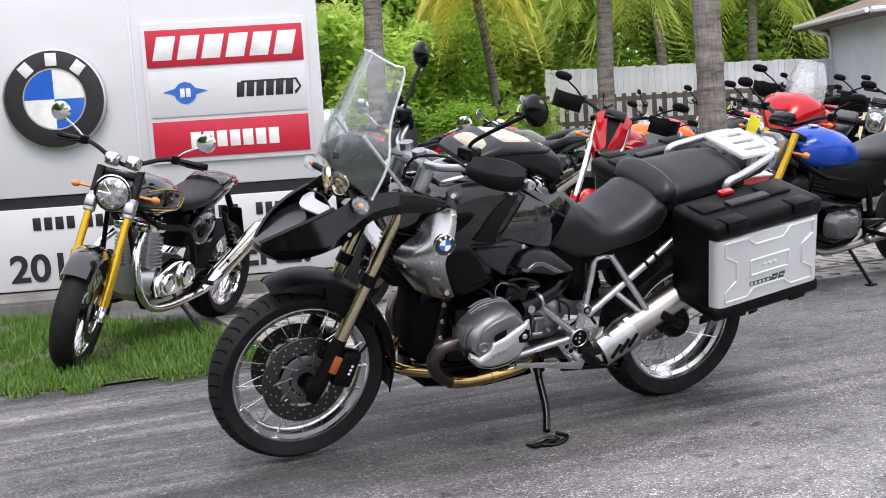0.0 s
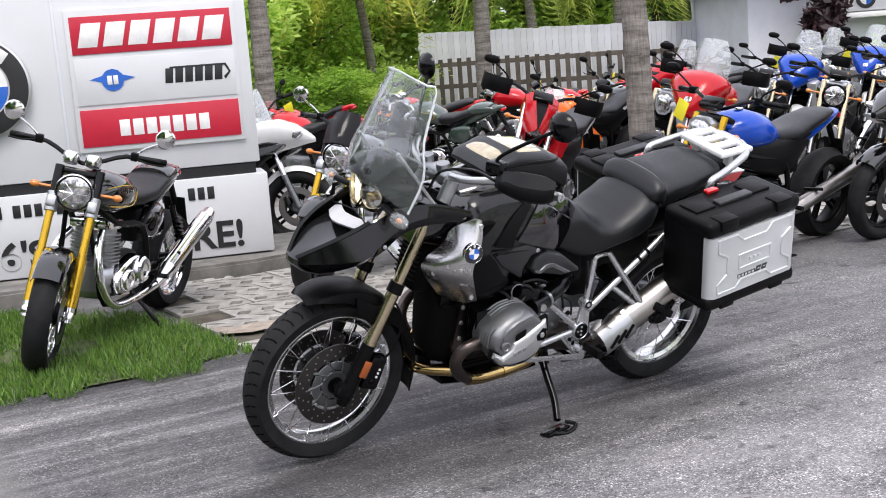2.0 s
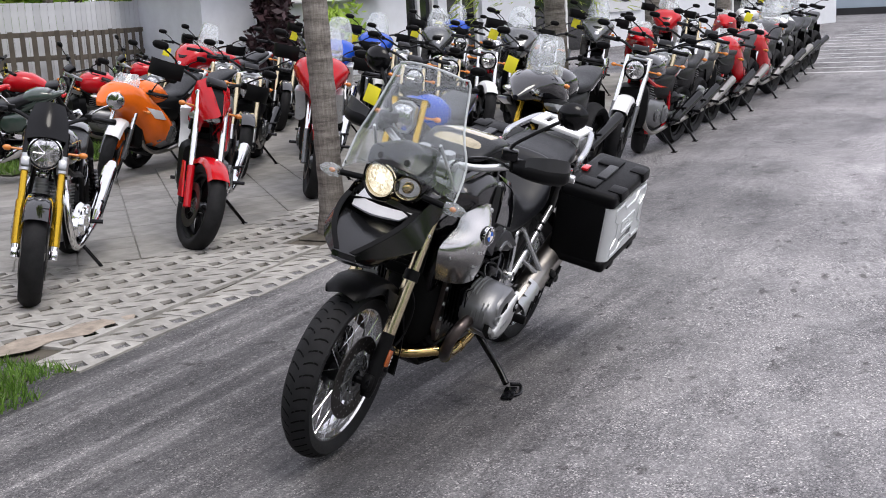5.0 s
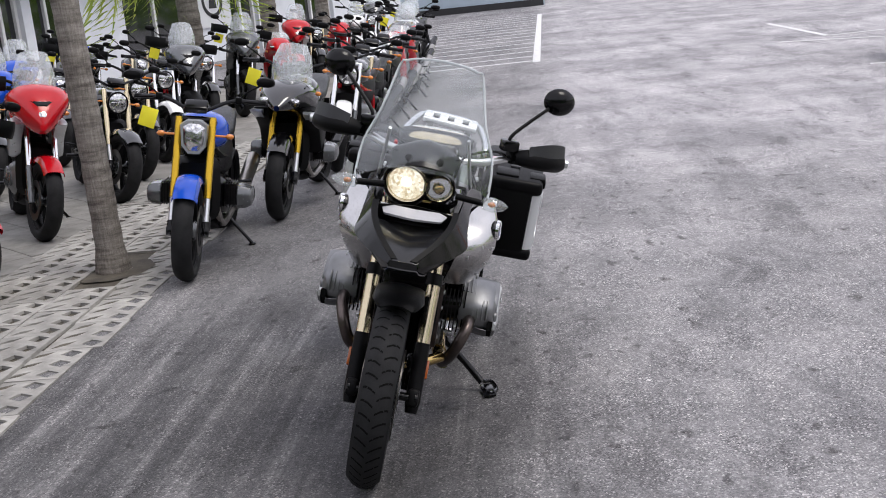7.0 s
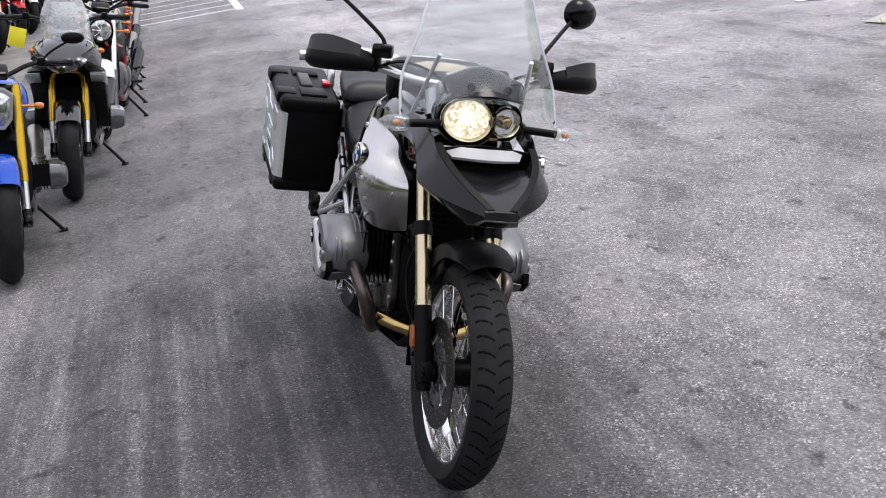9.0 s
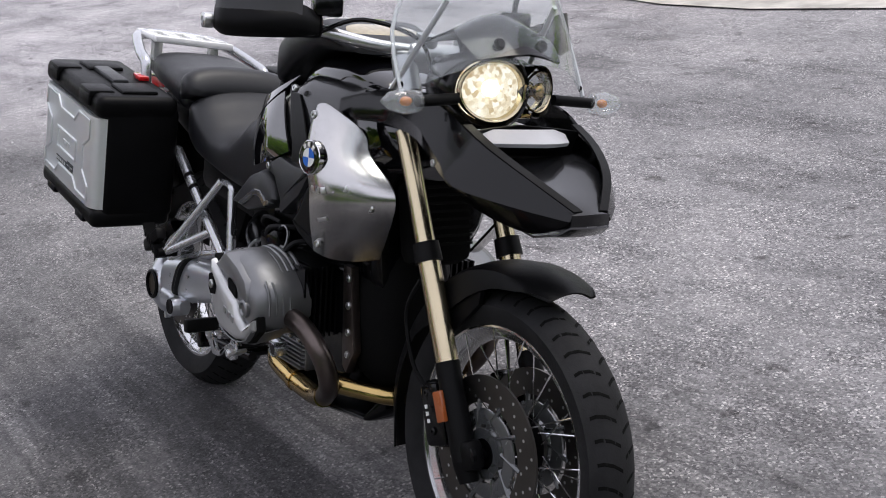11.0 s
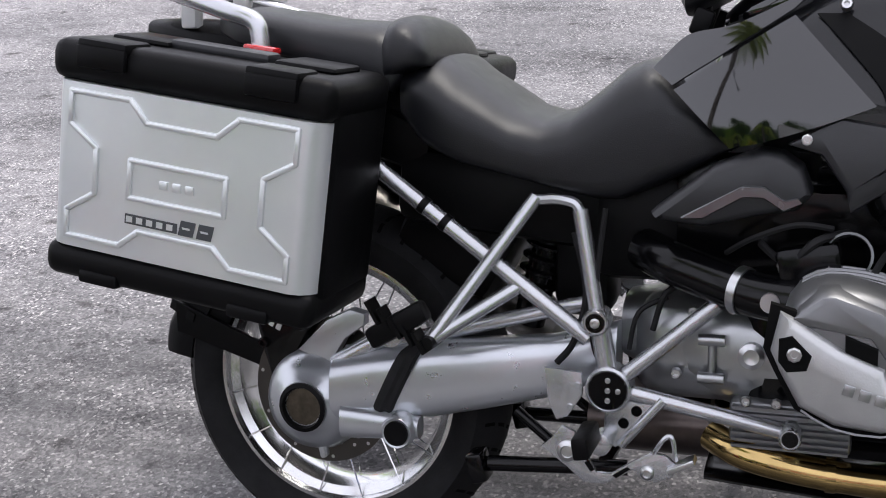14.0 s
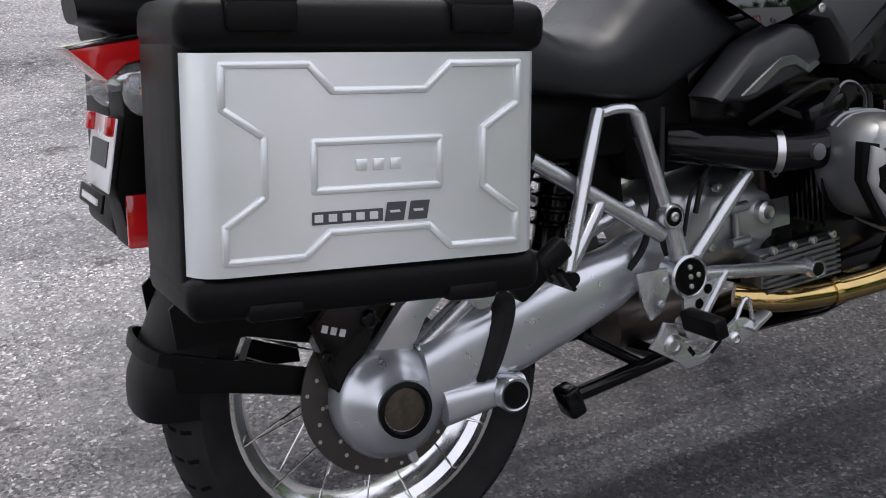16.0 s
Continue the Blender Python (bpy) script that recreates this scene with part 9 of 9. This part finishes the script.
    if boxer:
        for s in (-1, 1):
            bm = B()
            box(bm, (0.52, s * 0.18, 0.44), (0.13, 0.11, 0.12))
            cyl_ = part("cylinder", bm, "satin", root, "finned black boxer cylinder")
            for k in range(6):
                bm = B()
                box(bm, (0.52, s * (0.14 + k * 0.016), 0.44), (0.16, 0.006, 0.15))
                part("cooling_fin", bm, "satin", cyl_)
            bm = B()
            shell(bm, [(0.44, 0.50), (0.60, 0.50), (0.63, 0.44), (0.60, 0.37), (0.45, 0.36), (0.41, 0.42)], [(0.235, 0.004), (0.24, 0.0), (0.29, 0.004), (0.32, 0.02), (0.33, 0.045)], s, 2)
            part("cylinder_head_cover", bm, "gunmetal", cyl_)
    # engine and frame
    if classic:
        bm = B()
        hull(bm, [(0.44, 0.38, 0.09, 0.07), (0.50, 0.36, 0.14, 0.10), (0.66, 0.35, 0.15, 0.105), (0.82, 0.37, 0.14, 0.11), (0.90, 0.40, 0.09, 0.07)], 20, 2.8)
    else:
        bm = B()
        hull(bm, [(0.38, 0.46, 0.10, 0.09), (0.46, 0.44, 0.16, 0.14), (0.62, 0.40, 0.175, 0.15), (0.78, 0.40, 0.17, 0.13), (0.88, 0.42, 0.12, 0.10)], 20, 3.2)
    en_ = part("engine", bm, engine, root, "")
    if not classic:
        bm = B()
        hull(bm, [(0.26, 0.50, 0.11, 0.17), (0.32, 0.50, 0.15, 0.2), (0.40, 0.50, 0.13, 0.2)], 16, 5)
        part("radiator", bm, "black", root)
        bm = B()
        hull(bm, [(0.42, 0.66, 0.10, 0.08), (0.6, 0.66, 0.14, 0.11), (0.85, 0.64, 0.15, 0.14), (1.0, 0.66, 0.13, 0.13), (1.15, 0.72, 0.09, 0.07)], 18, 3.4)
        part("side_cover", bm, "black", root)
        bm = B()
        hull(bm, [(0.40, 0.30, 0.09, 0.05), (0.5, 0.27, 0.13, 0.07), (0.75, 0.27, 0.13, 0.07), (0.88, 0.32, 0.1, 0.05)], 16, 3)
        part("belly_pan", bm, "black", root)
    if classic:
        for s in (-1, 1):
            bm = B()
            rod(bm, (0.55, s * 0.065, 0.42), (0.57, s * 0.065, 0.64), 0.05, seg=16)
            cy_ = part("cylinder", bm, engine, en_, "upright finned cylinder")
            for k in range(9):
                bm = B()
                rod(bm, (0.552 + k * 0.002, s * 0.066, 0.455 + k * 0.019), (0.5525 + k * 0.002, s * 0.066, 0.462 + k * 0.019), 0.072, seg=18)
                part("cooling_fin", bm, engine, cy_)
            bm = B()
            box(bm, (0.575, s * 0.066, 0.665), (0.15, 0.115, 0.06), (0, 6, 0), 0.018)
            part("cylinder_head", bm, "chrome", cy_)
            bm = B()
            shell(bm, [(0.50, 0.30), (0.62, 0.285), (0.80, 0.30), (0.88, 0.37), (0.84, 0.45), (0.72, 0.48), (0.60, 0.45), (0.50, 0.40)], [(0.11, 0.0), (0.155, 0.0), (0.172, 0.012), (0.176, 0.028)], s, 2)
            part("engine_cover", bm, "chrome", en_, "polished chrome engine cover")
            for x, z, r in ((0.58, 0.365, 0.062), (0.76, 0.39, 0.075)):
                bm = B()
                lathe(bm, [(r, 0), (r, 0.022), (r * 0.85, 0.034), (r * 0.55, 0.036), (r * 0.5, 0.03), (0.001, 0.03)], (x, s * 0.168, z), (0, s, 0), 24)
                part("round_cover", bm, "chrome", en_)
            bm = B()
            hull(bm, [(0.92, 0.60, 0.05, 0.05), (0.98, 0.60, 0.075, 0.1), (1.12, 0.61, 0.075, 0.1), (1.18, 0.63, 0.05, 0.05)], 14, 3, s * 0.07)
            part("side_cover", bm, paint, root)
    else:
        bm = B()
        for k in range(8):
            box(bm, (0.50 + k * 0.006, 0, 0.52 + k * 0.02), (0.20, 0.24, 0.007), (0, 14, 0))
        box(bm, (0.525, 0, 0.6), (0.16, 0.2, 0.2), (0, 14, 0))
        box(bm, (0.57, 0, 0.70), (0.19, 0.22, 0.06), (0, 14, 0), 0.02)
        part("cylinder", bm, engine, en_)
        for s in (-1, 1):
            bm = B()
            lathe(bm, [(0.085, 0), (0.085, 0.02), (0.06, 0.035), (0.001, 0.037)], (0.72, s * 0.16, 0.40), (0, s, 0), 22)
            part("engine_cover", bm, "gunmetal", en_)
            bm = B()
            lathe(bm, [(0.06, 0), (0.06, 0.02), (0.04, 0.03), (0.001, 0.03)], (0.54, s * 0.155, 0.41), (0, s, 0), 20)
            part("engine_cover", bm, "gunmetal", en_)
    bm = B()
    for s in (-1, 1):
        pipe(bm, [(hx - 0.02, s * 0.05, bar - 0.22), (hx + 0.2, s * 0.12, 0.68), (0.85, s * 0.13, 0.62), (0.93, s * 0.13, 0.42)], 0.018, 6, 3)
        pipe(bm, [(0.85, s * 0.13, 0.62), (sx + 0.3, s * 0.1, tz - 0.1), (sx + 0.6, s * 0.06, tz - 0.03 + up * 0.6)], 0.013, 6, 3)
        pipe(bm, [(hx, s * 0.05, bar - 0.28), (0.38, s * 0.1, 0.5), (0.42, s * 0.13, 0.26), (0.85, s * 0.12, 0.25), (0.93, s * 0.12, 0.38)], 0.014, 6, 3)
    part("frame", bm, frame_mat, root)
    bm = B()
    for s in (-1, 1):
        box(bm, ((0.9 + wb) / 2, s * 0.12, R + 0.04), (wb - 0.86, 0.035, 0.06), (0, 4, 0), 0.012)
    part("swinging_arm", bm, "alu" if frame_mat != "black" else "satin", root)
    bm = B()
    rod(bm, (0.98, 0, 0.5), (1.06, 0, 0.72), 0.035, seg=10)
    box(bm, (1.0, 0, 0.6), (0.2, 0.16, 0.2), (0, 0, 0), 0.03)
    part("side_box", bm, "black", root)
    # exhaust
    for s in pipe_side:
        bm = B()
        pipe(bm, [(0.45, s * 0.06, 0.62), (0.33, s * 0.1, 0.52), (0.36, s * 0.13, 0.34), (0.55, s * 0.14, 0.24), (0.9, s * 0.15, 0.27)], 0.021, 8, 4)
        part("exhaust_pipe", bm, "chrome" if pipe_mat == "chrome" else "steel", root)
        bm = B()
        a, b = Vector((0.88, s * 0.17, 0.28)), Vector((wb + 0.12, s * 0.2, 0.50))
        rod(bm, a, a.lerp(b, 0.2), 0.025, 0.047, 14)
        rod(bm, a.lerp(b, 0.2), b, 0.047, 0.05, 14)
        part("silencer", bm, pipe_mat, root)
    for s in (-1, 1):
        for a, b, r in (((0.9, s * 0.12, 0.33), (0.91, s * 0.27, 0.33), 0.014), ((1.12, s * 0.12, 0.40), (1.14, s * 0.24, 0.42), 0.011)):
            bm = B()
            rod(bm, a, b, r, seg=8)
            part("footpeg", bm, "satin", root)
    # stand, worked out for the lean
    L_ = radians(lean)
    fy, fz = -0.30 * math.cos(L_), 0.30 * math.sin(L_)
    bm = B()
    rod(bm, (0.76, -0.11, 0.27), (0.80, fy, fz + 0.008), 0.011, seg=8)
    box(bm, (0.80, fy, fz + 0.006), (0.06, 0.045, 0.01), (-lean, 0, 0), 0.003)
    part("side_stand", bm, "satin", root)
    if tag:
        bm = B()
        box(bm, (hx + 0.03, 0.3, bar - 0.12), (0.006, 0.11, 0.12), (12, 10, -14), 0.002)
        part("price_tag", bm, "yellow", root, "bright yellow hanging tag")
    return root


# strong light and dark blotches in the colour stand for the lens's reflections
M["lampglass"] = surface("lamp_glass", (0.56, 0.57, 0.59), 0.12, 0.85, var=0.8, scale=34, coat=0.6)


def place(root, x, y, heading, lean=9.0):
    root.matrix_world = pose(x, y, 0.0, 0, 0, heading - 180) @ pose(0, 0, 0, lean)
    return root


def again(root, x, y, heading, lean=9.0):
    return copy_thing(root, pose(x, y, 0.0, 0, 0, heading - 180) @ pose(0, 0, 0, lean))


cafe = place(parked("classic_motorcycle", "black classic motorcycle with gold forks and chrome engine", "gloss", fork="yellowfork", rim="chrome", spokes=True, style="retro", engine="cast", mirrors="chrome", bar=1.08, steer=20), -1.275, 2.17, -132)
fly = place(parked("cafe_racer", "black cafe racer with gold forks and a small flyscreen", "gloss", fork="yellowfork", rim="black", style="cafe", engine="cast", mirrors="chrome", bar=1.04, steer=8), 0.49, 2.75, -144)
hyper = place(parked("supermoto", "red and white supermoto motorcycle with tall bars", "red", "white", fork="chrome", style="moto", guard="red", lamp="none", wb=1.46, steer=28), 1.92, 2.79, -148)
crossover = place(parked("crossover_motorcycle", "red and silver crossover motorcycle with a clear screen", "red", "silver", style="adv", guard="red", rim="black", lamp="none", bar=1.14, steer=10), 3.79, 3.07, -150)
monster = place(parked("naked_motorcycle", "black naked motorcycle with a round headlamp and white tail", "gloss", "white", style="naked", fork="champagne"), 5.15, 2.98, -148)
roadster = place(parked("blue_roadster", "blue roadster motorcycle with gold forks on its side stand", "blue", fork="yellowfork", rim="black", style="naked", lamp="shield", guard="blue", engine="satin", wb=1.5, steer=2, tag=True, boxer=True, pipe_mat="steel"), 2.27, 1.51, 187)
tourer = place(parked("sport_tourer", "black sport touring motorcycle with a clear screen", "gloss", "gloss", fork="yellowfork", style="tour", lamp="none", pipe_mat="satin", wb=1.52, tag=True, steer=2, boxer=True), 3.88, 1.30, 180)
street = place(parked("streetfighter", "black and white streetfighter with red accents", "gloss", "white", style="naked", rim="black", frame_mat="red", guard="white", tail_paint="white", pipe_mat="satin"), 5.84, 1.22, 176)
whitey = place(parked("white_roadster", "white and grey naked motorcycle", "white", "gunmetal", style="naked", engine="cast", pipe_mat="steel", tail_paint="gunmetal"), 7.5, 1.25, 178)
racer = place(parked("sport_motorcycle", "red fully faired sport motorcycle", "red", style="sport", lamp="none", guard="red", rim="black", pipe_mat="steel"), 9.2, 1.25, 178)
whitesport = place(parked("white_tourer", "white touring motorcycle with a clear screen", "white", "gloss", style="tour", guard="white", lamp="none", pipe_mat="steel"), 1.28, 4.72, -42)
greenw = place(parked("classic_roadster", "dark green classic roadster with chrome wire wheels", "olive", style="retro", rim="chrome", spokes=True, engine="satin", mirrors="chrome", steer=0), 3.64, 7.51, 116)
orange = place(parked("race_replica", "orange, red and white race replica motorcycle", "orange", "white", style="sport", lamp="none", rim="orange", guard="white", pipe_mat="steel", arms=6, steer=28), 4.09, 5.55, 183)
redn = place(parked("red_roadster", "red naked motorcycle with a white stripe", "red", style="naked", rim="black", pipe_mat="steel", tag=True), 5.2, 7.4, 150)
blueadv = place(parked("blue_tourer", "blue and white adventure motorcycle", "blue", "white", style="adv", guard="white", lamp="none", tag=True), 8.6, 5.4, -150)
greyadv = place(parked("grey_tourer", "gunmetal grey adventure motorcycle with a yellow tag", "gunmetal", style="adv", guard="black", lamp="none", tag=True), 9.9, 5.2, -150)
blackn = place(parked("black_roadster", "black naked roadster motorcycle among the parked row", "gloss", style="naked", fork="champagne", lamp="shield", engine="satin", pipe_mat="satin"), 4.55, 4.4, -150)
for src, x, y, hd in ((blackn, 5.9, 4.5, -148), (blackn, 6.2, 6.0, -150), (blackn, 7.9, 6.3, -150), (blackn, 9.4, 6.7, -150), (blackn, 5.0, 6.0, 176), (blackn, 7.8, 4.6, -152), (blackn, 10.4, 4.6, -155), (blackn, 11.9, 4.9, -155), (blackn, 13.4, 4.9, -160), (blackn, 6.6, 1.22, 177), (blackn, 8.35, 1.25, 177), (racer, 3.0, 9.6, 120), (redn, 5.6, 8.9, 130), (redn, 4.2, 9.0, 128), (redn, 6.9, 8.2, 140), (redn, 2.4, 8.2, 115), (crossover, 7.0, 7.0, 178), (monster, 6.3, 3.2, -150), (street, 7.4, 3.3, -152), (blueadv, 6.9, 4.9, -150),
                      (greyadv, 8.5, 3.4, -154), (whitey, 9.6, 3.5, -156), (racer, 10.7, 1.3, 176), (tourer, 12.0, 1.4, 176), (whitesport, 13.1, 1.5, 175), (street, 14.2, 1.6, 174), (greyadv, 11.1, 3.4, -160),
                      (racer, 12.4, 3.2, -165), (crossover, 13.6, 3.2, -165), (monster, 14.7, 3.1, -165), (whitey, 11.3, 5.6, -155), (blueadv, 12.8, 6.4, -155), (tourer, 15.4, 1.7, 174), (greyadv, 10.2, 7.4, -150), (redn, 8.8, 8.6, -150), (racer, 16.5, 3.0, -168), (whitesport, 17.6, 2.9, -170), (street, 18.8, 2.8, -170), (greyadv, 20.0, 2.9, -170), (tourer, 21.2, 3.0, -170)):
    again(src, x, y, hd)

# ---- lattice pavers ----
pm = bpy.data.meshes.new("paver")
bm = paver_mesh()
bmesh.ops.recalc_face_normals(bm, faces=bm.faces)
bm.to_mesh(pm)
bm.free()
pm.materials.append(M["paver"])
bed = bpy.data.objects["paver_bed"]
bedline = [(-0.34, 1.60), (0.1, 1.56), (0.6, 1.64), (1.4, 1.64), (2.1, 1.73), (3.0, 1.73), (5.0, 1.88), (8.2, 2.02), (8.2, 3.0), (2.2, 2.7), (1.4, 2.95), (1.0, 3.65), (0.55, 3.82), (-0.45, 3.92)]
cnt = 0
for j in range(12):
    for i in range(20):
        x, y = -0.12 + i * 0.456 + (0.228 if j % 2 else 0), 1.70 + j * 0.304 + 0.028 * i * 0.456 * (1 - j / 14)
        if not inside(x, y, bedline) or cnt >= 290 or math.hypot(x - 2.62, y - 2.09) < 0.26:
            continue
        edge = y < 1.66 + 0.028 * i * 0.456 + 0.14
        o = new("paver", pm)
        o.parent = bed
        o.matrix_basis = pose(x, y + (rng.uniform(-0.02, 0.05) if edge else 0), (-0.009 if edge else 0.004) + rng.uniform(-0.003, 0.003), rng.uniform(-0.6, 0.6), rng.uniform(-0.6, 0.6), rng.uniform(-1.2, 1.2) + 1.5)
        cnt += 1
